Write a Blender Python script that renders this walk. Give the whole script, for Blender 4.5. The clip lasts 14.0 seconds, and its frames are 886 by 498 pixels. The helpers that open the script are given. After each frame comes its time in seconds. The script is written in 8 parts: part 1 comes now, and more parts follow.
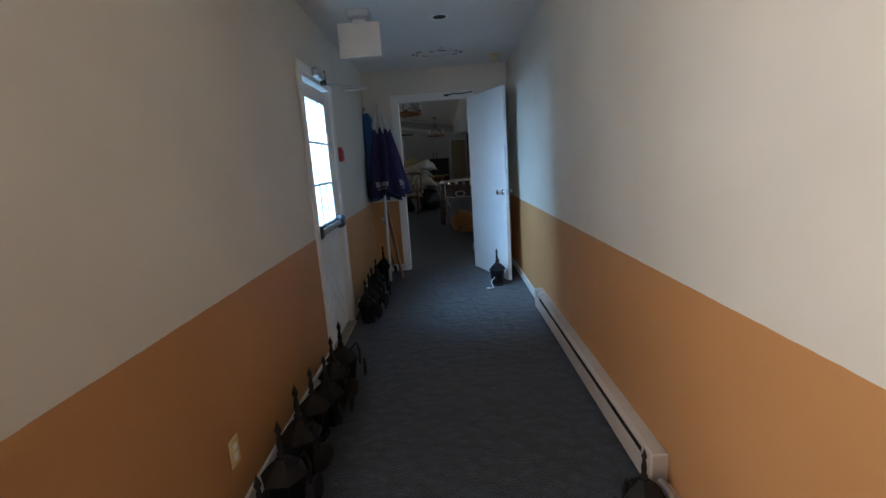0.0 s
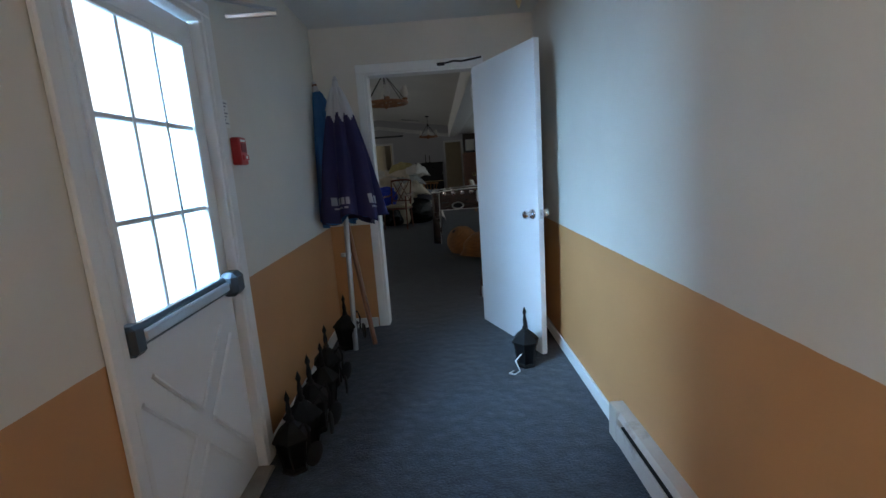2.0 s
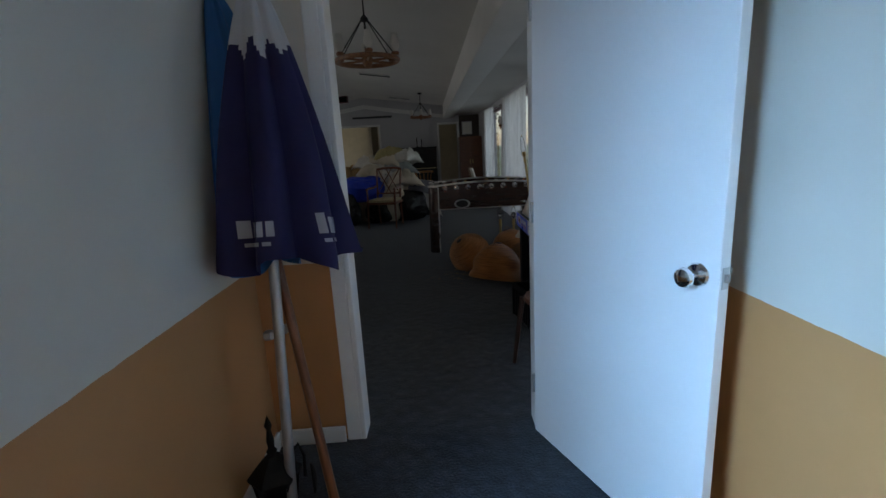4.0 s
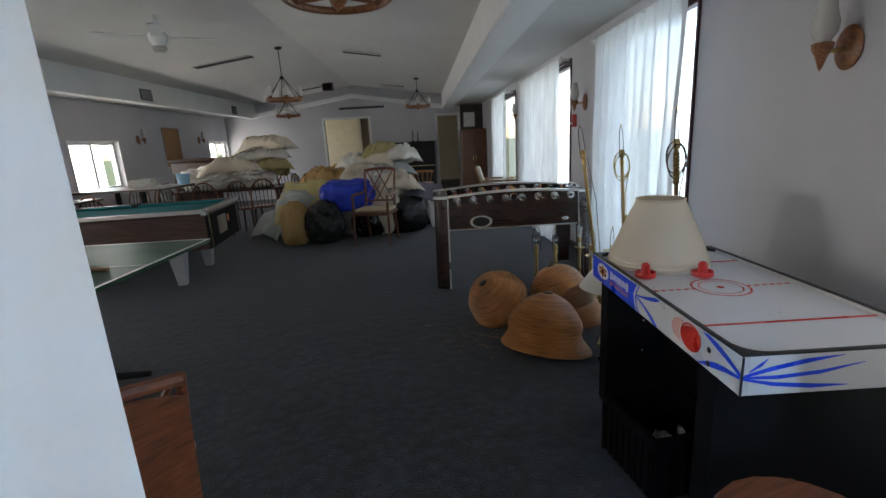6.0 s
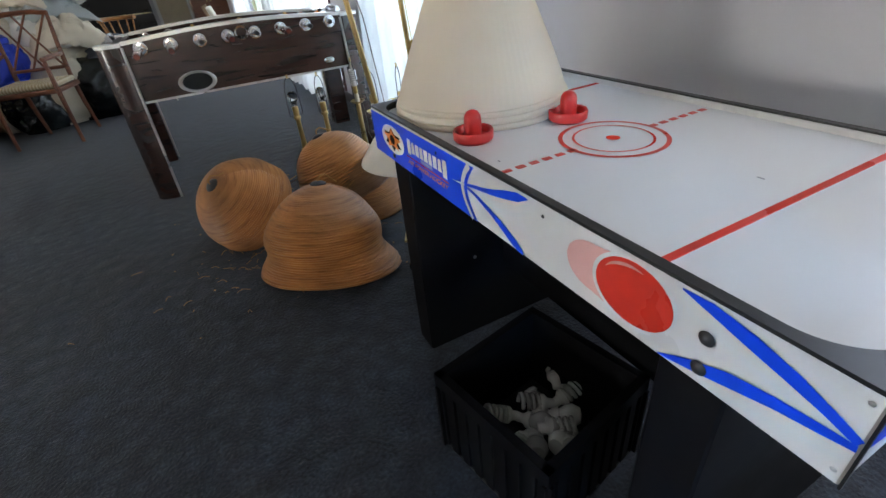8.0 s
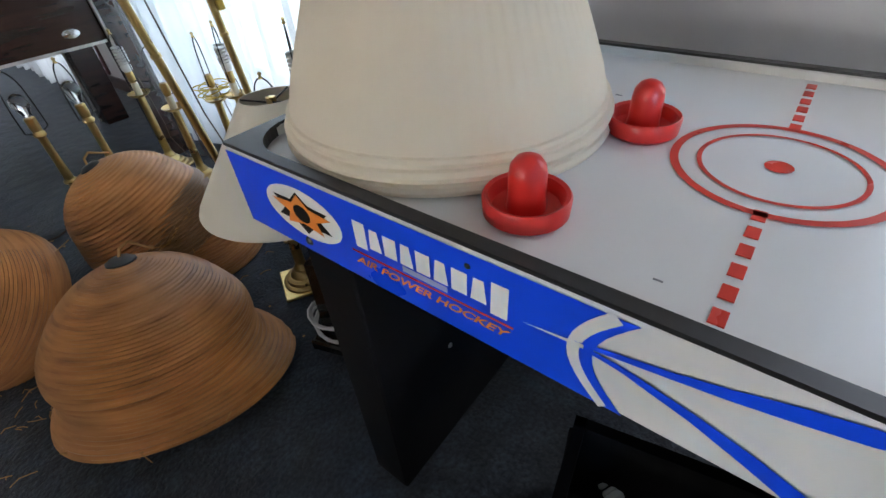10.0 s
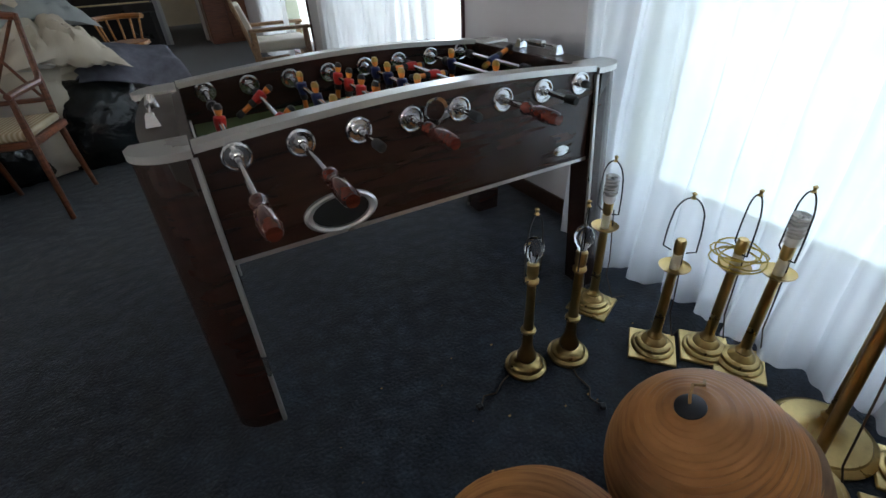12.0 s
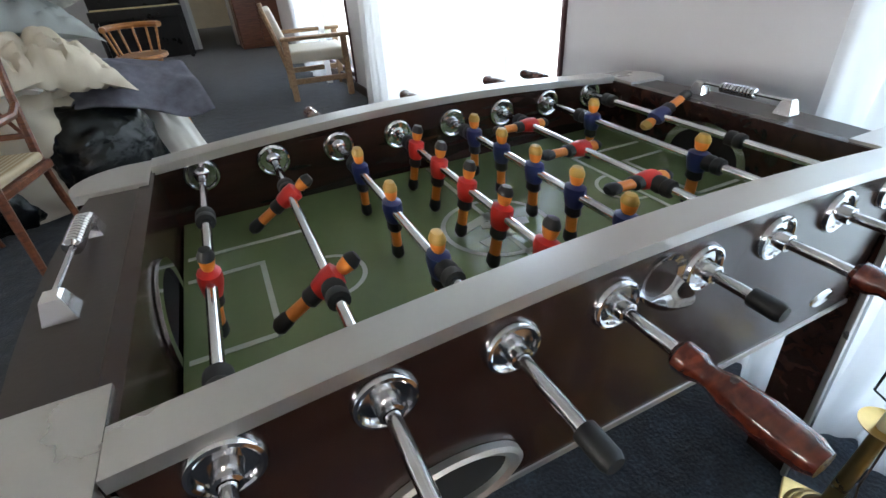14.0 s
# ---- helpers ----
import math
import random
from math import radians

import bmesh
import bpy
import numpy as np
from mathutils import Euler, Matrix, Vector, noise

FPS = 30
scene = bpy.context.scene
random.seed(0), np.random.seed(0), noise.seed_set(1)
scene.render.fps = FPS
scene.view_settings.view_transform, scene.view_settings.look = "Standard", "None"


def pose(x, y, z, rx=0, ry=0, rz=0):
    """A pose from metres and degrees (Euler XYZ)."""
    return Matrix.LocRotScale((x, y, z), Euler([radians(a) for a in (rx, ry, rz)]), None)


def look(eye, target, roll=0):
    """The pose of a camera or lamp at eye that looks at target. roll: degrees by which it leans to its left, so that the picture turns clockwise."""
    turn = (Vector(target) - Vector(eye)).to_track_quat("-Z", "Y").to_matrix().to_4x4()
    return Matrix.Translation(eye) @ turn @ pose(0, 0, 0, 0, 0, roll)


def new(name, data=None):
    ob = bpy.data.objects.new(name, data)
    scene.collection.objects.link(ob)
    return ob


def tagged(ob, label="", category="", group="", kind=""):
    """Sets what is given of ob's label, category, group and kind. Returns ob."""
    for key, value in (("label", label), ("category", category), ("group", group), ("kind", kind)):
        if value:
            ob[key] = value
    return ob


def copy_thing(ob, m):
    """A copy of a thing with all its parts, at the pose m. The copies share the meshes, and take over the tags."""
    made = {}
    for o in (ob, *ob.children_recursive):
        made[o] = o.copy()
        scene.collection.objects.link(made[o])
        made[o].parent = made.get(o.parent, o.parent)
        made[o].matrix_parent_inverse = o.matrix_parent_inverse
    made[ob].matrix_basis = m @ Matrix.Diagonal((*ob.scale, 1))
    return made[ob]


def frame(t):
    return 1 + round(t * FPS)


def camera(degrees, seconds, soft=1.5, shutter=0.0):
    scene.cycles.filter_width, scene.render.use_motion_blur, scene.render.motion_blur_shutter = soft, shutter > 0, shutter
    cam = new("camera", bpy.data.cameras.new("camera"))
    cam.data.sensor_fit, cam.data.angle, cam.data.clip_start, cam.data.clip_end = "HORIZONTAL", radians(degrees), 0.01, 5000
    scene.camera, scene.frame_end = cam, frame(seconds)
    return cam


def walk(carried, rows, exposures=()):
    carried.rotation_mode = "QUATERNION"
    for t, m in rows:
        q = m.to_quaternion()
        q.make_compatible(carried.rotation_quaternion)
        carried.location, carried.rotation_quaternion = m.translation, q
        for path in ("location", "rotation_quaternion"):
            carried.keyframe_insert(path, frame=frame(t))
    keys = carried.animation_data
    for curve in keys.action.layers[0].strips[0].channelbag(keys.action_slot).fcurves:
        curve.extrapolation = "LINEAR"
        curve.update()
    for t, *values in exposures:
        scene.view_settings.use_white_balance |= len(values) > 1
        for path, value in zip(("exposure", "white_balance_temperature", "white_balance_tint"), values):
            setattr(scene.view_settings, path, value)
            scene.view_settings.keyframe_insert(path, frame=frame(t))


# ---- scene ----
# camera and walk
cam = camera(88.6, 14.0)
PATH = [
    (0, (0.878, -0.836, 1.338), (0.794, 1.125, 0.953), -3.9),
    (0.5, (0.837, -0.409, 1.344), (0.721, 1.548, 0.948), -5.0),
    (1, (0.797, 0.083, 1.362), (0.686, 2.044, 0.986), -5.3),
    (1.5, (0.83, 0.569, 1.377), (0.735, 2.534, 1.013), -4.9),
    (2, (0.824, 1.048, 1.324), (0.768, 3.013, 0.956), -4.0),
    (2.5, (0.772, 1.495, 1.31), (0.775, 3.458, 0.931), -3.1),
    (3, (0.727, 1.943, 1.283), (0.725, 3.901, 0.878), -2.6),
    (3.5, (0.636, 2.372, 1.318), (0.634, 4.325, 0.888), -2.5),
    (4, (0.643, 2.805, 1.342), (0.637, 4.757, 0.908), -3.1),
    (4.2, (0.646, 2.973, 1.346), (0.622, 4.926, 0.916), -3.3),
    (6.3, (0.43, 4.69, 1.377), (0.474, 6.629, 0.896), -3.2),
    (6.5, (0.397, 4.792, 1.344), (0.508, 6.718, 0.814), -3.3),
    (7, (0.616, 5.161, 1.225), (0.858, 7.021, 0.53), -4.1),
    (7.5, (0.761, 5.451, 1.148), (1.241, 7.172, 0.247), -5.8),
    (7.7, (0.827, 5.504, 1.106), (1.405, 7.151, 0.128), -6.0),
    (9.8, (1.043, 6.119, 1.032), (2.194, 7.143, -0.244), -5.3),
    (10, (1.052, 6.22, 1.016), (2.226, 7.228, -0.252), -4.9),
    (10.5, (0.97, 6.572, 1.073), (2.146, 7.628, -0.153), -2.2),
    (11, (0.82, 6.927, 1.131), (1.881, 8.116, -0.077), -1.2),
    (11.5, (0.69, 7.255, 1.206), (1.615, 8.615, 0.069), -2.3),
    (12, (0.637, 7.577, 1.207), (1.405, 9.062, 0.11), -3.3),
    (12.5, (0.599, 7.824, 1.202), (1.223, 9.391, 0.127), -3.5),
    (13, (0.603, 8.065, 1.221), (1.2, 9.652, 0.159), -3.5),
    (13.5, (0.679, 8.261, 1.203), (1.316, 9.83, 0.139), -3.4),
    (14, (0.78, 8.391, 1.204), (1.456, 9.922, 0.108), -3.7),
]
walk(cam, [(t, look(eye, target, roll)) for t, eye, target, roll in PATH],
     exposures=[(0, -0.4), (1.5, 0.2), (2, 0.0), (2.5, -0.15), (3, -0.08), (4.2, -0.05), (6.3, 1.7), (7, 2.05), (7.5, 2.45), (10, 2.4), (11, 2.2), (11.5, 1.85), (12, 1.8), (12.5, 2.25), (13.0, 2.65), (14, 2.8)])

# world, sun and the light of the openings
TURN = Matrix.Translation((2.24, 6.8, 0)) @ Matrix.Rotation(radians(1.4), 4, "Z") @ Matrix.Translation((-2.24, -6.8, 0))
CT = Matrix.Translation((0.67, 4.75, 0)) @ Matrix.Rotation(radians(2.15), 4, "Z") @ Matrix.Translation((-0.67, -4.75, 0))
CTE = Matrix.Translation((1.51, 4.75, 0)) @ Matrix.Rotation(radians(1.45), 4, "Z") @ Matrix.Translation((-1.51, -4.75, 0))
# The opening at 5.0 is an unseen addition that brightens the hockey table.
WINDOWS_RIGHT = [(5.0, 5.95), (7.6, 8.95), (10.1, 12.15), (13.3, 15.2)]
# The openings at 5.9 and 8.9 are unseen, added to light the game tables.
WINDOWS_LEFT = [(5.9, 7.3), (8.9, 10.3), (12.0, 13.2), (16.8, 17.9)]

world = bpy.data.worlds.new("world")
scene.world = world
world.use_nodes = True
sky = world.node_tree.nodes.new("ShaderNodeTexSky")
sky.sky_type, sky.sun_disc = "NISHITA", False
sky.sun_elevation, sky.sun_rotation = radians(52), radians(10)
world.node_tree.links.new(sky.outputs[0], world.node_tree.nodes["Background"].inputs["Color"])
world.node_tree.nodes["Background"].inputs["Strength"].default_value = 0.12

sun_data = bpy.data.lights.new("sun", "SUN")
sun_data.energy, sun_data.angle, sun_data.color = 2.5, radians(0.6), (1.0, 0.93, 0.82)
sun = new("sun", sun_data)
sun.matrix_world = look((20, 20, 40), (20 + 0.1, 20 - 0.6, 40 - 0.8))


def daylight(name, place, target, width, height, power, colour):
    data = bpy.data.lights.new(name, "AREA")
    data.shape, data.size, data.size_y, data.energy, data.color = "RECTANGLE", width, height, power, colour
    ob = new(name, data)
    ob.matrix_world = look(place, target)
    return ob


DAY = (0.77, 0.89, 1.0)
# The lamp with a < 6 is added fill through that unseen opening.
for a, b in WINDOWS_RIGHT:
    ob = daylight("window_daylight", (2.62, (a + b) / 2, 1.2), (0, (a + b) / 2, 1.2), b - a - 0.1, 2.0, (3.6 if a < 6 else 5.2 if a < 9 else 4.2) * (b - a), (0.64, 0.82, 1.0) if 6 < a < 9 else (0.96, 0.95, 0.94) if a < 6 else DAY)
    ob.matrix_world = TURN @ ob.matrix_world
# Lamps with a < 11 are added fill from the two unseen west openings.
for a, b in WINDOWS_LEFT:
    ob = daylight("window_daylight", (-5.3, (a + b) / 2, 1.28), (0, (a + b) / 2, 1.28), b - a - 0.1, 0.8, 15 if a < 7 else 8 if a < 11 else 10.5, (1.0, 0.955, 0.91))
    ob.matrix_world = TURN @ ob.matrix_world
ob = daylight("door_daylight", (-0.95, 1.9, 1.95), (1.5, 2.9, 0.75), 0.9, 0.8, 230, (0.34, 0.63, 1.0))
ob.data.spread = radians(145)
ob.matrix_world = CT @ ob.matrix_world
ob = daylight("side_window_daylight", (-0.40, -0.95, 1.40), (1.5, 0.45, 1.4), 0.95, 1.4, 50, (1.0, 0.935, 0.885))
ob.matrix_world = CT @ ob.matrix_world
ob = daylight("far_room_daylight", (-4.7, 19.65, 1.3), (0, 19.65, 1.2), 1.3, 1.2, 11, (1.0, 0.95, 0.85))
ob.matrix_world = TURN @ ob.matrix_world


# mesh tools
def bx(bm, lo, hi, bev=0.0, m=None, seg=1):
    vs = [bm.verts.new((x, y, z)) for x in (lo[0], hi[0]) for y in (lo[1], hi[1]) for z in (lo[2], hi[2])]
    for f in ((0, 1, 3, 2), (4, 6, 7, 5), (0, 4, 5, 1), (2, 3, 7, 6), (0, 2, 6, 4), (1, 5, 7, 3)):
        bm.faces.new([vs[i] for i in f])
    if bev:
        edges = list({e for v in vs for e in v.link_edges})
        got = bmesh.ops.bevel(bm, geom=edges, offset=bev, segments=seg, affect="EDGES", profile=0.5)
        vs = list({v for f in got["faces"] for v in f.verts} | {v for v in vs if v.is_valid})
    if m is not None:
        for v in vs:
            v.co = m @ v.co
    return vs


def lathe(bm, prof, seg=24, m=None, wob=None):
    rings = []
    for k, (r, z) in enumerate(prof):
        if r < 1e-5:
            rings.append([bm.verts.new((0, 0, z))])
        else:
            ring = []
            for i in range(seg):
                a = 2 * math.pi * i / seg
                q = wob(a, k, r) if wob else r
                ring.append(bm.verts.new((q * math.cos(a), q * math.sin(a), z)))
            rings.append(ring)
    for a, b in zip(rings, rings[1:]):
        for i in range(seg):
            j = (i + 1) % seg
            if len(a) == 1 and len(b) > 1:
                bm.faces.new((a[0], b[j], b[i]))
            elif len(b) == 1 and len(a) > 1:
                bm.faces.new((a[i], a[j], b[0]))
            elif len(a) > 1:
                bm.faces.new((a[i], a[j], b[j], b[i]))
    vs = [v for r in rings for v in r]
    if m is not None:
        for v in vs:
            v.co = m @ v.co
    return vs


def tube(bm, pts, r, seg=8, closed=False, caps=True):
    pts = [Vector(p) for p in pts]
    n, rings, up = len(pts), [], None
    for i, p in enumerate(pts):
        a = pts[(i - 1) % n] if closed or i else p
        b = pts[(i + 1) % n] if closed or i < n - 1 else p
        d = (b - a).normalized()
        if up is None:
            up = d.orthogonal().normalized()
        up = (up - d * up.dot(d)).normalized()
        side = d.cross(up)
        rr = r[i] if isinstance(r, (list, tuple)) else r
        rings.append([bm.verts.new(p + (up * math.cos(t) + side * math.sin(t)) * rr) for t in (2 * math.pi * k / seg for k in range(seg))])
    for i in range(n if closed else n - 1):
        a, b = rings[i], rings[(i + 1) % n]
        for k in range(seg):
            j = (k + 1) % seg
            bm.faces.new((a[k], a[j], b[j], b[k]))
    if caps and not closed:
        bm.faces.new(rings[0][::-1])
        bm.faces.new(rings[-1])
    return [v for ring in rings for v in ring]


def prism(bm, outline, z0, z1, m=None):
    lo = [bm.verts.new((x, y, z0)) for x, y in outline]
    hi = [bm.verts.new((x, y, z1)) for x, y in outline]
    bm.faces.new(lo[::-1])
    bm.faces.new(hi)
    n = len(outline)
    for i in range(n):
        j = (i + 1) % n
        bm.faces.new((lo[i], lo[j], hi[j], hi[i]))
    if m is not None:
        for v in lo + hi:
            v.co = m @ v.co
    return lo + hi


def part(name, bm, material, parent=None, label="", smooth=False, m=None):
    bmesh.ops.recalc_face_normals(bm, faces=bm.faces)
    me = bpy.data.meshes.new(name)
    bm.to_mesh(me)
    bm.free()
    for one in material if isinstance(material, (list, tuple)) else (material,):
        me.materials.append(one)
    if smooth:
        for p in me.polygons:
            p.use_smooth = True
        me.set_sharp_from_angle(angle=radians(40))
    ob = new(name, me)
    if parent is not None:
        ob.parent = parent
    if m is not None:
        ob.matrix_basis = m
    return tagged(ob, label) if label else ob


def thing(name, m, label, category, group=""):
    ob = new(name)
    ob.empty_display_size = 0.1
    ob.matrix_basis = m
    return tagged(ob, label, category, group)


def B(*boxes, bev=0.0):
    bm = bmesh.new()
    for lo, hi in boxes:
        bx(bm, lo, hi, bev)
    return bm


def structure(name, bm, material, label="", m=None, smooth=False, category=""):
    ob = part(name, bm, material, None, "", smooth, m)
    return tagged(ob, label, category, kind="structure")


def wall_with_holes(axis, place, thick, a0, a1, z0, z1, holes):
    """Boxes of a wall that runs along an axis, from a0 to a1, with openings (b0, b1, low, high)."""
    bm = bmesh.new()
    cuts = sorted({a0, a1, *[v for h in holes for v in h[:2]]})
    for p, q in zip(cuts, cuts[1:]):
        hole = [h for h in holes if h[0] <= p and q <= h[1]]
        spans = [(z0, z1)]
        if hole:
            spans = [(z0, hole[0][2]), (hole[0][3], z1)]
        for lo, hi in spans:
            if hi - lo < 1e-4:
                continue
            if axis == "y":
                bx(bm, (place, p, lo), (place + thick, q, hi))
            else:
                bx(bm, (p, place, lo), (q, place + thick, hi))
    bmesh.ops.remove_doubles(bm, verts=bm.verts, dist=1e-5)
    return bm


def node_mat(name):
    mat = bpy.data.materials.new(name)
    mat.use_nodes = True
    return mat, mat.node_tree.nodes, mat.node_tree.links, mat.node_tree.nodes["Principled BSDF"]


def mat_of(name, colour, rough=0.6, metal=0.0, vary=0.12, scale=6.0, fine=60.0, bump=0.1, dist=0.002, spec=0.5, dirt=None, dirt_at=0.62, coat=0.0, trans=0.0, rnd=0.0):
    """A surface with stains at one scale, grain at another and a fine relief."""
    mat, n, l, p = node_mat(name)
    tex = n.new("ShaderNodeTexCoord")
    big, small = n.new("ShaderNodeTexNoise"), n.new("ShaderNodeTexNoise")
    big.inputs["Scale"].default_value, big.inputs["Detail"].default_value = scale, 5
    small.inputs["Scale"].default_value, small.inputs["Detail"].default_value = fine, 3
    for t in (big, small):
        l.new(tex.outputs["Object"], t.inputs["Vector"])
    ramp = n.new("ShaderNodeMapRange")
    ramp.inputs[1].default_value, ramp.inputs[2].default_value = 0.3, 0.7
    ramp.inputs[3].default_value, ramp.inputs[4].default_value = 1 - vary, 1 + vary
    mul = n.new("ShaderNodeMath")
    mul.operation = "MULTIPLY_ADD"
    l.new(small.outputs[0], mul.inputs[0])
    mul.inputs[1].default_value = vary * 1.2
    l.new(big.outputs[0], ramp.inputs[0])
    l.new(ramp.outputs[0], mul.inputs[2])
    last = mul.outputs[0]
    if rnd:
        info = n.new("ShaderNodeObjectInfo")
        r = n.new("ShaderNodeMapRange")
        r.inputs[3].default_value, r.inputs[4].default_value = 1 - rnd, 1 + rnd
        l.new(info.outputs["Random"], r.inputs[0])
        m2 = n.new("ShaderNodeMath")
        m2.operation = "MULTIPLY"
        l.new(last, m2.inputs[0])
        l.new(r.outputs[0], m2.inputs[1])
        last = m2.outputs[0]
    mix = n.new("ShaderNodeVectorMath")
    mix.operation = "SCALE"
    mix.inputs[0].default_value = colour
    l.new(last, mix.inputs["Scale"])
    out = mix.outputs[0]
    if dirt:
        dn = n.new("ShaderNodeTexNoise")
        dn.inputs["Scale"].default_value, dn.inputs["Detail"].default_value, dn.inputs["Roughness"].default_value = scale * 0.6, 8, 0.7
        l.new(tex.outputs["Object"], dn.inputs["Vector"])
        dr = n.new("ShaderNodeMapRange")
        dr.inputs[1].default_value, dr.inputs[2].default_value = dirt_at, dirt_at + 0.15
        l.new(dn.outputs[0], dr.inputs[0])
        mm = n.new("ShaderNodeMix")
        mm.data_type = "RGBA"
        l.new(dr.outputs[0], mm.inputs[0])
        l.new(out, mm.inputs[6])
        mm.inputs[7].default_value = (*dirt, 1)
        out = mm.outputs[2]
    l.new(out, p.inputs["Base Color"])
    p.inputs["Metallic"].default_value = metal
    rr = n.new("ShaderNodeMapRange")
    rr.inputs[3].default_value, rr.inputs[4].default_value = max(rough - 0.1, 0.02), min(rough + 0.1, 1)
    l.new(big.outputs[0], rr.inputs[0])
    l.new(rr.outputs[0], p.inputs["Roughness"])
    p.inputs["Specular IOR Level"].default_value = spec
    p.inputs["Coat Weight"].default_value = coat
    p.inputs["Transmission Weight"].default_value = trans
    if bump:
        b = n.new("ShaderNodeBump")
        b.inputs["Strength"].default_value, b.inputs["Distance"].default_value = bump, dist
        l.new(small.outputs[0], b.inputs["Height"])
        l.new(b.outputs[0], p.inputs["Normal"])
    return mat


# materials
def carpet_mat():
    mat, n, l, p = node_mat("carpet")
    tex = n.new("ShaderNodeTexCoord")
    loops, tuft, worn = n.new("ShaderNodeTexVoronoi"), n.new("ShaderNodeTexNoise"), n.new("ShaderNodeTexNoise")
    loops.feature = "SMOOTH_F1"
    loops.inputs["Scale"].default_value = 19
    tuft.inputs["Scale"].default_value, tuft.inputs["Detail"].default_value = 95, 5
    worn.inputs["Scale"].default_value, worn.inputs["Detail"].default_value = 1.3, 6
    for t in (loops, tuft, worn):
        l.new(tex.outputs["Object"], t.inputs["Vector"])
    ramp = n.new("ShaderNodeValToRGB")
    ramp.color_ramp.elements[0].position, ramp.color_ramp.elements[0].color = 0.3, (0.0094, 0.0130, 0.0190, 1)
    ramp.color_ramp.elements[1].position, ramp.color_ramp.elements[1].color = 0.75, (0.035, 0.046, 0.065, 1)
    l.new(tuft.outputs[0], ramp.inputs[0])
    wr = n.new("ShaderNodeMapRange")
    wr.inputs[1].default_value, wr.inputs[2].default_value, wr.inputs[3].default_value, wr.inputs[4].default_value = 0.3, 0.75, 0.8, 1.3
    l.new(worn.outputs[0], wr.inputs[0])
    sc = n.new("ShaderNodeVectorMath")
    sc.operation = "SCALE"
    l.new(ramp.outputs[0], sc.inputs[0])
    l.new(wr.outputs[0], sc.inputs["Scale"])
    # Shade between the loops put into the colour: darker dimples, lighter loop tops.
    gap = n.new("ShaderNodeMapRange")
    gap.inputs[1].default_value, gap.inputs[2].default_value, gap.inputs[3].default_value, gap.inputs[4].default_value = 0.15, 0.6, 1.2, 0.7
    l.new(loops.outputs[0], gap.inputs[0])
    pile_shade = n.new("ShaderNodeVectorMath")
    pile_shade.operation = "SCALE"
    l.new(sc.outputs[0], pile_shade.inputs[0])
    l.new(gap.outputs[0], pile_shade.inputs["Scale"])
    l.new(pile_shade.outputs[0], p.inputs["Base Color"])
    p.inputs["Roughness"].default_value = 0.8
    p.inputs["Specular IOR Level"].default_value = 0.35
    p.inputs["Sheen Weight"].default_value = 0.18
    p.inputs["Sheen Roughness"].default_value = 0.5
    add = n.new("ShaderNodeMath")
    add.operation = "ADD"
    l.new(loops.outputs[0], add.inputs[0])
    l.new(tuft.outputs[0], add.inputs[1])
    b = n.new("ShaderNodeBump")
    b.inputs["Strength"].default_value, b.inputs["Distance"].default_value = 0.6, 0.009
    l.new(add.outputs[0], b.inputs["Height"])
    l.new(b.outputs[0], p.inputs["Normal"])
    return mat


def two_tone_mat():
    """Cream paint above a line at 0.878 m, ochre paint below it, both rolled and scuffed."""
    mat, n, l, p = node_mat("two_tone_paint")
    tex = n.new("ShaderNodeTexCoord")
    sep = n.new("ShaderNodeSeparateXYZ")
    l.new(tex.outputs["Object"], sep.inputs[0])
    cut = n.new("ShaderNodeMath")
    cut.operation = "GREATER_THAN"
    cut.inputs[1].default_value = 0.878
    edge, scuff, roll = n.new("ShaderNodeTexNoise"), n.new("ShaderNodeTexNoise"), n.new("ShaderNodeTexNoise")
    edge.inputs["Scale"].default_value = 14
    scuff.inputs["Scale"].default_value, scuff.inputs["Detail"].default_value = 1.7, 7
    roll.inputs["Scale"].default_value, roll.inputs["Detail"].default_value = 220, 2
    for t in (edge, scuff, roll):
        l.new(tex.outputs["Object"], t.inputs["Vector"])
    wob = n.new("ShaderNodeMath")
    wob.operation = "MULTIPLY_ADD"
    wob.inputs[1].default_value = 0.006
    l.new(edge.outputs[0], wob.inputs[0])
    l.new(sep.outputs[2], wob.inputs[2])
    l.new(wob.outputs[0], cut.inputs[0])
    mix = n.new("ShaderNodeMix")
    mix.data_type = "RGBA"
    l.new(cut.outputs[0], mix.inputs[0])
    mix.inputs[6].default_value = (0.50, 0.245, 0.098, 1)
    mix.inputs[7].default_value = (0.66, 0.615, 0.545, 1)
    mr = n.new("ShaderNodeMapRange")
    mr.inputs[1].default_value, mr.inputs[2].default_value, mr.inputs[3].default_value, mr.inputs[4].default_value = 0.3, 0.7, 0.94, 1.05
    l.new(scuff.outputs[0], mr.inputs[0])
    sc = n.new("ShaderNodeVectorMath")
    sc.operation = "SCALE"
    l.new(mix.outputs[2], sc.inputs[0])
    l.new(mr.outputs[0], sc.inputs["Scale"])
    l.new(sc.outputs[0], p.inputs["Base Color"])
    p.inputs["Roughness"].default_value = 0.5
    p.inputs["Specular IOR Level"].default_value = 0.4
    b = n.new("ShaderNodeBump")
    b.inputs["Strength"].default_value, b.inputs["Distance"].default_value = 0.12, 0.001
    l.new(roll.outputs[0], b.inputs["Height"])
    l.new(b.outputs[0], p.inputs["Normal"])
    return mat


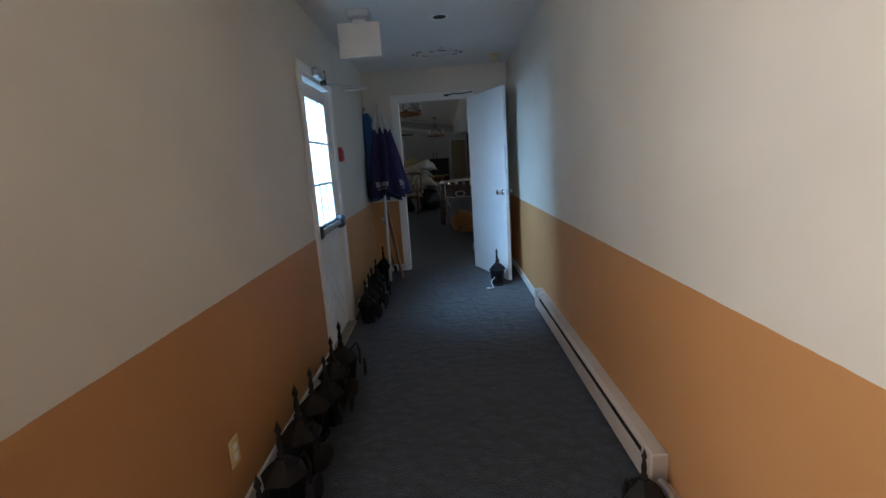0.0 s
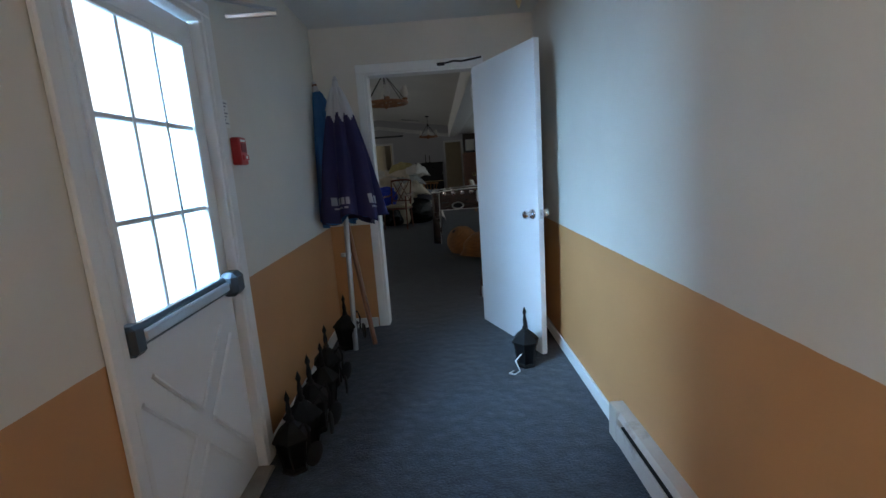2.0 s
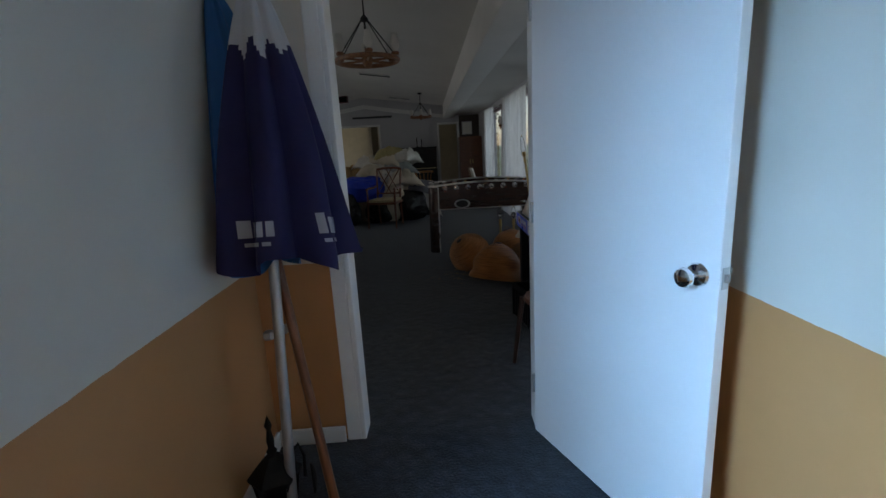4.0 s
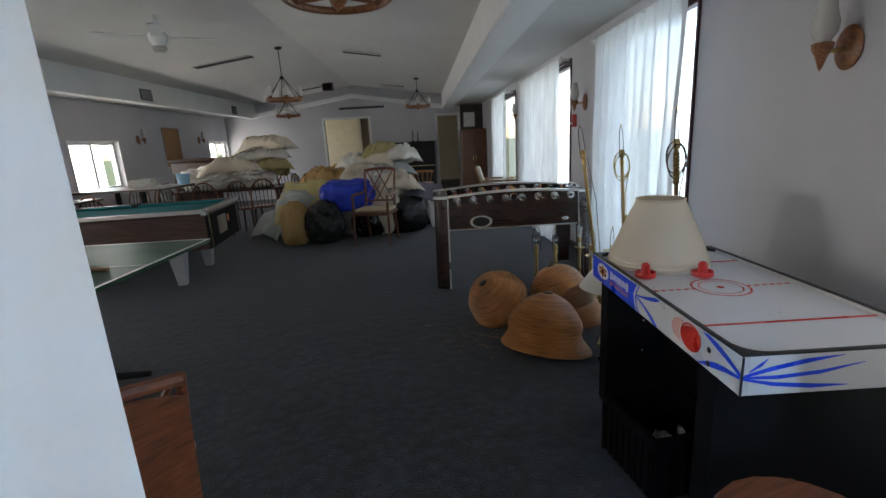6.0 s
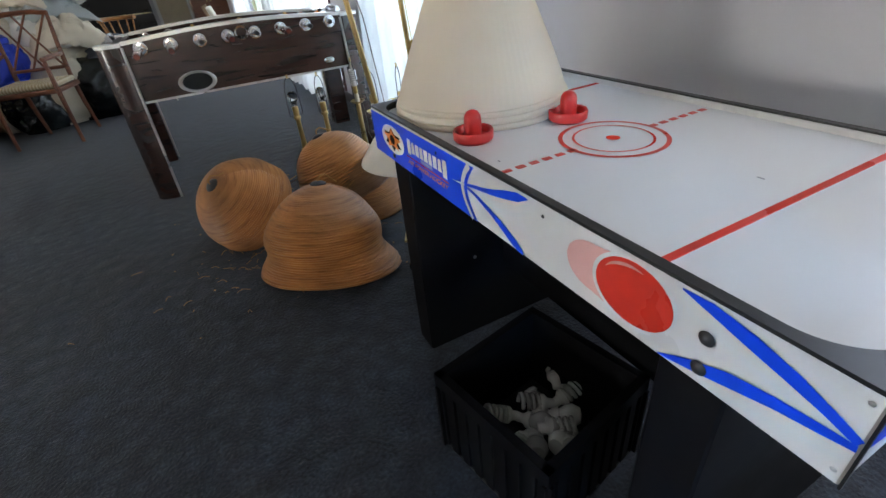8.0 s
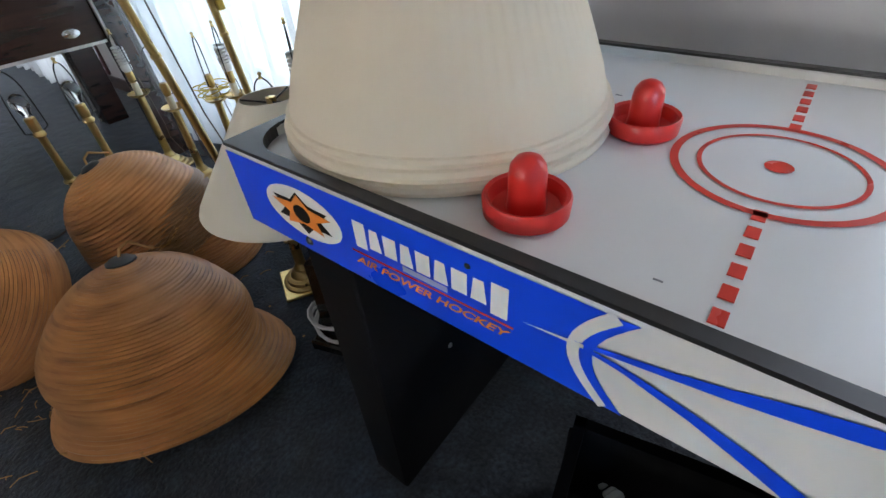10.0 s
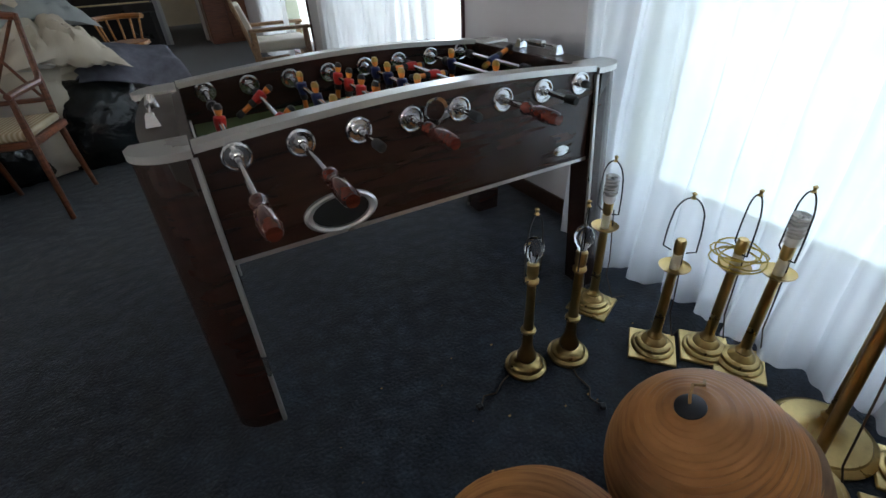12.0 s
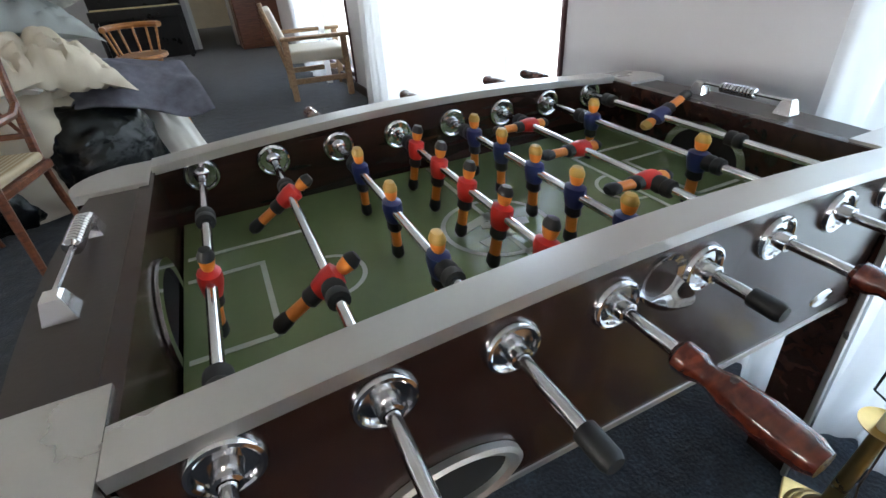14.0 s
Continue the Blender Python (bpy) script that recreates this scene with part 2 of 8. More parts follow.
def wood_mat(name, dark, light, rough=0.35, stretch=(1, 14, 14), scale=5.0, coat=0.0):
    mat, n, l, p = node_mat(name)
    tex, mp = n.new("ShaderNodeTexCoord"), n.new("ShaderNodeMapping")
    mp.inputs["Scale"].default_value = stretch
    grain = n.new("ShaderNodeTexNoise")
    grain.inputs["Scale"].default_value, grain.inputs["Detail"].default_value, grain.inputs["Distortion"].default_value = scale, 6, 0.6
    blotch = n.new("ShaderNodeTexNoise")
    blotch.inputs["Scale"].default_value = 3.0
    l.new(tex.outputs["Object"], mp.inputs[0])
    l.new(mp.outputs[0], grain.inputs["Vector"])
    l.new(tex.outputs["Object"], blotch.inputs["Vector"])
    ramp = n.new("ShaderNodeValToRGB")
    ramp.color_ramp.elements[0].position, ramp.color_ramp.elements[0].color = 0.32, (*dark, 1)
    ramp.color_ramp.elements[1].position, ramp.color_ramp.elements[1].color = 0.7, (*light, 1)
    l.new(grain.outputs[0], ramp.inputs[0])
    mr = n.new("ShaderNodeMapRange")
    mr.inputs[3].default_value, mr.inputs[4].default_value = 0.8, 1.2
    l.new(blotch.outputs[0], mr.inputs[0])
    sc = n.new("ShaderNodeVectorMath")
    sc.operation = "SCALE"
    l.new(ramp.outputs[0], sc.inputs[0])
    l.new(mr.outputs[0], sc.inputs["Scale"])
    l.new(sc.outputs[0], p.inputs["Base Color"])
    p.inputs["Roughness"].default_value = rough
    p.inputs["Coat Weight"].default_value = coat
    b = n.new("ShaderNodeBump")
    b.inputs["Strength"].default_value, b.inputs["Distance"].default_value = 0.15, 0.001
    l.new(grain.outputs[0], b.inputs["Height"])
    l.new(b.outputs[0], p.inputs["Normal"])
    return mat


def cloth_mat(name, colour, through_light=0.0, weave=320, rough=0.9, vary=0.08):
    """Woven cloth; through_light is the share that passes through it."""
    mat, n, l, p = node_mat(name)
    tex = n.new("ShaderNodeTexCoord")
    w, big = n.new("ShaderNodeTexNoise"), n.new("ShaderNodeTexNoise")
    w.inputs["Scale"].default_value = weave
    big.inputs["Scale"].default_value, big.inputs["Detail"].default_value = 3.0, 5
    l.new(tex.outputs["Object"], w.inputs["Vector"])
    l.new(tex.outputs["Object"], big.inputs["Vector"])
    mr = n.new("ShaderNodeMapRange")
    mr.inputs[1].default_value, mr.inputs[2].default_value, mr.inputs[3].default_value, mr.inputs[4].default_value = 0.3, 0.7, 1 - vary, 1 + vary
    l.new(big.outputs[0], mr.inputs[0])
    sc = n.new("ShaderNodeVectorMath")
    sc.operation = "SCALE"
    sc.inputs[0].default_value = colour
    l.new(mr.outputs[0], sc.inputs["Scale"])
    l.new(sc.outputs[0], p.inputs["Base Color"])
    p.inputs["Roughness"].default_value = rough
    p.inputs["Specular IOR Level"].default_value = 0.2
    b = n.new("ShaderNodeBump")
    b.inputs["Strength"].default_value, b.inputs["Distance"].default_value = 0.25, 0.001
    l.new(w.outputs[0], b.inputs["Height"])
    l.new(b.outputs[0], p.inputs["Normal"])
    if through_light:
        tr = n.new("ShaderNodeBsdfTranslucent")
        l.new(sc.outputs[0], tr.inputs["Color"])
        mx = n.new("ShaderNodeMixShader")
        mx.inputs[0].default_value = through_light
        l.new(p.outputs[0], mx.inputs[1])
        l.new(tr.outputs[0], mx.inputs[2])
        l.new(mx.outputs[0], n["Material Output"].inputs[0])
    return mat


def glass_mat(name, colour=(1, 1, 1), rough=0.02):
    mat, n, l, p = node_mat(name)
    p.inputs["Base Color"].default_value = (*colour, 1)
    p.inputs["Roughness"].default_value = rough
    p.inputs["Transmission Weight"].default_value = 1.0
    p.inputs["IOR"].default_value = 1.45
    return mat


def sheer_mat():
    """Thin white curtain: part see-through, part scattering."""
    mat = cloth_mat("sheer_curtain", (0.86, 0.85, 0.84), 0.62, 500)
    n, l = mat.node_tree.nodes, mat.node_tree.links
    first = n["Material Output"].inputs[0].links[0].from_socket
    clear, mx = n.new("ShaderNodeBsdfTransparent"), n.new("ShaderNodeMixShader")
    mx.inputs[0].default_value = 0.17
    l.new(first, mx.inputs[1])
    l.new(clear.outputs[0], mx.inputs[2])
    l.new(mx.outputs[0], n["Material Output"].inputs[0])
    return mat


CARPET, TWO_TONE = carpet_mat(), two_tone_mat()
WALL = mat_of("wall_paint", (0.52, 0.515, 0.54), 0.55, vary=0.04, scale=1.5, fine=200, bump=0.12, dist=0.001)
CEIL = mat_of("ceiling_paint", (0.66, 0.65, 0.63), 0.8, vary=0.05, scale=1.2, fine=140, bump=0.3, dist=0.002)
TRIM = mat_of("white_trim", (0.74, 0.74, 0.73), 0.4, vary=0.05, scale=3, fine=90, bump=0.05, dist=0.001, dirt=(0.35, 0.32, 0.28), dirt_at=0.68)
DOOR = mat_of("door_paint", (0.76, 0.77, 0.78), 0.38, vary=0.03, scale=2, fine=120, bump=0.06, dist=0.001, dirt=(0.5, 0.48, 0.45), dirt_at=0.72)
CHROME = mat_of("chrome", (0.75, 0.75, 0.76), 0.12, 1.0, vary=0.03, bump=0)
STEEL = mat_of("brushed_steel", (0.55, 0.55, 0.55), 0.35, 1.0, vary=0.06, fine=150, bump=0.05)
DARKBAR = mat_of("dark_anodised_bar", (0.05, 0.06, 0.07), 0.35, 0.6, vary=0.1)
BRASS = mat_of("worn_brass", (0.50, 0.36, 0.15), 0.30, 1.0, vary=0.14, scale=9, fine=70, bump=0.05, dirt=(0.28, 0.18, 0.07), dirt_at=0.6)
BLACK = mat_of("black_laminate", (0.004, 0.004, 0.005), 0.6, vary=0.2, bump=0.05, spec=0.12)
PLASTIC_BLACK = mat_of("black_plastic", (0.018, 0.018, 0.019), 0.4, vary=0.1, bump=0.05)
IRON = mat_of("black_iron", (0.014, 0.013, 0.013), 0.55, 0.3, vary=0.25, scale=20)
HEATER = mat_of("heater_enamel", (0.46, 0.40, 0.35), 0.45, vary=0.08, scale=4, dirt=(0.24, 0.17, 0.13), dirt_at=0.62)
RED = mat_of("red_plastic", (0.55, 0.02, 0.015), 0.3, vary=0.05, bump=0.03)
ALARM = mat_of("alarm_red", (0.42, 0.03, 0.03), 0.4, vary=0.05)
WHITE = mat_of("white_plastic", (0.72, 0.72, 0.70), 0.4, vary=0.04)
IVORY = mat_of("yellowed_plastic", (0.62, 0.50, 0.27), 0.5, vary=0.08)
# Near-black colour that stands in for the shade inside holes and recesses.
RECESS_SHADE = mat_of("recess_shade_black", (0.01, 0.01, 0.01), 0.9, vary=0.1, bump=0)
GLASS = glass_mat("window_glass")
BULB = glass_mat("bulb_glass", (0.96, 0.97, 0.98), 0.05)
BULBW = mat_of("white_bulb", (0.72, 0.72, 0.70), 0.25, vary=0.03, bump=0, trans=0.2)
SHEER = sheer_mat()
MIRROR = mat_of("mirror", (0.82, 0.84, 0.84), 0.03, 1.0, vary=0.02, bump=0)
MAROON = mat_of("maroon_frame", (0.07, 0.022, 0.026), 0.45, vary=0.1)
GRASS = mat_of("grass", (0.07, 0.10, 0.035), 0.9, vary=0.4, scale=0.8, fine=30, bump=0.6, dist=0.03)


def glow_mat(name, colour, power):
    mat, n, l, p = node_mat(name)
    e = n.new("ShaderNodeEmission")
    e.inputs["Color"].default_value, e.inputs["Strength"].default_value = (*colour, 1), power
    l.new(e.outputs[0], n["Material Output"].inputs[0])
    return mat


SKYGLOW = glow_mat("hazy_sky", (0.80, 0.91, 1.0), 2.6)


# large structure
ground = structure("ground", B(((-900, -900, -0.45), (900, 900, -0.2))), GRASS, "mown green lawn round the building", category="ground")
structure("floor", B(((-0.45, -4.0, -0.15), (1.9, 4.92, 0.0)), ((-5.6, 4.92, -0.15), (2.9, 18.6, 0.0))), CARPET, "dark slate-blue loop carpet, worn and flecked", category="floor")

# corridor
structure("wall_corridor_west", wall_with_holes("y", -0.37, 0.18, -3.6, 4.75, 0, 2.40, [(-1.4, -0.35, 0.6, 2.1), (2.20, 2.97, 0.0, 1.96)]), TWO_TONE, "corridor wall, cream above and ochre below", CT, category="wall")
structure("wall_corridor_east", wall_with_holes("y", 1.51, 0.2, -3.6, 4.75, 0, 2.40, []), TWO_TONE, "corridor wall, cream above and ochre below", CTE, category="wall")
structure("wall_corridor_back", wall_with_holes("x", -3.6, 0.14, -0.37, 1.71, 0, 2.40, []), TWO_TONE, "corridor end wall, cream above and ochre below", CT, category="wall")
structure("wall_corridor_front", wall_with_holes("x", 4.75, 0.055, -0.37, 1.71, 0, 2.40, [(0.20, 1.06, 0.0, 2.05)]), TWO_TONE, "corridor end wall, cream above and ochre below", category="wall")
structure("ceiling_corridor", B(((-0.37, -3.6, 2.40), (1.71, 4.80, 2.5))), CEIL, "off-white textured corridor ceiling", CT, category="ceiling")

# hall
structure("wall_hall_south", wall_with_holes("x", 4.805, 0.06, -5.6, 2.7, 0, 3.3, [(0.20, 1.06, 0.0, 2.05)]), WALL, "pale grey-lavender painted wall with a doorway", category="wall")
right_holes = [(a, b, 0.12, 2.2) for a, b in WINDOWS_RIGHT]
structure("wall_hall_east", wall_with_holes("y", 2.24, 0.16, 4.72, 18.2, 0, 3.3, right_holes), WALL, "pale grey-lavender wall with tall windows", TURN, category="wall")
left_holes = [(a, b, 0.87, 1.68) for a, b in WINDOWS_LEFT]
structure("wall_hall_west", wall_with_holes("y", -5.16, 0.16, 4.6, 18.2, 0, 3.3, left_holes), WALL, "pale grey-lavender wall with low windows", TURN, category="wall")
structure("wall_hall_north", wall_with_holes("x", 18.0, 0.16, -5.2, 2.5, 0, 3.3, [(-2.25, -1.0, 0.0, 2.12), (0.95, 1.52, 0.0, 2.08)]), WALL, "pale lavender far wall with openings", TURN, category="wall")
bm = bmesh.new()
for x0, z0, x1, z1 in ((1.42, 2.62, -1.4, 3.02), (-1.4, 3.02, -4.14, 2.62)):
    a, b = 4.86, 18.2
    vs = [bm.verts.new(c) for c in ((x0, a, z0), (x0, b, z0), (x1, b, z1), (x1, a, z1))]
    up = [bm.verts.new((v.co.x, v.co.y, v.co.z + 0.12)) for v in vs]
    bm.faces.new(vs)
    bm.faces.new(up[::-1])
    for i in range(4):
        bm.faces.new((vs[i], vs[(i + 1) % 4], up[(i + 1) % 4], up[i]))
structure("ceiling_hall", bm, CEIL, "low-pitched off-white textured ceiling", TURN, category="ceiling")
structure("ceiling_side_east", B(((1.40, 4.9, 2.36), (2.45, 18.2, 2.5))), CEIL, "flat lowered ceiling strip over the windows", TURN, category="ceiling")
structure("ceiling_side_west", B(((-5.2, 4.9, 2.34), (-4.14, 18.2, 2.5))), CEIL, "flat lowered ceiling strip over the windows", TURN, category="ceiling")
structure("beam_east", B(((1.10, 4.95, 2.27), (1.42, 18.0, 2.75)), bev=0.01), TRIM, "boxed white ceiling beam", TURN, category="beam")
structure("beam_west", B(((-4.30, 4.95, 2.26), (-4.12, 18.0, 2.75)), bev=0.01), TRIM, "boxed white ceiling beam", TURN, category="beam")
structure("backdrop", B(((-5.2, 4.55, -0.2), (-0.45, 4.57, 4.5))), SKYGLOW, "plain bright hazy sky outside the glazed door", category="sky")
structure("panelling", B(((1.60, 17.965, 0.0), (2.24, 17.998, 2.34))), mat_of("dark_panelling", (0.035, 0.022, 0.016), 0.5, vary=0.2), "dark wooden wall panelling in the far corner", TURN, category="panelling")


# corridor things
NAVY = cloth_mat("navy_canvas", (0.024, 0.022, 0.075), 0.0, 420, 0.75)
SKYBLUE = cloth_mat("blue_canvas", (0.035, 0.13, 0.33), 0.0, 420, 0.75)
CANVAS_WHITE = cloth_mat("white_canvas", (0.50, 0.50, 0.52), 0.0, 420, 0.75)
CANVAS_PRINT = cloth_mat("pale_print", (0.36, 0.36, 0.40), 0.0, 420, 0.8)
ALU = mat_of("dull_aluminium", (0.42, 0.42, 0.43), 0.4, 0.9, vary=0.1)
POLEWOOD = wood_mat("varnished_pole", (0.12, 0.045, 0.018), (0.26, 0.10, 0.04), 0.35, (14, 14, 1))
PAPER = mat_of("paper", (0.70, 0.69, 0.65), 0.8, vary=0.03, bump=0)
INK = mat_of("printed_grey", (0.22, 0.22, 0.24), 0.8, vary=0.05, bump=0)
STAIN = mat_of("water_stain", (0.24, 0.17, 0.11), 0.9, vary=0.35, scale=18, fine=90, bump=0.5)
THRESH = mat_of("threshold_metal", (0.33, 0.30, 0.26), 0.45, 0.6, vary=0.15, scale=12)


def baseboards():
    runs = [("x", 4.738, -0.178, 0.13), ("y", -0.19, 3.05, 4.738), ("y", -0.19, -3.4, 2.13), ("e", 1.495, 3.03, 4.73), ("e", 1.495, -3.4, 0.70)]
    for k, (axis, at, a, b) in enumerate(runs):
        bm = bmesh.new()
        if axis != "x":
            bx(bm, (at, a, 0.002), (at + 0.014, b, 0.085), 0.003)
        else:
            bx(bm, (a, at, 0.002), (b, at + 0.011, 0.085), 0.003)
        structure("baseboard", bm, TRIM, "white painted baseboard", CTE if axis == "e" else CT, category="baseboard")


def outside_door():
    """White half-glazed outside door with nine panes, crossbuck panel, push bar and closer."""
    d = thing("door_1", CT @ pose(-0.215, 2.23, 0.02), "closed white outside door with nine panes and push bar", "door")
    tagged(d, kind="structure")
    w, h, t = 0.71, 1.90, 0.04
    bm = bmesh.new()
    gx0, gx1, gz0, gz1 = 0.085, 0.615, 0.90, 1.80
    for lo, hi in (((-t, 0, 0), (0, gx0, h)), ((-t, gx1, 0), (0, w, h)), ((-t, gx0, 0), (0, gx1, gz0)), ((-t, gx0, gz1), (0, gx1, h))):
        bx(bm, lo, hi)
    bmesh.ops.remove_doubles(bm, verts=bm.verts, dist=1e-4)
    part("door_leaf", bm, DOOR, d)
    bm = bmesh.new()
    for lo, hi in (((-0.01, gx0 - 0.02, gz0 - 0.02), (0.012, gx0 + 0.006, gz1 + 0.02)), ((-0.01, gx1 - 0.006, gz0 - 0.02), (0.012, gx1 + 0.02, gz1 + 0.02)),
                   ((-0.01, gx0 - 0.02, gz0 - 0.02), (0.012, gx1 + 0.02, gz0 + 0.006)), ((-0.01, gx0 - 0.02, gz1 - 0.006), (0.012, gx1 + 0.02, gz1 + 0.02))):
        bx(bm, lo, hi, 0.004)
    part("glazing_bead", bm, DOOR, d)
    for i in (1, 2):
        y = gx0 + (gx1 - gx0) * i / 3
        part("muntin", B(((-0.022, y - 0.009, gz0), (0.006, y + 0.009, gz1)), bev=0.003), DOOR, d)
        z = gz0 + (gz1 - gz0) * i / 3
        part("muntin", B(((-0.020, gx0, z - 0.009), (0.004, gx1, z + 0.009)), bev=0.003), DOOR, d)
    for i in range(3):
        for j in range(3):
            y0, z0 = gx0 + (gx1 - gx0) * i / 3, gz0 + (gz1 - gz0) * j / 3
            p = part("pane", B(((-0.020, y0 + 0.004, z0 + 0.004), (-0.016, y0 + 0.1727, z0 + 0.296))), GLASS, d)
            p.visible_shadow = False
    cy, cz = 0.35, 0.42
    for sy in (-1, 1):
        for sz in (-1, 1):
            a = Vector((0, cy + sy * 0.26, cz + sz * 0.28))
            b = Vector((0, cy + sy * 0.035, cz + sz * 0.035))
            for off in (-0.05, 0.05):
                n = Vector((0, -(b - a).z, (b - a).y)).normalized() * off
                bm = bmesh.new()
                tube(bm, [a + n * 0.9, b + n * 0.9], 0.009, 6)
                part("crossbuck_moulding", bm, DOOR, d)
    bm = B(((0.0, 0.03, 0.845), (0.035, 0.645, 0.915)), bev=0.008)
    bar = part("push_bar", bm, DARKBAR, d, "dark metal push bar")
    part("bar_rail", B(((0.035, 0.06, 0.862), (0.052, 0.60, 0.898)), bev=0.006), STEEL, bar)
    part("bar_end", B(((0.0, 0.605, 0.83), (0.075, 0.70, 0.93)), bev=0.02), DARKBAR, d)
    part("bar_end", B(((0.0, 0.0, 0.835), (0.055, 0.06, 0.925)), bev=0.012), DARKBAR, d)
    bm = bmesh.new()
    lathe(bm, [(0.0, 0), (0.018, 0), (0.02, 0.01), (0.012, 0.02), (0, 0.022)], 14, pose(0.0, 0.06, 1.84, 0, 90, 0))
    part("catch", bm, IRON, d, smooth=True)
    # casing, stop and sill
    f = thing("door_frame_1", CT @ pose(-0.19, 2.23, 0), "white painted door casing and jamb", "door frame")
    tagged(f, kind="structure")
    for lo, hi in (((-0.18, -0.03, 0), (0.016, -0.004, 1.93)), ((-0.18, w + 0.004, 0), (0.016, w + 0.03, 1.93)), ((-0.18, -0.03, 1.93), (0.016, w + 0.03, 1.96))):
        part("jamb", B((lo, hi), bev=0.003), TRIM, f)
    for lo, hi in (((0.0, -0.08, 0), (0.02, -0.03, 1.96)), ((0.0, w + 0.03, 0), (0.02, w + 0.10, 1.96)), ((0.0, -0.08, 1.96), (0.02, w + 0.10, 2.02))):
        part("casing", B((lo, hi), bev=0.005), TRIM, f)
    part("threshold", B(((-0.17, 0.0, 0.0), (0.05, w, 0.018)), bev=0.006), THRESH, f)
    c = thing("door_closer", CT @ pose(-0.165, 2.47, 1.985), "grey hydraulic door closer with folding arm", "door closer")
    part("closer_body", B(((0, -0.03, -0.035), (0.055, 0.14, 0.03)), bev=0.014), STEEL, c)
    bm = bmesh.new()
    lathe(bm, [(0, -0.05), (0.022, -0.05), (0.022, 0.045), (0, 0.05)], 16, pose(0.03, 0.16, -0.01))
    part("spindle", bm, IRON, c, smooth=True)
    bm = bmesh.new()
    tube(bm, [(0.03, 0.14, -0.05), (0.16, 0.30, -0.05), (0.30, 0.44, -0.048)], 0.008, 6)
    part("arm", bm, STEEL, c)
    bm = bmesh.new()
    tube(bm, [(0.30, 0.44, -0.06), (0.22, 0.42, -0.066), (0.12, 0.41, -0.07)], 0.010, 6)
    part("forearm", bm, STEEL, c)


def inner_door():
    f = thing("door_frame_2", pose(0, 4.75, 0, 0, 0, 0), "white painted doorway casing", "door frame")
    tagged(f, kind="structure")
    for lo, hi in (((0.135, -0.016, 0), (0.20, 0.0, 2.05)), ((1.06, -0.016, 0), (1.125, 0.0, 2.05)), ((0.135, -0.016, 2.05), (1.125, 0.0, 2.115))):
        part("casing", B((lo, hi), bev=0.004), TRIM, f)
    for lo, hi in (((0.20, -0.014, 0), (0.222, 0.115, 2.03)), ((1.038, -0.014, 0), (1.06, 0.115, 2.03)), ((0.20, -0.014, 2.03), (1.06, 0.115, 2.05))):
        part("jamb", B((lo, hi), bev=0.003), TRIM, f)
    for lo, hi in (((0.135, 0.115, 0), (0.20, 0.13, 2.05)), ((1.06, 0.115, 0), (1.125, 0.13, 2.05)), ((0.135, 0.115, 2.05), (1.125, 0.13, 2.115))):
        part("casing", B((lo, hi), bev=0.004), TRIM, f)
    ang = math.degrees(math.atan2(3.925 - 4.735, 1.385 - 1.035))
    d = thing("door_2", pose(1.035, 4.735, 0.008, 0, 0, ang), "white flush door standing open, with chrome knobs", "door")
    tagged(d, kind="structure")
    w = 0.848
    part("door_leaf", B(((0, -0.005, 0), (w, 0.035, 2.022)), bev=0.002), DOOR, d)
    for s in (-1, 1):
        bm = bmesh.new()
        base = 0.035 if s > 0 else -0.005
        m = pose(w - 0.062, base, 0.955, -90 * s, 0, 0)
        lathe(bm, [(0, 0), (0.033, 0), (0.034, 0.004), (0.030, 0.010), (0.013, 0.014), (0.012, 0.035), (0.022, 0.042), (0.028, 0.055), (0.025, 0.066), (0.014, 0.072), (0, 0.073)], 24, m)
        part("knob", bm, CHROME, d, "chrome door knob", smooth=True)
    part("latch_plate", B(((w, 0.004, 0.925), (w + 0.0025, 0.027, 0.985))), STEEL, d)
    part("latch", B(((w, 0.010, 0.945), (w + 0.012, 0.022, 0.968)), bev=0.002), STEEL, d)
    for z in (0.2, 1.0, 1.8):
        bm = bmesh.new()
        tube(bm, [(0.0, -0.011, z), (0.0, -0.011, z + 0.09)], 0.006, 8)
        part("hinge", bm, STEEL, d)
    c = thing("door_closer", pose(0.80, 4.735, 2.075), "dark steel door closer arm over the doorway", "door closer")
    bm = bmesh.new()
    tube(bm, [(0.0, 0, 0.0), (0.10, -0.03, 0.012), (0.16, -0.04, 0.002), (0.30, -0.13, 0.004)], 0.007, 6)
    part("arm", bm, IRON, c)
    part("bracket", B(((-0.03, -0.01, -0.012), (0.03, 0.0, 0.012)), bev=0.003), IRON, c)


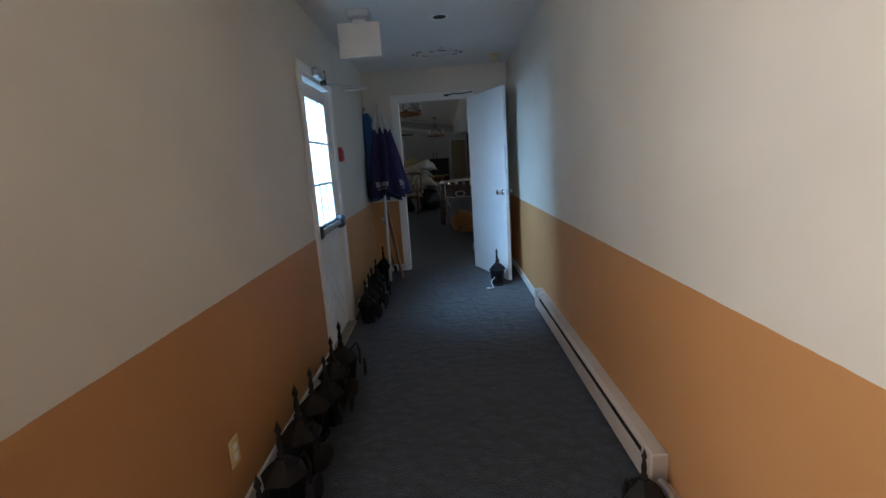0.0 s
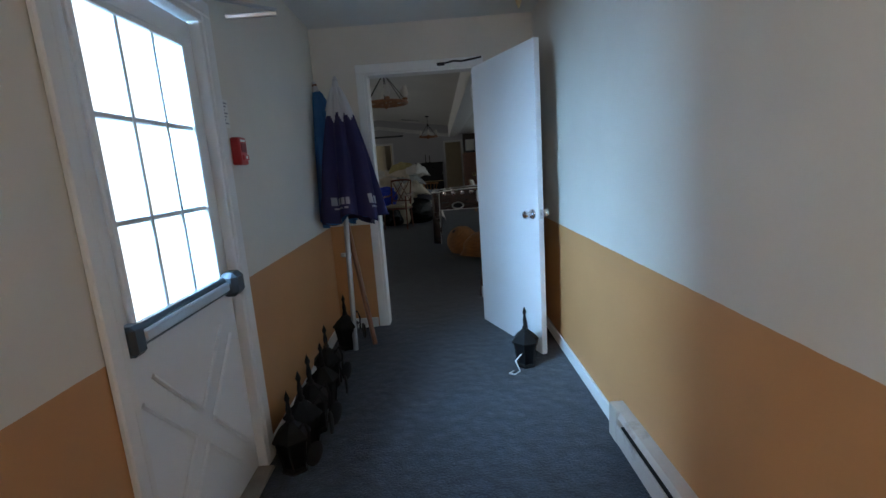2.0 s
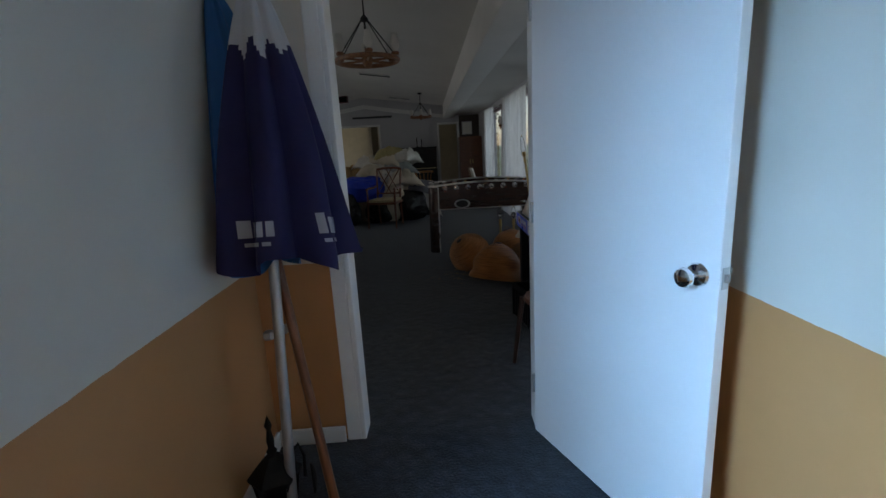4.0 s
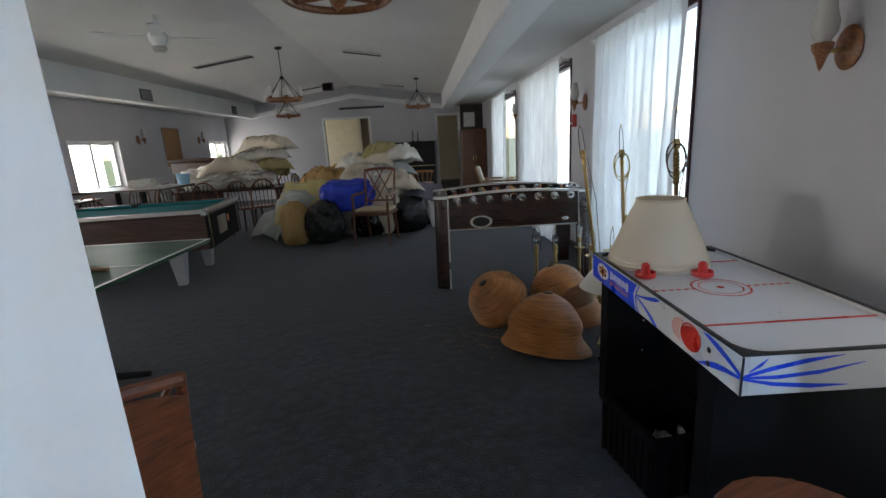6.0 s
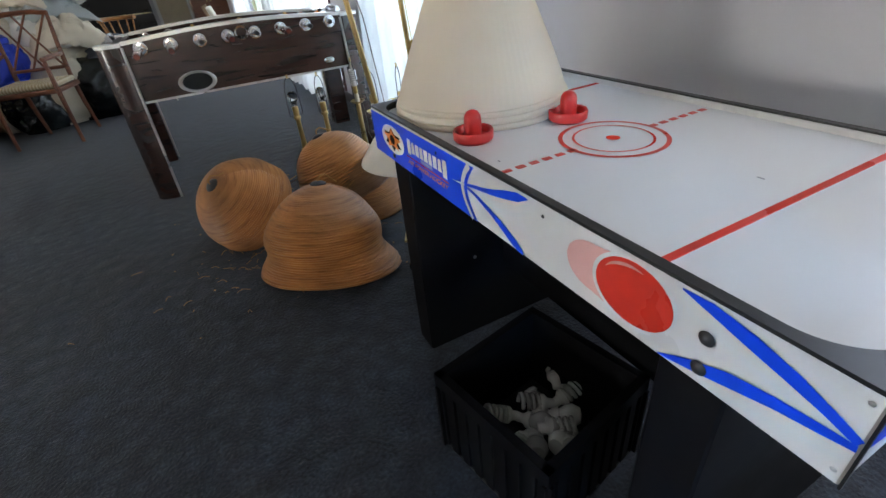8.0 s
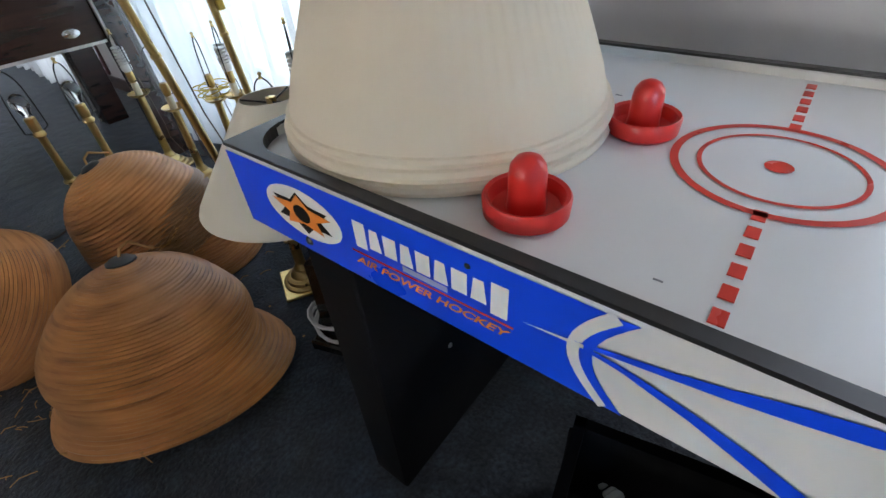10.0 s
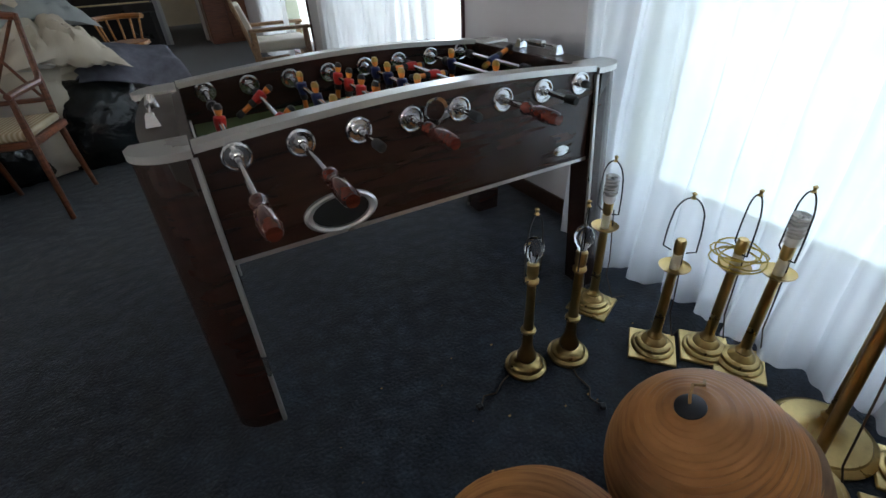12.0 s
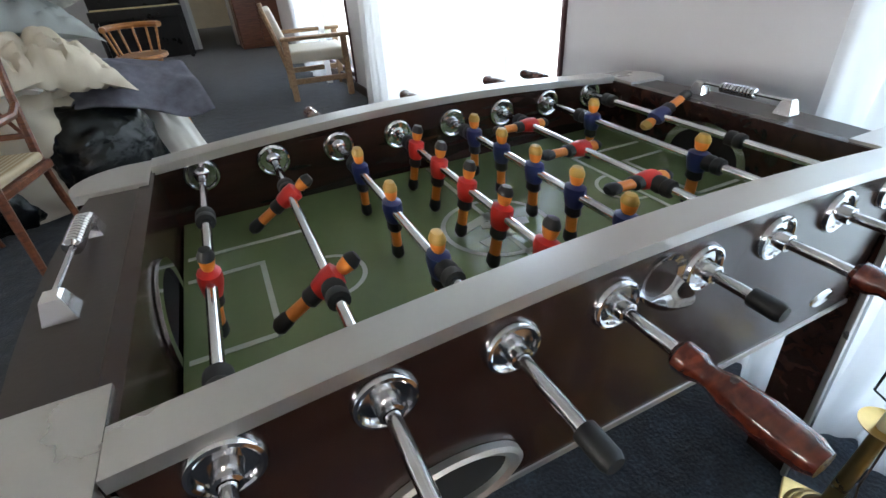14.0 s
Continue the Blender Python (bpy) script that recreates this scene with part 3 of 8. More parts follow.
def heater():
    h = thing("baseboard_heater", CTE @ pose(1.51, 0.72, 0), "beige electric baseboard heater with rust spots", "heater")
    n = 2.28
    part("back_plate", B(((-0.012, 0, 0.03), (-0.002, n, 0.19))), HEATER, h)
    bm = bmesh.new()
    prof = [(-0.012, 0.19), (-0.05, 0.185), (-0.062, 0.160), (-0.060, 0.156), (-0.048, 0.178), (-0.012, 0.183)]
    prism(bm, prof, 0, n, Matrix(((1, 0, 0, 0), (0, 0, 1, 0), (0, 1, 0, 0), (0, 0, 0, 1))))
    part("top_hood", bm, HEATER, h)
    part("front_panel", B(((-0.066, 0, 0.035), (-0.058, n, 0.128)), bev=0.003), HEATER, h)
    # Plain block in the black that paints the shade inside the heater.
    part("heating_element", B(((-0.05, 0.1, 0.06), (-0.015, n - 0.1, 0.12))), RECESS_SHADE, h)
    for y in (0, n - 0.09):
        part("end_cap", B(((-0.068, y - 0.002, 0.03), (-0.004, y + 0.09, 0.193)), bev=0.006), HEATER, h)
    bm = bmesh.new()
    tube(bm, [(-0.035, -0.02, 0.09), (-0.035, -0.1, 0.09), (-0.035, -0.14, 0.05), (-0.035, -0.15, 0.0)], 0.018, 10)
    part("conduit", bm, STEEL, h, smooth=True)


def outlet(m):
    o = thing("wall_outlet", m, "white duplex outlet cover on the ochre wall", "outlet")
    part("cover", B(((0, -0.035, -0.057), (0.006, 0.035, 0.057)), bev=0.003), IVORY, o)
    for z in (-0.02, 0.02):
        part("socket", B(((0.006, -0.014, z - 0.013), (0.008, 0.014, z + 0.013)), bev=0.002), WHITE, o)


def alarm_pull():
    a = thing("fire_alarm_pull", CT @ pose(-0.19, 3.13, 1.44), "red fire alarm pull station", "fire alarm")
    part("housing", B(((0, -0.04, -0.06), (0.04, 0.04, 0.06)), bev=0.006), ALARM, a)
    # Raised plate; the recess's shade is painted as a darker housing red.
    part("recess", B(((0.04, -0.025, -0.005), (0.042, 0.025, 0.035)), bev=0.002), mat_of("shaded_red", (0.16, 0.01, 0.012), 0.5), a)
    part("pull_bar", B(((0.04, -0.028, -0.04), (0.05, 0.028, -0.016)), bev=0.003), ALARM, a)
    part("white_print", B(((0.0405, -0.025, 0.040), (0.0412, 0.025, 0.050))), WHITE, a)
    part("white_print", B(((0.0505, -0.008, -0.034), (0.0512, 0.008, -0.022))), WHITE, a)
    n = thing("paper_notice", CT @ pose(-0.19, 3.075, 1.60), "small faded printed paper notice on the wall", "notice")
    part("sheet", B(((0.0, -0.045, -0.06), (0.0012, 0.045, 0.06))), PAPER, n)
    for k in range(7):
        part("print_line", B(((0.0012, -0.036, 0.04 - k * 0.014), (0.0016, 0.036 - 0.012 * (k % 3), 0.046 - k * 0.014))), INK, n)


def exit_box():
    e = thing("exit_sign", CT @ pose(0.17, 2.62, 2.40), "blank white hanging exit sign on a grey ceiling box", "exit sign")
    part("ceiling_box", B(((-0.08, -0.07, -0.055), (0.08, 0.07, 0)), bev=0.008), STEEL, e)
    part("canopy", B(((-0.05, -0.03, -0.075), (0.05, 0.03, -0.055)), bev=0.006), WHITE, e)
    part("panel", B(((-0.16, -0.015, -0.29), (0.14, 0.015, -0.075)), bev=0.004), WHITE, e)
    part("bottom_edge", B(((-0.16, -0.022, -0.305), (0.14, 0.022, -0.29)), bev=0.003), WHITE, e)


def ceiling_bits():
    r = thing("recessed_light", CT @ pose(0.74, 2.87, 2.40), "unlit white recessed ceiling light, open and dark", "ceiling light")
    bm = bmesh.new()
    lathe(bm, [(0.05, -0.002), (0.085, -0.004), (0.09, -0.001), (0.05, 0.0)], 28)
    part("trim_ring", bm, WHITE, r, smooth=True)
    # Flat black disc paints the shaded inside of the unlit fixture.
    bm = bmesh.new()
    lathe(bm, [(0.0, -0.003), (0.05, -0.003)], 24)
    part("bowl_shade_disc", bm, IRON, r)
    s = thing("smoke_detector", CT @ pose(1.33, 4.30, 2.40), "yellowed smoke detector hanging loose from the ceiling", "smoke detector")
    bm = bmesh.new()
    lathe(bm, [(0, -0.012), (0.055, -0.012), (0.065, 0.0)], 24)
    part("mounting_plate", bm, IVORY, s, smooth=True)
    bm = bmesh.new()
    lathe(bm, [(0.012, -0.012), (0.024, -0.03), (0.018, -0.055), (0.006, -0.09), (0, -0.095)], 14)
    part("dangling_part", bm, IVORY, s, smooth=True)
    rng = random.Random(5)
    st = thing("ceiling_stain", CT @ pose(0.70, 4.05, 2.398), "brown water stain with flaking ceiling paint", "stain")
    for k in range(26):
        a = 2 * math.pi * k / 26 + rng.uniform(-0.1, 0.1)
        rx, ry = 0.26 * rng.uniform(0.8, 1.05), 0.12 * rng.uniform(0.75, 1.1)
        bm = bmesh.new()
        size = rng.uniform(0.012, 0.034)
        out = [(size * rng.uniform(0.6, 1.7) * math.cos(t), size * rng.uniform(0.3, 0.7) * math.sin(t)) for t in (i * 2 * math.pi / 9 for i in range(9))]
        prism(bm, out, -0.002 - rng.random() * 0.004, 0.0, pose(rx * math.cos(a), ry * math.sin(a), 0, rng.uniform(-8, 8), 0, math.degrees(a) + 90))
        part("flake", bm, STAIN if rng.random() < 0.65 else CEIL, st)
    for k, (x, y) in enumerate(((-0.06, -0.2), (0.05, -0.24), (-0.02, -0.33))):
        part("flake", B(((x, y, -0.003), (x + 0.012, y + 0.01, 0))), STAIN, st)


def umbrella(m, cloth, top, label, radius, seed, prints, aside=0.0):
    """Furled patio umbrella; its cloth hangs in deep folds round the pole."""
    u = thing("patio_umbrella", m, label, "umbrella", "furled patio umbrellas")
    rng = random.Random(seed)
    ph = [rng.uniform(0, 6.28) for _ in range(4)]

    def rad(a, z):
        s = (1.98 - z) / 1.0
        fold = 1 + (0.10 + 0.16 * s) * math.sin(7 * a + ph[0] + 0.6 * math.sin(3 * z)) + 0.06 * math.sin(13 * a + ph[1])
        return (0.025 + radius * s ** 0.66) * fold * (1 + 0.04 * math.sin(5 * z + ph[2]))

    bm = bmesh.new()
    seg, rows = 96, 56
    rings = []
    for k in range(rows):
        z = 1.98 - 1.0 * k / (rows - 1)
        ring = []
        for i in range(seg):
            a = 2 * math.pi * i / seg
            zz = z + (0.035 * math.sin(4 * a + ph[3]) if k == rows - 1 else 0)
            r = rad(a, z)
            ring.append(bm.verts.new((r * math.cos(a) + aside * (1.98 - z), r * math.sin(a) * 0.8, zz)))
        rings.append(ring)
    for k in range(rows - 1):
        for i in range(seg):
            f = bm.faces.new((rings[k][i], rings[k][(i + 1) % seg], rings[k + 1][(i + 1) % seg], rings[k + 1][i]))
            a = 2 * math.pi * (i + 0.5) / seg
            peak = 1.70 + 0.05 * abs((a * 8 / math.pi) % 2 - 1) + 0.025 * math.sin(11 * a + ph[1])
            z = sum(v.co.z for v in f.verts) / 4
            f.material_index = 1 if z > peak else 0
    part("canopy", bm, (cloth, top), u, smooth=True)
    bm = bmesh.new()
    tube(bm, [(0, 0, 0.0), (0, 0, 2.03)], 0.019, 12)
    part("pole", bm, ALU if cloth is NAVY else POLEWOOD, u, smooth=True)
    bm = bmesh.new()
    lathe(bm, [(0, 2.06), (0.012, 2.05), (0.022, 2.0), (0.028, 1.97), (0, 1.97)], 14)
    part("finial", bm, CANVAS_WHITE, u, smooth=True)
    part("crank", B(((-0.055, -0.02, 0.70), (-0.018, 0.02, 0.735)), bev=0.008), ALU, u)
    for a0, a1, z0, z1 in prints:
        bm = bmesh.new()
        n = 6
        lo, hi = [], []
        for i in range(n + 1):
            a = radians(a0 + (a1 - a0) * i / n)
            for zz, to in ((z0, lo), (z1, hi)):
                r = rad(a, zz) + 0.005
                to.append(bm.verts.new((r * math.cos(a) + aside * (1.98 - zz), r * math.sin(a) * 0.8, zz)))
        for i in range(n):
            bm.faces.new((lo[i], lo[i + 1], hi[i + 1], hi[i]))
        part("printed_mark", bm, CANVAS_PRINT, u, "plain pale printed mark")


LANT = mat_of("matt_black_iron", (0.007, 0.0065, 0.0065), 0.7, 0.0, vary=0.25, scale=20, spec=0.25)


def lantern_proto():
    l = thing("lantern", pose(0, 0, 0), "black iron lantern fixture with a pointed finial, on the carpet", "lantern", "lanterns lined up along the wall")
    bm = bmesh.new()
    lathe(bm, [(0, 0), (0.062, 0), (0.066, 0.012), (0.055, 0.02), (0, 0.022)], 6)
    part("base", bm, LANT, l)
    bm = bmesh.new()
    lathe(bm, [(0.050, 0.022), (0.072, 0.16)], 6)
    part("glass", bm, mat_of("smoked_glass", (0.006, 0.006, 0.007), 0.5, vary=0.1, spec=0.15), l)
    for k in range(6):
        a = math.pi * k / 3
        bm = bmesh.new()
        tube(bm, [(0.053 * math.cos(a), 0.053 * math.sin(a), 0.02), (0.076 * math.cos(a), 0.076 * math.sin(a), 0.162)], 0.005, 5)
        part("post", bm, LANT, l)
    bm = bmesh.new()
    lathe(bm, [(0.088, 0.156), (0.090, 0.166), (0.060, 0.20), (0.030, 0.225), (0.022, 0.235), (0, 0.236)], 6)
    part("roof", bm, LANT, l)
    bm = bmesh.new()
    lathe(bm, [(0.012, 0.234), (0.018, 0.25), (0.010, 0.262), (0.013, 0.29), (0.007, 0.33), (0.013, 0.345), (0.009, 0.358), (0, 0.385)], 10)
    part("finial", bm, LANT, l, smooth=True)
    bm = bmesh.new()
    tube(bm, [(0.05, 0, 0.21), (0.085, 0.0, 0.25), (0.10, 0.0, 0.20), (0.095, 0, 0.12)], 0.006, 6)
    part("bracket", bm, LANT, l)
    bm = bmesh.new()
    lathe(bm, [(0, 0.0), (0.052, 0.0), (0.052, 0.008), (0.040, 0.014), (0.012, 0.018), (0, 0.018)], 20, pose(0.115, 0, 0.10, 0, 90, 0))
    part("wall_plate", bm, LANT, l, smooth=True)
    return l


baseboards()
outside_door()
inner_door()
heater()
outlet(CT @ pose(-0.19, 0.72, 0.30))
alarm_pull()
exit_box()
ceiling_bits()
lean = Matrix.Translation((0.03, 4.24, 0)) @ Matrix.Rotation(radians(-10.5), 4, "X") @ Matrix.Rotation(radians(-0.8), 4, "Y")
umbrella(lean, NAVY, CANVAS_WHITE, "furled navy patio umbrella with a white top, leaning in the corner", 0.195, 2,
         [(a, a + 6.5, 1.075, z) for a, z in ((-124, 1.135), (-115, 1.125), (-106, 1.125), (-97, 1.125), (-88, 1.125), (-46, 1.145), (-37, 1.13), (-28, 1.13), (-19, 1.13))]
         + [(a, a + 7, 1.045, 1.058) for a in (-122, -112, -102, -92, -44, -34, -24, -14)], 0.055)
lean2 = Matrix.Translation((0.16, 4.34, 0)) @ Matrix.Rotation(radians(-9), 4, "X") @ Matrix.Rotation(radians(-9.3), 4, "Y")
umbrella(lean2, SKYBLUE, SKYBLUE, "furled light blue patio umbrella on a varnished wooden pole", 0.165, 9, [])
first = lantern_proto()
first.matrix_basis = pose(0.09, 1.22, 0, 0, 0, 20)
spots = [(0.17, 0.44), (0.13, 0.72), (0.11, 0.97), (0.12, 1.36), (0.10, 1.57), (0.10, 1.76), (0.03, 2.90), (0.03, 3.06), (0.03, 3.21), (0.02, 3.46), (-0.02, 3.70), (-0.04, 4.30)]
for k, (x, y) in enumerate(spots):
    copy_thing(first, pose(x, y, 0, 0, 0, 37 * k % 70 - 35) @ Matrix.Scale(1 + 0.05 * ((k * 7) % 3), 4))
one = copy_thing(first, pose(1.235, 3.83, 0, 0, 0, 75) @ Matrix.Scale(1.04, 4))
tagged(one, "black iron lantern fixture propped against the open door", group="lanterns lined up along the wall")
cord = thing("lamp_cord", pose(1.16, 3.76, 0.004), "loose white electrical cord on the carpet", "cord")
bm = bmesh.new()
tube(bm, [(0.05, 0.03, 0.10), (0.0, 0.02, 0.05), (0.02, -0.03, 0.002), (-0.02, -0.07, 0.002), (-0.05, -0.05, 0.002), (-0.02, -0.02, 0.002)], 0.004, 6)
part("wire", bm, WHITE, cord, smooth=True)
black = copy_thing(first, pose(1.47, 0.60, 0, 0, 0, 190) @ Matrix.Scale(0.8, 4))


# hall: windows, curtains, fixtures
ROSE = wood_mat("sconce_wood", (0.16, 0.06, 0.025), (0.34, 0.15, 0.06), 0.35)
OAKLIGHT = wood_mat("light_oak", (0.22, 0.12, 0.06), (0.42, 0.27, 0.15), 0.45)
WALNUT = wood_mat("dark_walnut", (0.020, 0.009, 0.006), (0.060, 0.024, 0.016), 0.32)
CHERRY = wood_mat("cherry_wood", (0.10, 0.032, 0.014), (0.22, 0.075, 0.032), 0.33)
PIANO = mat_of("ebonised_wood", (0.010, 0.009, 0.010), 0.3, vary=0.15)
CREAM = cloth_mat("cream_linen", (0.62, 0.57, 0.48), 0.0, 300)
CORK = mat_of("cork", (0.34, 0.19, 0.085), 0.9, vary=0.18, scale=30, fine=160, bump=0.3)
FROST = mat_of("frosted_glass", (0.70, 0.68, 0.64), 0.35, vary=0.03, bump=0, trans=0.3)
VENT = mat_of("vent_grey", (0.06, 0.065, 0.07), 0.6, vary=0.15)


def window(a, b, z0, z1, x, inward, tag):
    """Frame and panes of a window in a long wall."""
    w = thing(tag, TURN @ pose(x, 0, 0), "tall dark-framed window with clear panes" if z0 < 0.5 else "low white-framed window with two panes", "window")
    tagged(w, kind="structure")
    mat = MAROON if z0 < 0.5 else TRIM
    for lo, hi in (((0.02, a, z0), (0.10, a + (0.05 if z0 > 0.5 else 0.022), z1)), ((0.02, b - (0.05 if z0 > 0.5 else 0.022), z0), (0.10, b, z1)), ((0.02, a, z0), (0.10, b, z0 + 0.05)), ((0.02, a, z1 - 0.05), (0.10, b, z1))):
        part("window_frame", B((lo, hi), bev=0.004), mat, w)
    mid = (a + b) / 2
    if z0 > 0.5:
        part("mullion", B(((0.03, mid - 0.025, z0 + 0.05), (0.09, mid + 0.025, z1 - 0.05)), bev=0.004), mat, w)
    for p, q in ((a + 0.05, mid - 0.025), (mid + 0.025, b - 0.05)) if z0 > 0.5 else ((a + 0.022, b - 0.022),):
        g = part("pane", B(((0.055, p, z0 + 0.05), (0.061, q, z1 - 0.05))), GLASS, w)
        g.visible_shadow = False
    for lo, hi in (((-0.018, a - 0.022, z0 - 0.022), (0.0, a, z1 + 0.022)), ((-0.018, b, z0 - 0.022), (0.0, b + 0.022, z1 + 0.022)), ((-0.018, a, z1), (0.0, b, z1 + 0.022)), ((-0.018, a, z0 - 0.022), (0.0, b, z0))):
        if not inward:
            lo, hi = (0.16, lo[1], lo[2]), (0.178, hi[1], hi[2])
        part("casing", B((lo, hi), bev=0.003), mat, w)


def curtain(a, b, x, z0, z1, folds, seed, label, depth=0.036):
    c = thing("curtain", TURN @ pose(x, 0, 0), label, "curtain", "sheer curtains at the windows")
    rng = random.Random(seed)
    ph = [rng.uniform(0, 6.28) for _ in range(5)]
    n, rows = folds * 18, 16
    bm = bmesh.new()
    grid = []
    for k in range(rows + 1):
        t = k / rows
        line = []
        for i in range(n + 1):
            u = i / n
            y = a + (b - a) * u
            warp = u + 0.012 * math.sin(9 * u + ph[0]) + 0.01 * (1 - t) * math.sin(5 * u + ph[3])
            d = depth * (0.55 + 0.45 * (1 - t)) * (math.sin(2 * math.pi * folds * warp + ph[1]) + 0.35 * math.sin(2 * math.pi * folds * 2.3 * u + ph[2]) + 0.3 * math.sin(17 * u + ph[4] + 2 * t))
            line.append(bm.verts.new((d - 0.03 * (1 - t) * abs(math.sin(3 * u + ph[0])), y + 0.01 * math.sin(12 * t + 20 * u), z0 + (z1 - z0) * t + (0.012 * math.sin(2 * math.pi * folds * u) if k == 0 else 0))))
        grid.append(line)
    for k in range(rows):
        for i in range(n):
            bm.faces.new((grid[k][i], grid[k][i + 1], grid[k + 1][i + 1], grid[k + 1][i]))
    part("cloth", bm, SHEER, c, smooth=True)
    bm = bmesh.new()
    tube(bm, [(0.02, a - 0.08, z1 + 0.012), (0.02, b + 0.08, z1 + 0.012)], 0.012, 10)
    part("rod", bm, WHITE, c, smooth=True)
    for y in (a - 0.09, b + 0.09):
        bm = bmesh.new()
        lathe(bm, [(0, -0.03), (0.022, -0.02), (0.026, 0), (0.018, 0.02), (0, 0.028)], 14, pose(0.02, y, z1 + 0.012, 90, 0, 0))
        part("rod_end", bm, WHITE, c, smooth=True)
        part("bracket", B(((0.02, y - 0.012, z1 - 0.02), (0.14, y + 0.012, z1 + 0.004))), WHITE, c)


def sconce(m, group="wall sconces"):
    s = thing("wall_sconce", m, "wooden wall sconce with a frosted glass chimney", "sconce", group)
    bm = bmesh.new()
    lathe(bm, [(0, 0), (0.062, 0), (0.066, 0.008), (0.05, 0.018), (0.02, 0.026), (0, 0.028)], 24, pose(0, 0, 0, 0, -90, 0) @ Matrix.Diagonal((1.35, 1, 1, 1)))
    part("back_plate", bm, ROSE, s, smooth=True)
    bm = bmesh.new()
    tube(bm, [(-0.02, 0, 0), (-0.07, 0, -0.01), (-0.12, 0, 0.0)], 0.009, 8)
    part("arm", bm, BRASS, s, smooth=True)
    bm = bmesh.new()
    lathe(bm, [(0, -0.09), (0.008, -0.075), (0.022, -0.03), (0.036, -0.005), (0.04, 0.02), (0.03, 0.024), (0, 0.024)], 16, pose(-0.12, 0, 0.0))
    part("cup", bm, ROSE, s, smooth=True)
    bm = bmesh.new()
    lathe(bm, [(0.024, 0.024), (0.045, 0.06), (0.05, 0.10), (0.036, 0.15), (0.030, 0.20), (0.027, 0.20), (0.033, 0.15), (0.046, 0.10), (0.040, 0.06), (0.02, 0.03)], 20, pose(-0.12, 0, 0))
    part("glass_chimney", bm, FROST, s, smooth=True)
    return s


def chandelier(m, drop):
    """Wagon-wheel chandelier with glass chimneys hung on rods."""
    c = thing("chandelier", m, "wooden wagon-wheel chandelier with frosted chimneys", "chandelier", "wagon-wheel chandeliers")
    R = 0.27
    bm = bmesh.new()
    n = 32
    tube(bm, [(R * math.cos(2 * math.pi * i / n), R * math.sin(2 * math.pi * i / n), 0) for i in range(n)], 0.021, 8, closed=True)
    part("wheel_rim", bm, ROSE, c, smooth=True)
    bm = bmesh.new()
    lathe(bm, [(0, -0.07), (0.02, -0.06), (0.045, -0.03), (0.05, 0.02), (0.03, 0.05), (0, 0.06)], 16)
    part("hub", bm, ROSE, c, smooth=True)
    for k in range(6):
        a = math.pi * k / 3
        d = Vector((math.cos(a), math.sin(a), 0))
        bm = bmesh.new()
        tube(bm, [d * 0.04, d * R], 0.010, 8)
        part("spoke", bm, ROSE, c, smooth=True)
        bm = bmesh.new()
        tube(bm, [d * R + Vector((0, 0, 0.02)), d * 0.03 + Vector((0, 0, 0.33))], 0.005, 6)
        part("rod", bm, IRON, c)
        bm = bmesh.new()
        lathe(bm, [(0, 0.015), (0.03, 0.018), (0.036, 0.04), (0.02, 0.05), (0, 0.05)], 12, pose(*(d * R)))
        part("cup", bm, ROSE, c, smooth=True)
        bm = bmesh.new()
        lathe(bm, [(0.02, 0.05), (0.040, 0.08), (0.042, 0.11), (0.030, 0.16), (0.027, 0.19), (0.024, 0.19), (0.038, 0.11), (0.016, 0.055)], 14, pose(*(d * R)))
        part("chimney", bm, FROST, c, smooth=True)
    bm = bmesh.new()
    lathe(bm, [(0, 0.31), (0.03, 0.32), (0.035, 0.345), (0.012, 0.37), (0, 0.37)], 14)
    part("crown", bm, IRON, c, smooth=True)
    bm = bmesh.new()
    tube(bm, [(0, 0, 0.36), (0, 0, drop)], 0.007, 6)
    part("chain", bm, IRON, c)
    bm = bmesh.new()
    lathe(bm, [(0, drop - 0.03), (0.05, drop - 0.02), (0.06, drop + 0.01), (0, drop + 0.02)], 16)
    part("canopy", bm, IRON, c, smooth=True)


# window_1 only frames the added, unseen opening beside the hockey table.
for k, (a, b) in enumerate(WINDOWS_RIGHT):
    window(a, b, 0.12, 2.2, 2.24, True, "window_%d" % (k + 1))
# window_5 and window_6 frame the two added, unseen west openings.
for k, (a, b) in enumerate(WINDOWS_LEFT):
    window(a, b, 0.87, 1.68, -5.16, False, "window_%d" % (k + 5))
curtain(7.47, 9.0, 2.10, 0.02, 2.20, 10, 3, "sheer white floor-length curtain at the bright window")
curtain(10.22, 12.3, 2.10, 0.02, 2.22, 16, 4, "sheer white curtain drawn across the bright window")
curtain(13.75, 15.3, 2.10, 0.02, 2.22, 12, 5, "sheer cream curtain pulled aside at the far window")
sconce(TURN @ pose(2.24, 6.50, 1.66))
sconce(TURN @ pose(2.24, 9.62, 1.70))
sconce(TURN @ pose(2.24, 12.8, 1.74))
for y in (11.2, 13.83, 16.29):
    sconce(TURN @ pose(-5.0, y, 1.72) @ Matrix.Rotation(math.pi, 4, "Z"))
fb = thing("fire_alarm_pull", TURN @ pose(2.24, 9.93, 1.52), "red fire alarm pull box on the window wall", "fire alarm")
part("housing", B(((-0.045, -0.04, -0.07), (0, 0.04, 0.07)), bev=0.006), ALARM, fb)
part("pull_bar", B(((-0.055, -0.028, -0.04), (-0.045, 0.028, -0.016)), bev=0.003), WHITE, fb)


def ceil_z(x):
    return 2.62 + 0.40 * (1 - abs(x + 1.4) / 2.8)


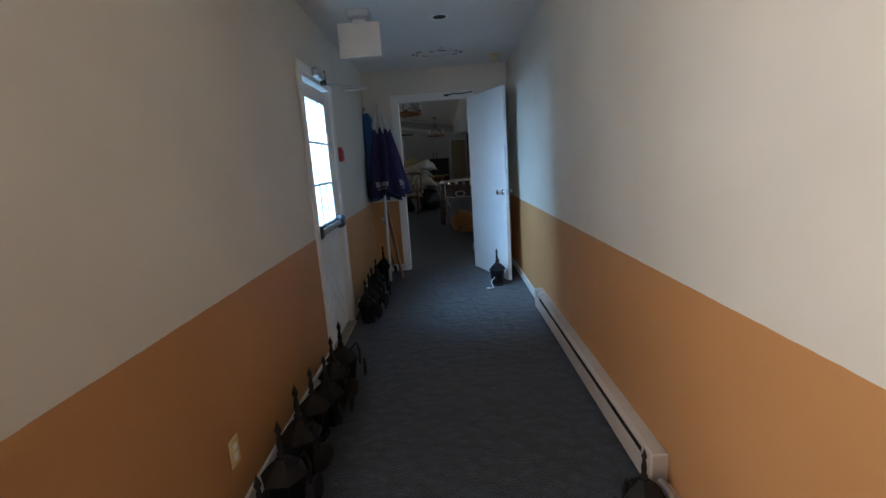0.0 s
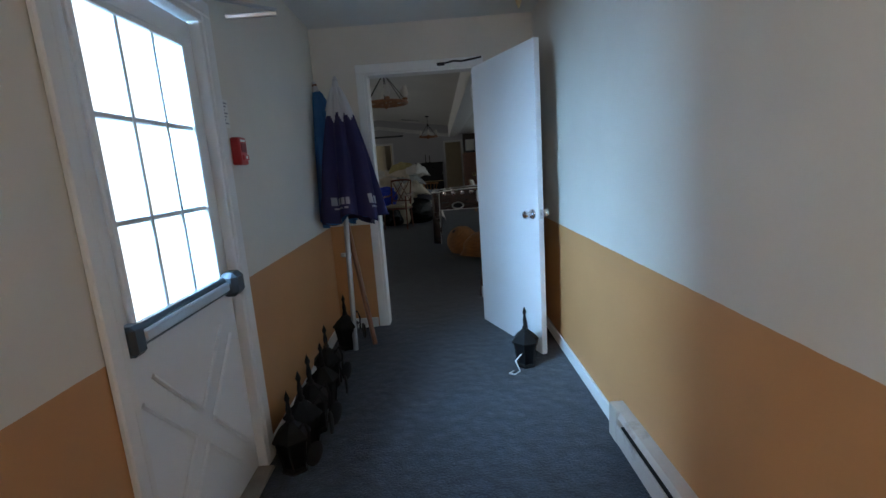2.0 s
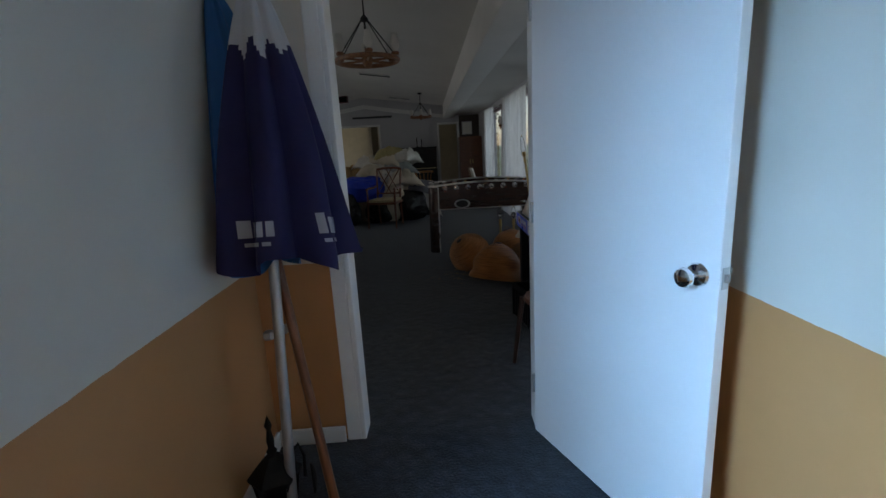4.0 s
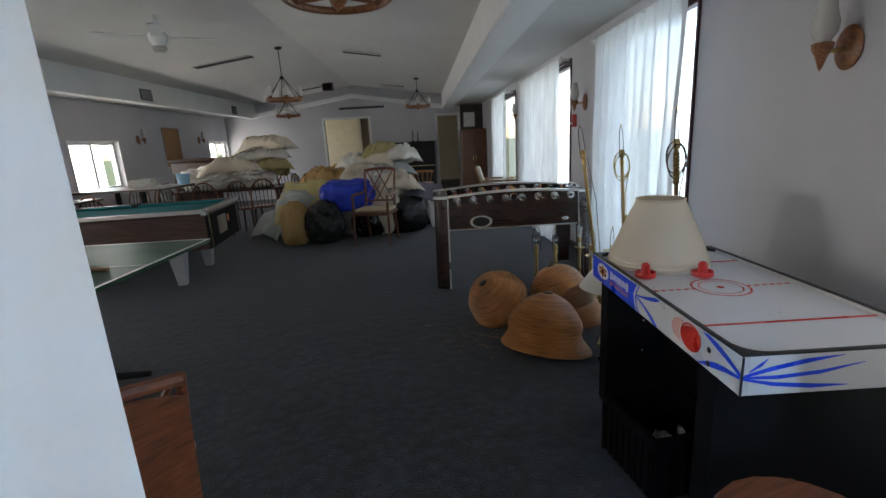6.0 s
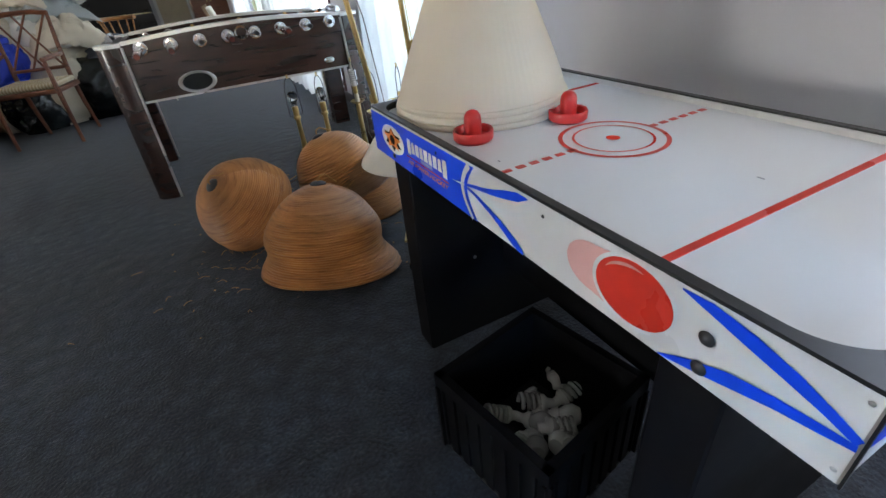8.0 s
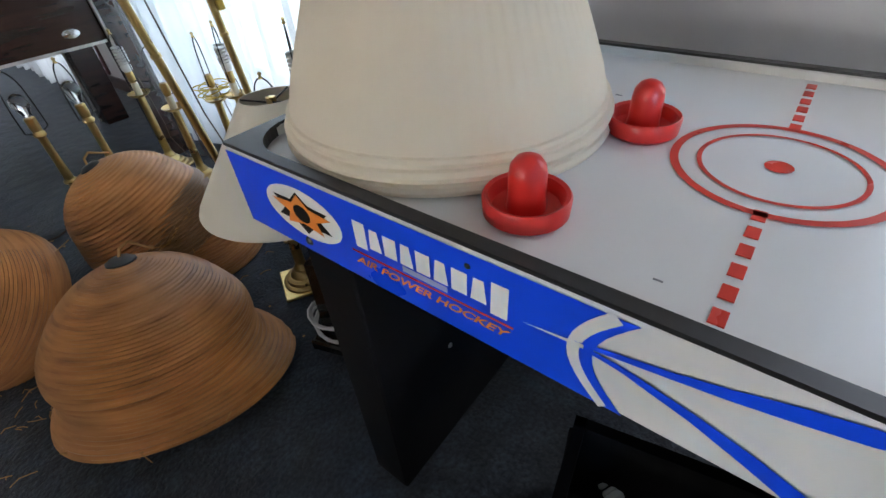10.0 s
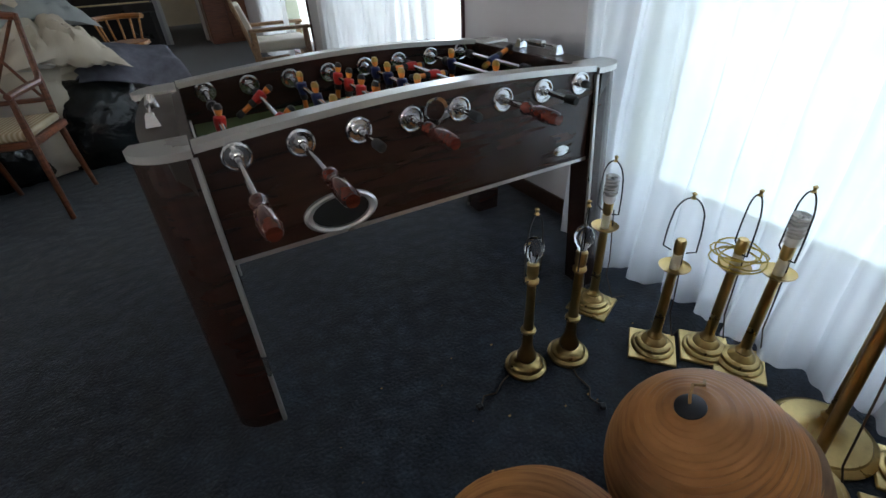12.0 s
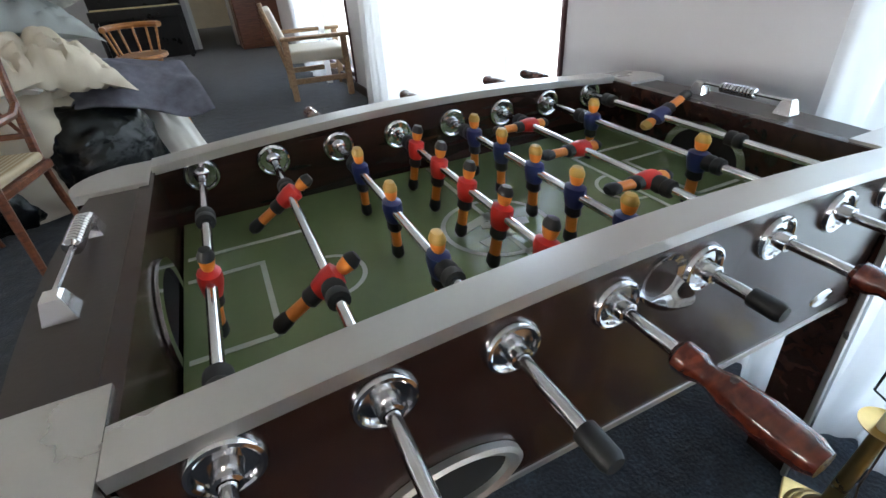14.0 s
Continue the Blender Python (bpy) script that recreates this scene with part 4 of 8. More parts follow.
for x, y, z in ((0.06, 7.15, 2.13), (-1.74, 12.45, 2.17), (0.42, 15.2, 2.15), (-2.66, 15.95, 2.15)):
    chandelier(TURN @ pose(x, y, z, 0, 0, 14 * y), ceil_z(x) - z - 0.01)

fan = thing("ceiling_fan", TURN @ pose(-2.30, 9.95, 2.62), "white ceiling fan with a small light, at rest", "ceiling fan")
bm = bmesh.new()
lathe(bm, [(0, -0.10), (0.05, -0.09), (0.09, -0.04), (0.10, 0.02), (0.06, 0.06), (0.02, 0.07), (0.02, 0.22), (0, 0.22)], 20)
part("motor", bm, WHITE, fan, smooth=True)
bm = bmesh.new()
lathe(bm, [(0, -0.16), (0.05, -0.15), (0.075, -0.11), (0.06, -0.09)], 20)
part("glass_bowl", bm, FROST, fan, smooth=True)
for k in range(4):
    part("blade", B(((0.12, -0.06, 0.0), (0.58, 0.06, 0.012)), bev=0.004), WHITE, fan, m=pose(0, 0, 0, 8, 0, 90 * k + 25))


def ceiling_vent(x, y, w, l, side):
    slope = math.degrees(math.atan2(0.40, 2.8)) * side
    v = thing("ceiling_vent", TURN @ pose(x, y, ceil_z(x) - 0.006, 0, slope, 0), "long dark slotted ceiling vent", "vent", "ceiling vents")
    part("backing", B(((-w / 2, -l / 2, -0.004), (w / 2, l / 2, 0.004))), VENT, v)
    for lo, hi in (((-w / 2, -l / 2, -0.012), (w / 2, -l / 2 + 0.012, 0)), ((-w / 2, l / 2 - 0.012, -0.012), (w / 2, l / 2, 0))):
        part("frame", B((lo, hi)), WHITE, v)
    for k in range(4):
        yy = -l / 2 + l * (k + 1) / 5
        part("slat", B(((-w / 2, yy - 0.006, -0.010), (w / 2, yy + 0.006, -0.004))), VENT, v)


for x, y, w, l, s in ((-2.70, 12.65, 0.95, 0.22, -1), (-0.46, 12.8, 0.62, 0.22, 1), (-2.25, 17.1, 0.7, 0.2, -1), (-0.2, 17.0, 0.6, 0.2, 1)):
    ceiling_vent(x, y, w, l, s)
sp = thing("loudspeaker", TURN @ pose(-1.82, 16.8, ceil_z(-1.82) - 0.10), "small dark red ceiling loudspeaker box", "loudspeaker")
part("cabinet", B(((-0.13, -0.08, -0.09), (0.13, 0.08, 0.10)), bev=0.008), MAROON, sp)
part("grille", B(((-0.10, -0.086, -0.07), (0.10, -0.08, 0.07)), bev=0.003), BLACK, sp)
for y, w in ((12.8, 0.34), (16.5, 0.28)):
    r = thing("wall_register", TURN @ pose(-4.118, y, 2.40), "grey air register on the ceiling beam", "vent", "air registers")
    part("plate", B(((0, -w / 2, -0.09), (0.012, w / 2, 0.09)), bev=0.003), VENT, r)
    for k in range(5):
        part("louvre", B(((0.012, -w / 2 + 0.02, -0.07 + 0.03 * k), (0.02, w / 2 - 0.02, -0.058 + 0.03 * k))), STEEL, r)

# far gable trim
bm = bmesh.new()
for x0, z0, x1, z1 in ((1.10, 2.27, -1.4, 2.68), (-1.4, 2.68, -4.12, 2.27)):
    for dz in (0,):
        vs = [bm.verts.new(c) for c in ((x0, 17.86, z0), (x1, 17.86, z1), (x1, 17.86, z1 + 0.11), (x0, 17.86, z0 + 0.11))]
        bk = [bm.verts.new((v.co.x, 17.99, v.co.z)) for v in vs]
        bm.faces.new(vs)
        bm.faces.new(bk[::-1])
        for i in range(4):
            bm.faces.new((vs[i], vs[(i + 1) % 4], bk[(i + 1) % 4], bk[i]))
structure("gable_trim", bm, TRIM, "white gable trim on the far wall", TURN, category="trim")
dv = thing("ceiling_vent", TURN @ pose(-1.15, 17.84, 2.40), "long black slot vent on the far wall", "vent", "ceiling vents")
part("slot", B(((-0.62, 0, -0.03), (0.62, 0.03, 0.03)), bev=0.003), VENT, dv)

# rooms beyond the far openings
BEIGE = mat_of("beige_paint", (0.62, 0.55, 0.42), 0.7, vary=0.05)
structure("wall_beyond_north", B(((-4.5, 21.4, 0), (2.6, 21.5, 2.6))), BEIGE, "beige wall of the room beyond", TURN, category="wall")
structure("wall_beyond_west", wall_with_holes("y", -4.6, 0.1, 18.16, 21.5, 0, 2.6, [(18.9, 20.4, 0.6, 2.0)]), BEIGE, "beige side wall of the room beyond", TURN, category="wall")
structure("wall_beyond_middle", B(((-1.36, 18.16, 0), (-1.26, 20.2, 2.6))), BEIGE, "beige partition beyond the opening", TURN, category="wall")
structure("wall_beyond_east", B(((2.5, 18.16, 0), (2.6, 21.5, 2.6))), BEIGE, "beige side wall of the room beyond", TURN, category="wall")
structure("ceiling_beyond", B(((-4.6, 18.16, 2.6), (2.6, 21.5, 2.7))), CEIL, "plain ceiling of the room beyond", TURN, category="ceiling")
structure("floor_beyond", B(((-5.0, 18.62, -0.1), (3.0, 21.6, 0.0))), CARPET, "dark carpet of the room beyond", TURN, category="floor")
for x0, x1, top in ((-2.25, -1.0, 2.12), (0.95, 1.52, 2.08)):
    f = thing("door_frame_3", TURN @ pose(0, 18.0, 0), "white painted opening casing in the far wall", "door frame")
    tagged(f, kind="structure")
    for lo, hi in (((x0 - 0.06, -0.015, 0), (x0, 0.0, top)), ((x1, -0.015, 0), (x1 + 0.06, 0.0, top)), ((x0 - 0.06, -0.015, top), (x1 + 0.06, 0.0, top + 0.06))):
        part("casing", B((lo, hi), bev=0.003), TRIM, f)

board = thing("bulletin_board", TURN @ pose(-5.0, 15.03, 1.565), "framed cork bulletin board on the wall", "bulletin board")
part("cork", B(((0, -0.30, -0.38), (0.012, 0.30, 0.38))), CORK, board)
for lo, hi in (((0, -0.33, -0.41), (0.02, -0.30, 0.41)), ((0, 0.30, -0.41), (0.02, 0.33, 0.41)), ((0, -0.30, -0.41), (0.02, 0.30, -0.38)), ((0, -0.30, 0.38), (0.02, 0.30, 0.41))):
    part("frame", B((lo, hi), bev=0.003), OAKLIGHT, board)
structure("baseboard", B(((2.226, 4.95, 0.002), (2.24, 17.98, 0.09)), bev=0.003), WALNUT, "dark stained wooden baseboard", TURN, category="baseboard")


# hall: game tables
APRON_WHITE = mat_of("apron_white", (0.66, 0.65, 0.63), 0.3, vary=0.04, scale=3, bump=0.03)
BLUE = mat_of("apron_blue", (0.006, 0.065, 0.72), 0.3, vary=0.05, bump=0.03)
PALEBLUE = mat_of("apron_pale_blue", (0.30, 0.38, 0.62), 0.3, vary=0.05, bump=0.03)
PRINT_RED = mat_of("print_red", (0.60, 0.035, 0.02), 0.28, vary=0.08, bump=0.03)
PRINT_PINK = mat_of("print_pink", (0.66, 0.36, 0.32), 0.3, vary=0.08, bump=0.03)
PRINT_ORANGE = mat_of("print_orange", (0.72, 0.22, 0.03), 0.3, vary=0.05, bump=0.03)
ICE = mat_of("ice_white_laminate", (0.70, 0.70, 0.71), 0.34, vary=0.004, scale=2, bump=0.0)
SHADE = cloth_mat("lampshade_linen", (0.78, 0.73, 0.63), 0.28, 260, vary=0.04)
SHADE_PLEAT = cloth_mat("pleated_shade", (0.92, 0.85, 0.73), 0.48, 180, vary=0.05)
FIELD = mat_of("green_playfield", (0.145, 0.19, 0.085), 0.22, vary=0.08, scale=5, bump=0.02, dirt=(0.12, 0.165, 0.08), dirt_at=0.6)
LINES = mat_of("playfield_line", (0.42, 0.45, 0.36), 0.4, vary=0.08, bump=0)
FOOSWOOD = wood_mat("foosball_mahogany", (0.022, 0.010, 0.0075), (0.040, 0.017, 0.012), 0.26, (1, 8, 8), 4, 0.12)
FOOSEND = mat_of("dark_taupe_vinyl", (0.036, 0.026, 0.021), 0.35, vary=0.12, scale=8, fine=120, bump=0.08)
SATIN = mat_of("satin_aluminium", (0.60, 0.585, 0.56), 0.3, 0.85, vary=0.04, fine=200, bump=0.04)
HANDLE = wood_mat("handle_mahogany", (0.055, 0.010, 0.006), (0.15, 0.028, 0.014), 0.16, (1, 10, 10), 8, 0.6)
RUBBER = mat_of("black_rubber", (0.012, 0.012, 0.012), 0.5, vary=0.15)
SKIN_ORANGE = mat_of("figure_orange", (0.80, 0.24, 0.03), 0.35, vary=0.03, bump=0)
FIG_RED = mat_of("figure_red", (0.60, 0.02, 0.012), 0.35, vary=0.03, bump=0)
FIG_NAVY = mat_of("figure_navy", (0.012, 0.022, 0.11), 0.35, vary=0.03, bump=0)
FIG_GOLD = mat_of("figure_gold", (0.50, 0.30, 0.06), 0.4, vary=0.05, bump=0)


def band(bm, pts, x):
    """A flat printed shape on a face that looks along -x; pts are (y, z)."""
    f = bm.faces.new([bm.verts.new((x, y, z)) for y, z in pts])
    return f


def ribbon(bm, centre, widths, x):
    up, lo = [], []
    for i, (y, z) in enumerate(centre):
        a, b = centre[max(i - 1, 0)], centre[min(i + 1, len(centre) - 1)]
        d = Vector((b[0] - a[0], b[1] - a[1])).normalized()
        n = Vector((-d.y, d.x)) * widths[i] / 2
        up.append(bm.verts.new((x, y + n.x, z + n.y)))
        lo.append(bm.verts.new((x, y - n.x, z - n.y)))
    for i in range(len(centre) - 1):
        bm.faces.new((up[i], up[i + 1], lo[i + 1], lo[i]))


def arc(y0, z0, y1, z1, sag, n=14):
    return [(y0 + (y1 - y0) * i / n, z0 + (z1 - z0) * i / n + sag * math.sin(math.pi * i / n)) for i in range(n + 1)]


def oval(y, z, ry, rz, n=32):
    return [(y + ry * math.cos(2 * math.pi * i / n), z + rz * math.sin(2 * math.pi * i / n)) for i in range(n)]


def lettering(name, words, width, height, m, material, parent, slant=0.0):
    """Words in the built-in font, fitted to a width and a height, as a flat mesh in the plane of m."""
    curve = bpy.data.curves.new(name, "FONT")
    curve.body, curve.shear, curve.offset = words, slant, 0.025
    ob = bpy.data.objects.new(name, curve)
    mesh = bpy.data.meshes.new_from_object(ob)
    bpy.data.objects.remove(ob)
    bpy.data.curves.remove(curve)
    bm = bmesh.new()
    bm.from_mesh(mesh)
    bpy.data.meshes.remove(mesh)
    xs, ys = [v.co.x for v in bm.verts], [v.co.y for v in bm.verts]
    for v in bm.verts:
        v.co = m @ Vector(((v.co.x - min(xs)) / (max(xs) - min(xs)) * width, (v.co.y - min(ys)) / (max(ys) - min(ys)) * height, 0))
    return part(name, bm, material, parent)


def air_hockey():
    h = thing("air_hockey_table", pose(1.301, 5.625, 0), "small air hockey table, white top, blue and white aprons", "air hockey table")
    W, L, z0, z1 = 0.615, 1.171, 0.643, 0.763
    for lo, hi in (((0, 0, z0), (0.018, L, z1)), ((W - 0.018, 0, z0), (W, L, z1)), ((0.018, 0, z0), (W - 0.018, 0.018, z1)), ((0.018, L - 0.018, z0), (W - 0.018, L, z1))):
        a = part("apron", B((lo, hi), bev=0.002), APRON_WHITE, h)
        if lo == (0, 0, z0):
            front = a
    part("under_panel", B(((0.018, 0.018, z0 + 0.02), (W - 0.018, L - 0.018, z0 + 0.04))), BLACK, h)
    zf, zt = 0.750, 0.767
    part("playing_surface", B(((0.016, 0.016, zf - 0.02), (W - 0.016, L - 0.016, zf))), ICE, h)
    # black rim with rounded inner corners
    bm = bmesh.new()
    inner, outer = [], []
    r, w, n = 0.075, 0.015, 10
    for cx, cy, a0 in ((W - w - r, L - w - r, 0), (w + r, L - w - r, 90), (w + r, w + r, 180), (W - w - r, w + r, 270)):
        for i in range(n + 1):
            t = radians(a0 + 90 * i / n)
            inner.append((cx + r * math.cos(t), cy + r * math.sin(t)))
            outer.append((W + 0.001 if cx > W / 2 else -0.001, L + 0.001 if cy > L / 2 else -0.001))
    ti = [bm.verts.new((x, y, zt)) for x, y in inner]
    bi = [bm.verts.new((x, y, zf)) for x, y in inner]
    to = [bm.verts.new((x, y, zt)) for x, y in outer]
    lo = [bm.verts.new((x, y, zt - 0.005)) for x, y in outer]
    for i in range(len(inner)):
        j = (i + 1) % len(inner)
        bm.faces.new((ti[i], ti[j], bi[j], bi[i]))
        if outer[i] != outer[j]:
            bm.faces.new((to[i], to[j], ti[j], ti[i]))
            bm.faces.new((to[i], lo[i], lo[j], to[j]))
        else:
            bm.faces.new((to[i], ti[j], ti[i]))
    bmesh.ops.remove_doubles(bm, verts=bm.verts, dist=1e-6)
    part("rim", bm, PLASTIC_BLACK, h)
    # marks on the top
    zl = zf + 0.0012
    for y in (0.238, L - 0.238):
        part("red_line", B(((0.018, y - 0.006, zf), (W - 0.018, y + 0.006, zl))), PRINT_RED, h)
    for k in range(6):
        for x in (0.036 + 0.0305 * k, W - 0.054 - 0.0305 * k):
            part("red_dash", B(((x, L / 2 - 0.006, zf), (x + 0.018, L / 2 + 0.006, zl))), PRINT_RED, h)
    for ro, ri in ((0.108, 0.099), (0.080, 0.075), (0.014, 0.0)):
        bm = bmesh.new()
        lathe(bm, [(ri, zl), (ro, zl)], 56, pose(W / 2 - 0.004, L / 2, 0))
        part("red_ring" if ri else "red_dot", bm, PRINT_RED, h)
    for x, y, ln in ((0.06, 0.63, 0.008), (0.33, 0.30, 0.012), (0.42, 0.80, 0.010)):
        part("scuff", B(((x, y, zf), (x + 0.0015, y + ln, zf + 0.0008))), INK, h)
    # prints on the front apron
    x = -0.0012

    def edge(z):
        return 0.620 + 0.036 * math.sin(math.pi * (z - z0) / (z1 - z0))

    zs = [z0 + 0.001 + (z1 - z0 - 0.008) * i / 12 for i in range(13)]
    bm = bmesh.new()
    band(bm, [(L, zs[0]), (L, zs[-1])] + [(edge(z), z) for z in zs[::-1]], x)
    part("blue_print", bm, BLUE, front)
    bm = bmesh.new()
    ribbon(bm, [(edge(z) + 0.017, z) for z in zs], [0.009 + 0.004 * i / 12 for i in range(13)], x - 0.0006)
    part("pale_stripe", bm, APRON_WHITE, front)
    for c, ws in (([(0.672, 0.7095), (0.63, 0.717), (0.60, 0.722), (0.56, 0.7305), (0.525, 0.740), (0.49, 0.749), (0.462, 0.7555)], [0.004, 0.007, 0.008, 0.012, 0.016, 0.016, 0.001]),
                  ([(0.672, 0.7085), (0.63, 0.703), (0.573, 0.687), (0.53, 0.671), (0.499, 0.657), (0.474, 0.6475)], [0.004, 0.007, 0.011, 0.016, 0.018, 0.007]),
                  ([(0.185, 0.756), (0.150, 0.752), (0.104, 0.741), (0.060, 0.728), (0.03, 0.717), (0.002, 0.705)], [0.002, 0.014, 0.019, 0.017, 0.013, 0.010]),
                  ([(0.198, 0.6475), (0.160, 0.662), (0.113, 0.678), (0.070, 0.688), (0.03, 0.694), (0.002, 0.698)], [0.002, 0.014, 0.020, 0.016, 0.012, 0.008])):
        bm = bmesh.new()
        ribbon(bm, c, ws, x - 0.0006)
        part("blue_swoosh", bm, BLUE, front)
    bm = bmesh.new()
    band(bm, [(0.722, 0.7035), (0.664, 0.7115), (0.664, 0.7065)], x - 0.0010)
    part("pale_stripe", bm, APRON_WHITE, front)
    bm = bmesh.new()
    band(bm, oval(1.031, 0.705, 0.072, 0.037), x - 0.0006)
    part("oval_print", bm, WHITE, front)
    bm = bmesh.new()
    band(bm, [(1.031 + (0.060 if i % 2 == 0 else 0.034) * math.cos(i * math.pi / 6 + 0.5), 0.705 + (0.031 if i % 2 == 0 else 0.019) * math.sin(i * math.pi / 6 + 0.5)) for i in range(12)], x - 0.0010)
    part("star_print", bm, BLACK, front)
    bm = bmesh.new()
    band(bm, [(1.031 + (0.060 if i % 2 == 0 else 0.027) * math.cos(i * math.pi / 5 + 0.3), 0.705 + (0.028 if i % 2 == 0 else 0.015) * math.sin(i * math.pi / 5 + 0.3)) for i in range(10)], x - 0.0014)
    part("star_print", bm, PRINT_ORANGE, front)
    bm = bmesh.new()
    band(bm, oval(1.031, 0.705, 0.016, 0.013, 16), x - 0.0018)
    part("star_print", bm, BLACK, front)
    # the maker's name as plain slabs, tall at both ends
    for k in range(9):
        y = 0.936 - k * 0.0226
        top, foot = (0.734, 0.6965) if k == 0 else (0.735, 0.694) if k == 8 else (0.7305, 0.702)
        bm = bmesh.new()
        band(bm, [(y, foot), (y - 0.0185, foot), (y - 0.0195 + 0.004 * (k % 2), top), (y - 0.001 - 0.003 * (k % 2), top)], x - 0.0008)
        part("white_print", bm, WHITE, front, "plain white printed mark")
    bm = bmesh.new()
    band(bm, [(0.866, 0.692), (0.806, 0.692), (0.806, 0.7), (0.866, 0.7)], x - 0.0008)
    part("white_print", bm, PALEBLUE, front, "plain pale printed bar")
    bm = bmesh.new()
    band(bm, [(0.946, 0.686), (0.730, 0.686), (0.730, 0.689), (0.946, 0.689)], x - 0.0008)
    part("red_rule", bm, PRINT_RED, front)
    face = Matrix(((0, 0, -1, x - 0.0008), (-1, 0, 0, 0.943), (0, 1, 0, 0.6695), (0, 0, 0, 1)))
    lettering("orange_lettering", "AIR POWER HOCKEY", 0.211, 0.0115, face, PRINT_ORANGE, front, 0.35)
    for y, ry, mat, d in ((0.318, 0.050, PRINT_PINK, 0.0006), (0.300, 0.052, PRINT_PINK, 0.0008), (0.283, 0.055, PRINT_PINK, 0.0010), (0.248, 0.068, APRON_WHITE, 0.0012), (0.248, 0.061, PRINT_RED, 0.0016)):
        bm = bmesh.new()
        band(bm, oval(y, 0.7085, ry, ry * 0.76), x - d)
        part("disc_print", bm, mat, front)
    bm = bmesh.new()
    ribbon(bm, [(0.248 + 0.052 * math.cos(t), 0.7085 + 0.038 * math.sin(t)) for t in (0.5 + 0.11 * i for i in range(13))], [0.001 + 0.004 * math.sin(math.pi * i / 12) for i in range(13)], x - 0.002)
    part("disc_print", bm, PRINT_PINK, front)
    for y, z, r in ((0.146, 0.712, 0.010), (0.146, 0.667, 0.010), (1.034, 0.661, 0.007), (0.425, 0.742, 0.0035), (0.780, 0.741, 0.0035), (0.009, 0.750, 0.003), (0.008, 0.661, 0.003)):
        bm = bmesh.new()
        lathe(bm, [(0, r * 0.5), (r * 0.6, r * 0.4), (r, 0)], 14, pose(x - 0.0008, y, z, 0, -90, 0))
        part("bolt", bm, STEEL if r < 0.0032 else PLASTIC_BLACK, front, smooth=True)
    # prints on the end apron
    for c, ws in (([(0.004, 0.702), (0.08, 0.722), (0.18, 0.741), (0.28, 0.753)], [0.008, 0.014, 0.014, 0.002]), ([(0.004, 0.699), (0.10, 0.696), (0.22, 0.705), (0.34, 0.728)], [0.007, 0.012, 0.012, 0.002]),
                  ([(0.004, 0.695), (0.09, 0.676), (0.20, 0.664), (0.30, 0.662)], [0.006, 0.012, 0.014, 0.002]), ([(0.02, 0.715), (0.05, 0.735), (0.07, 0.754)], [0.004, 0.010, 0.002])):
        bm = bmesh.new()
        ribbon(bm, c, ws, 0.0012)
        for v in bm.verts:
            v.co = Vector((v.co.y, -v.co.x, v.co.z))
        part("blue_swoosh", bm, BLUE, h)
    part("corner_strip", B(((-0.002, -0.003, z0), (0.004, -0.0005, z1 - 0.002))), PLASTIC_BLACK, h)
    for y in (0.11, L - 0.20):
        part("leg_panel", B(((0.004, y, 0.0), (W - 0.01, y + 0.09, z0 + 0.02)), bev=0.004), BLACK, h)
    part("stretcher", B(((W / 2 - 0.02, 0.20, 0.24), (W / 2 + 0.02, L - 0.20, 0.38)), bev=0.004), BLACK, h)
    for z in (0.30, 0.46):
        bm = bmesh.new()
        lathe(bm, [(0, 0.003), (0.005, 0.0025), (0.006, 0)], 12, pose(W * 0.3, L - 0.2005, z, 90, 0, 0))
        part("leg_bolt", bm, STEEL, h)
    for x0, y0 in ((1.388, 6.396), (1.620, 6.363)):
        p = thing("air_hockey_pusher", pose(x0, y0, 0.750), "red plastic air hockey pusher on the table", "pusher", "air hockey pushers")
        bm = bmesh.new()
        lathe(bm, [(0, 0.0), (0.037, 0), (0.043, 0.005), (0.044, 0.022), (0.042, 0.025), (0.038, 0.023), (0.034, 0.010), (0.018, 0.008)], 32)
        part("dish", bm, RED, p, smooth=True)
        bm = bmesh.new()
        lathe(bm, [(0.020, 0.008), (0.0185, 0.02), (0.0185, 0.045), (0.017, 0.055), (0.012, 0.062), (0.005, 0.0655), (0, 0.066)], 24)
        part("knob", bm, RED, p, smooth=True)


def big_shade():
    s = thing("lampshade", pose(1.545, 6.612, 0.7505), "large cream pleated lampshade standing on the hockey table", "lampshade")
    bm = bmesh.new()
    prof = [(0.216, 0.0), (0.217, 0.03), (0.212, 0.045), (0.203, 0.075), (0.187, 0.115), (0.166, 0.165), (0.140, 0.225), (0.115, 0.28), (0.103, 0.306), (0.099, 0.311), (0.100, 0.304), (0.111, 0.28), (0.136, 0.225), (0.162, 0.165), (0.183, 0.115), (0.199, 0.075), (0.211, 0.02), (0.211, 0.0)]
    lathe(bm, prof, 240, None, lambda a, k, r: r * (1 + (0.0022 if 1 < k < 9 else 0) * math.sin(80 * a) + 0.003 * math.sin(3 * a + 1)))
    part("shade", bm, SHADE_PLEAT, s, smooth=True)
    for z, r, t in ((0.007, 0.218, 0.0075), (0.023, 0.216, 0.0085), (0.037, 0.213, 0.006), (0.307, 0.104, 0.005)):
        bm = bmesh.new()
        tube(bm, [(r * (1 + 0.003 * math.sin(3 * q + 1)) * math.cos(q), r * (1 + 0.003 * math.sin(3 * q + 1)) * math.sin(q), z + 0.001 * math.sin(5 * q + 60 * z)) for q in (2 * math.pi * i / 72 for i in range(72))], t, 8, closed=True)
        part("trim_band", bm, SHADE_PLEAT, s, smooth=True)


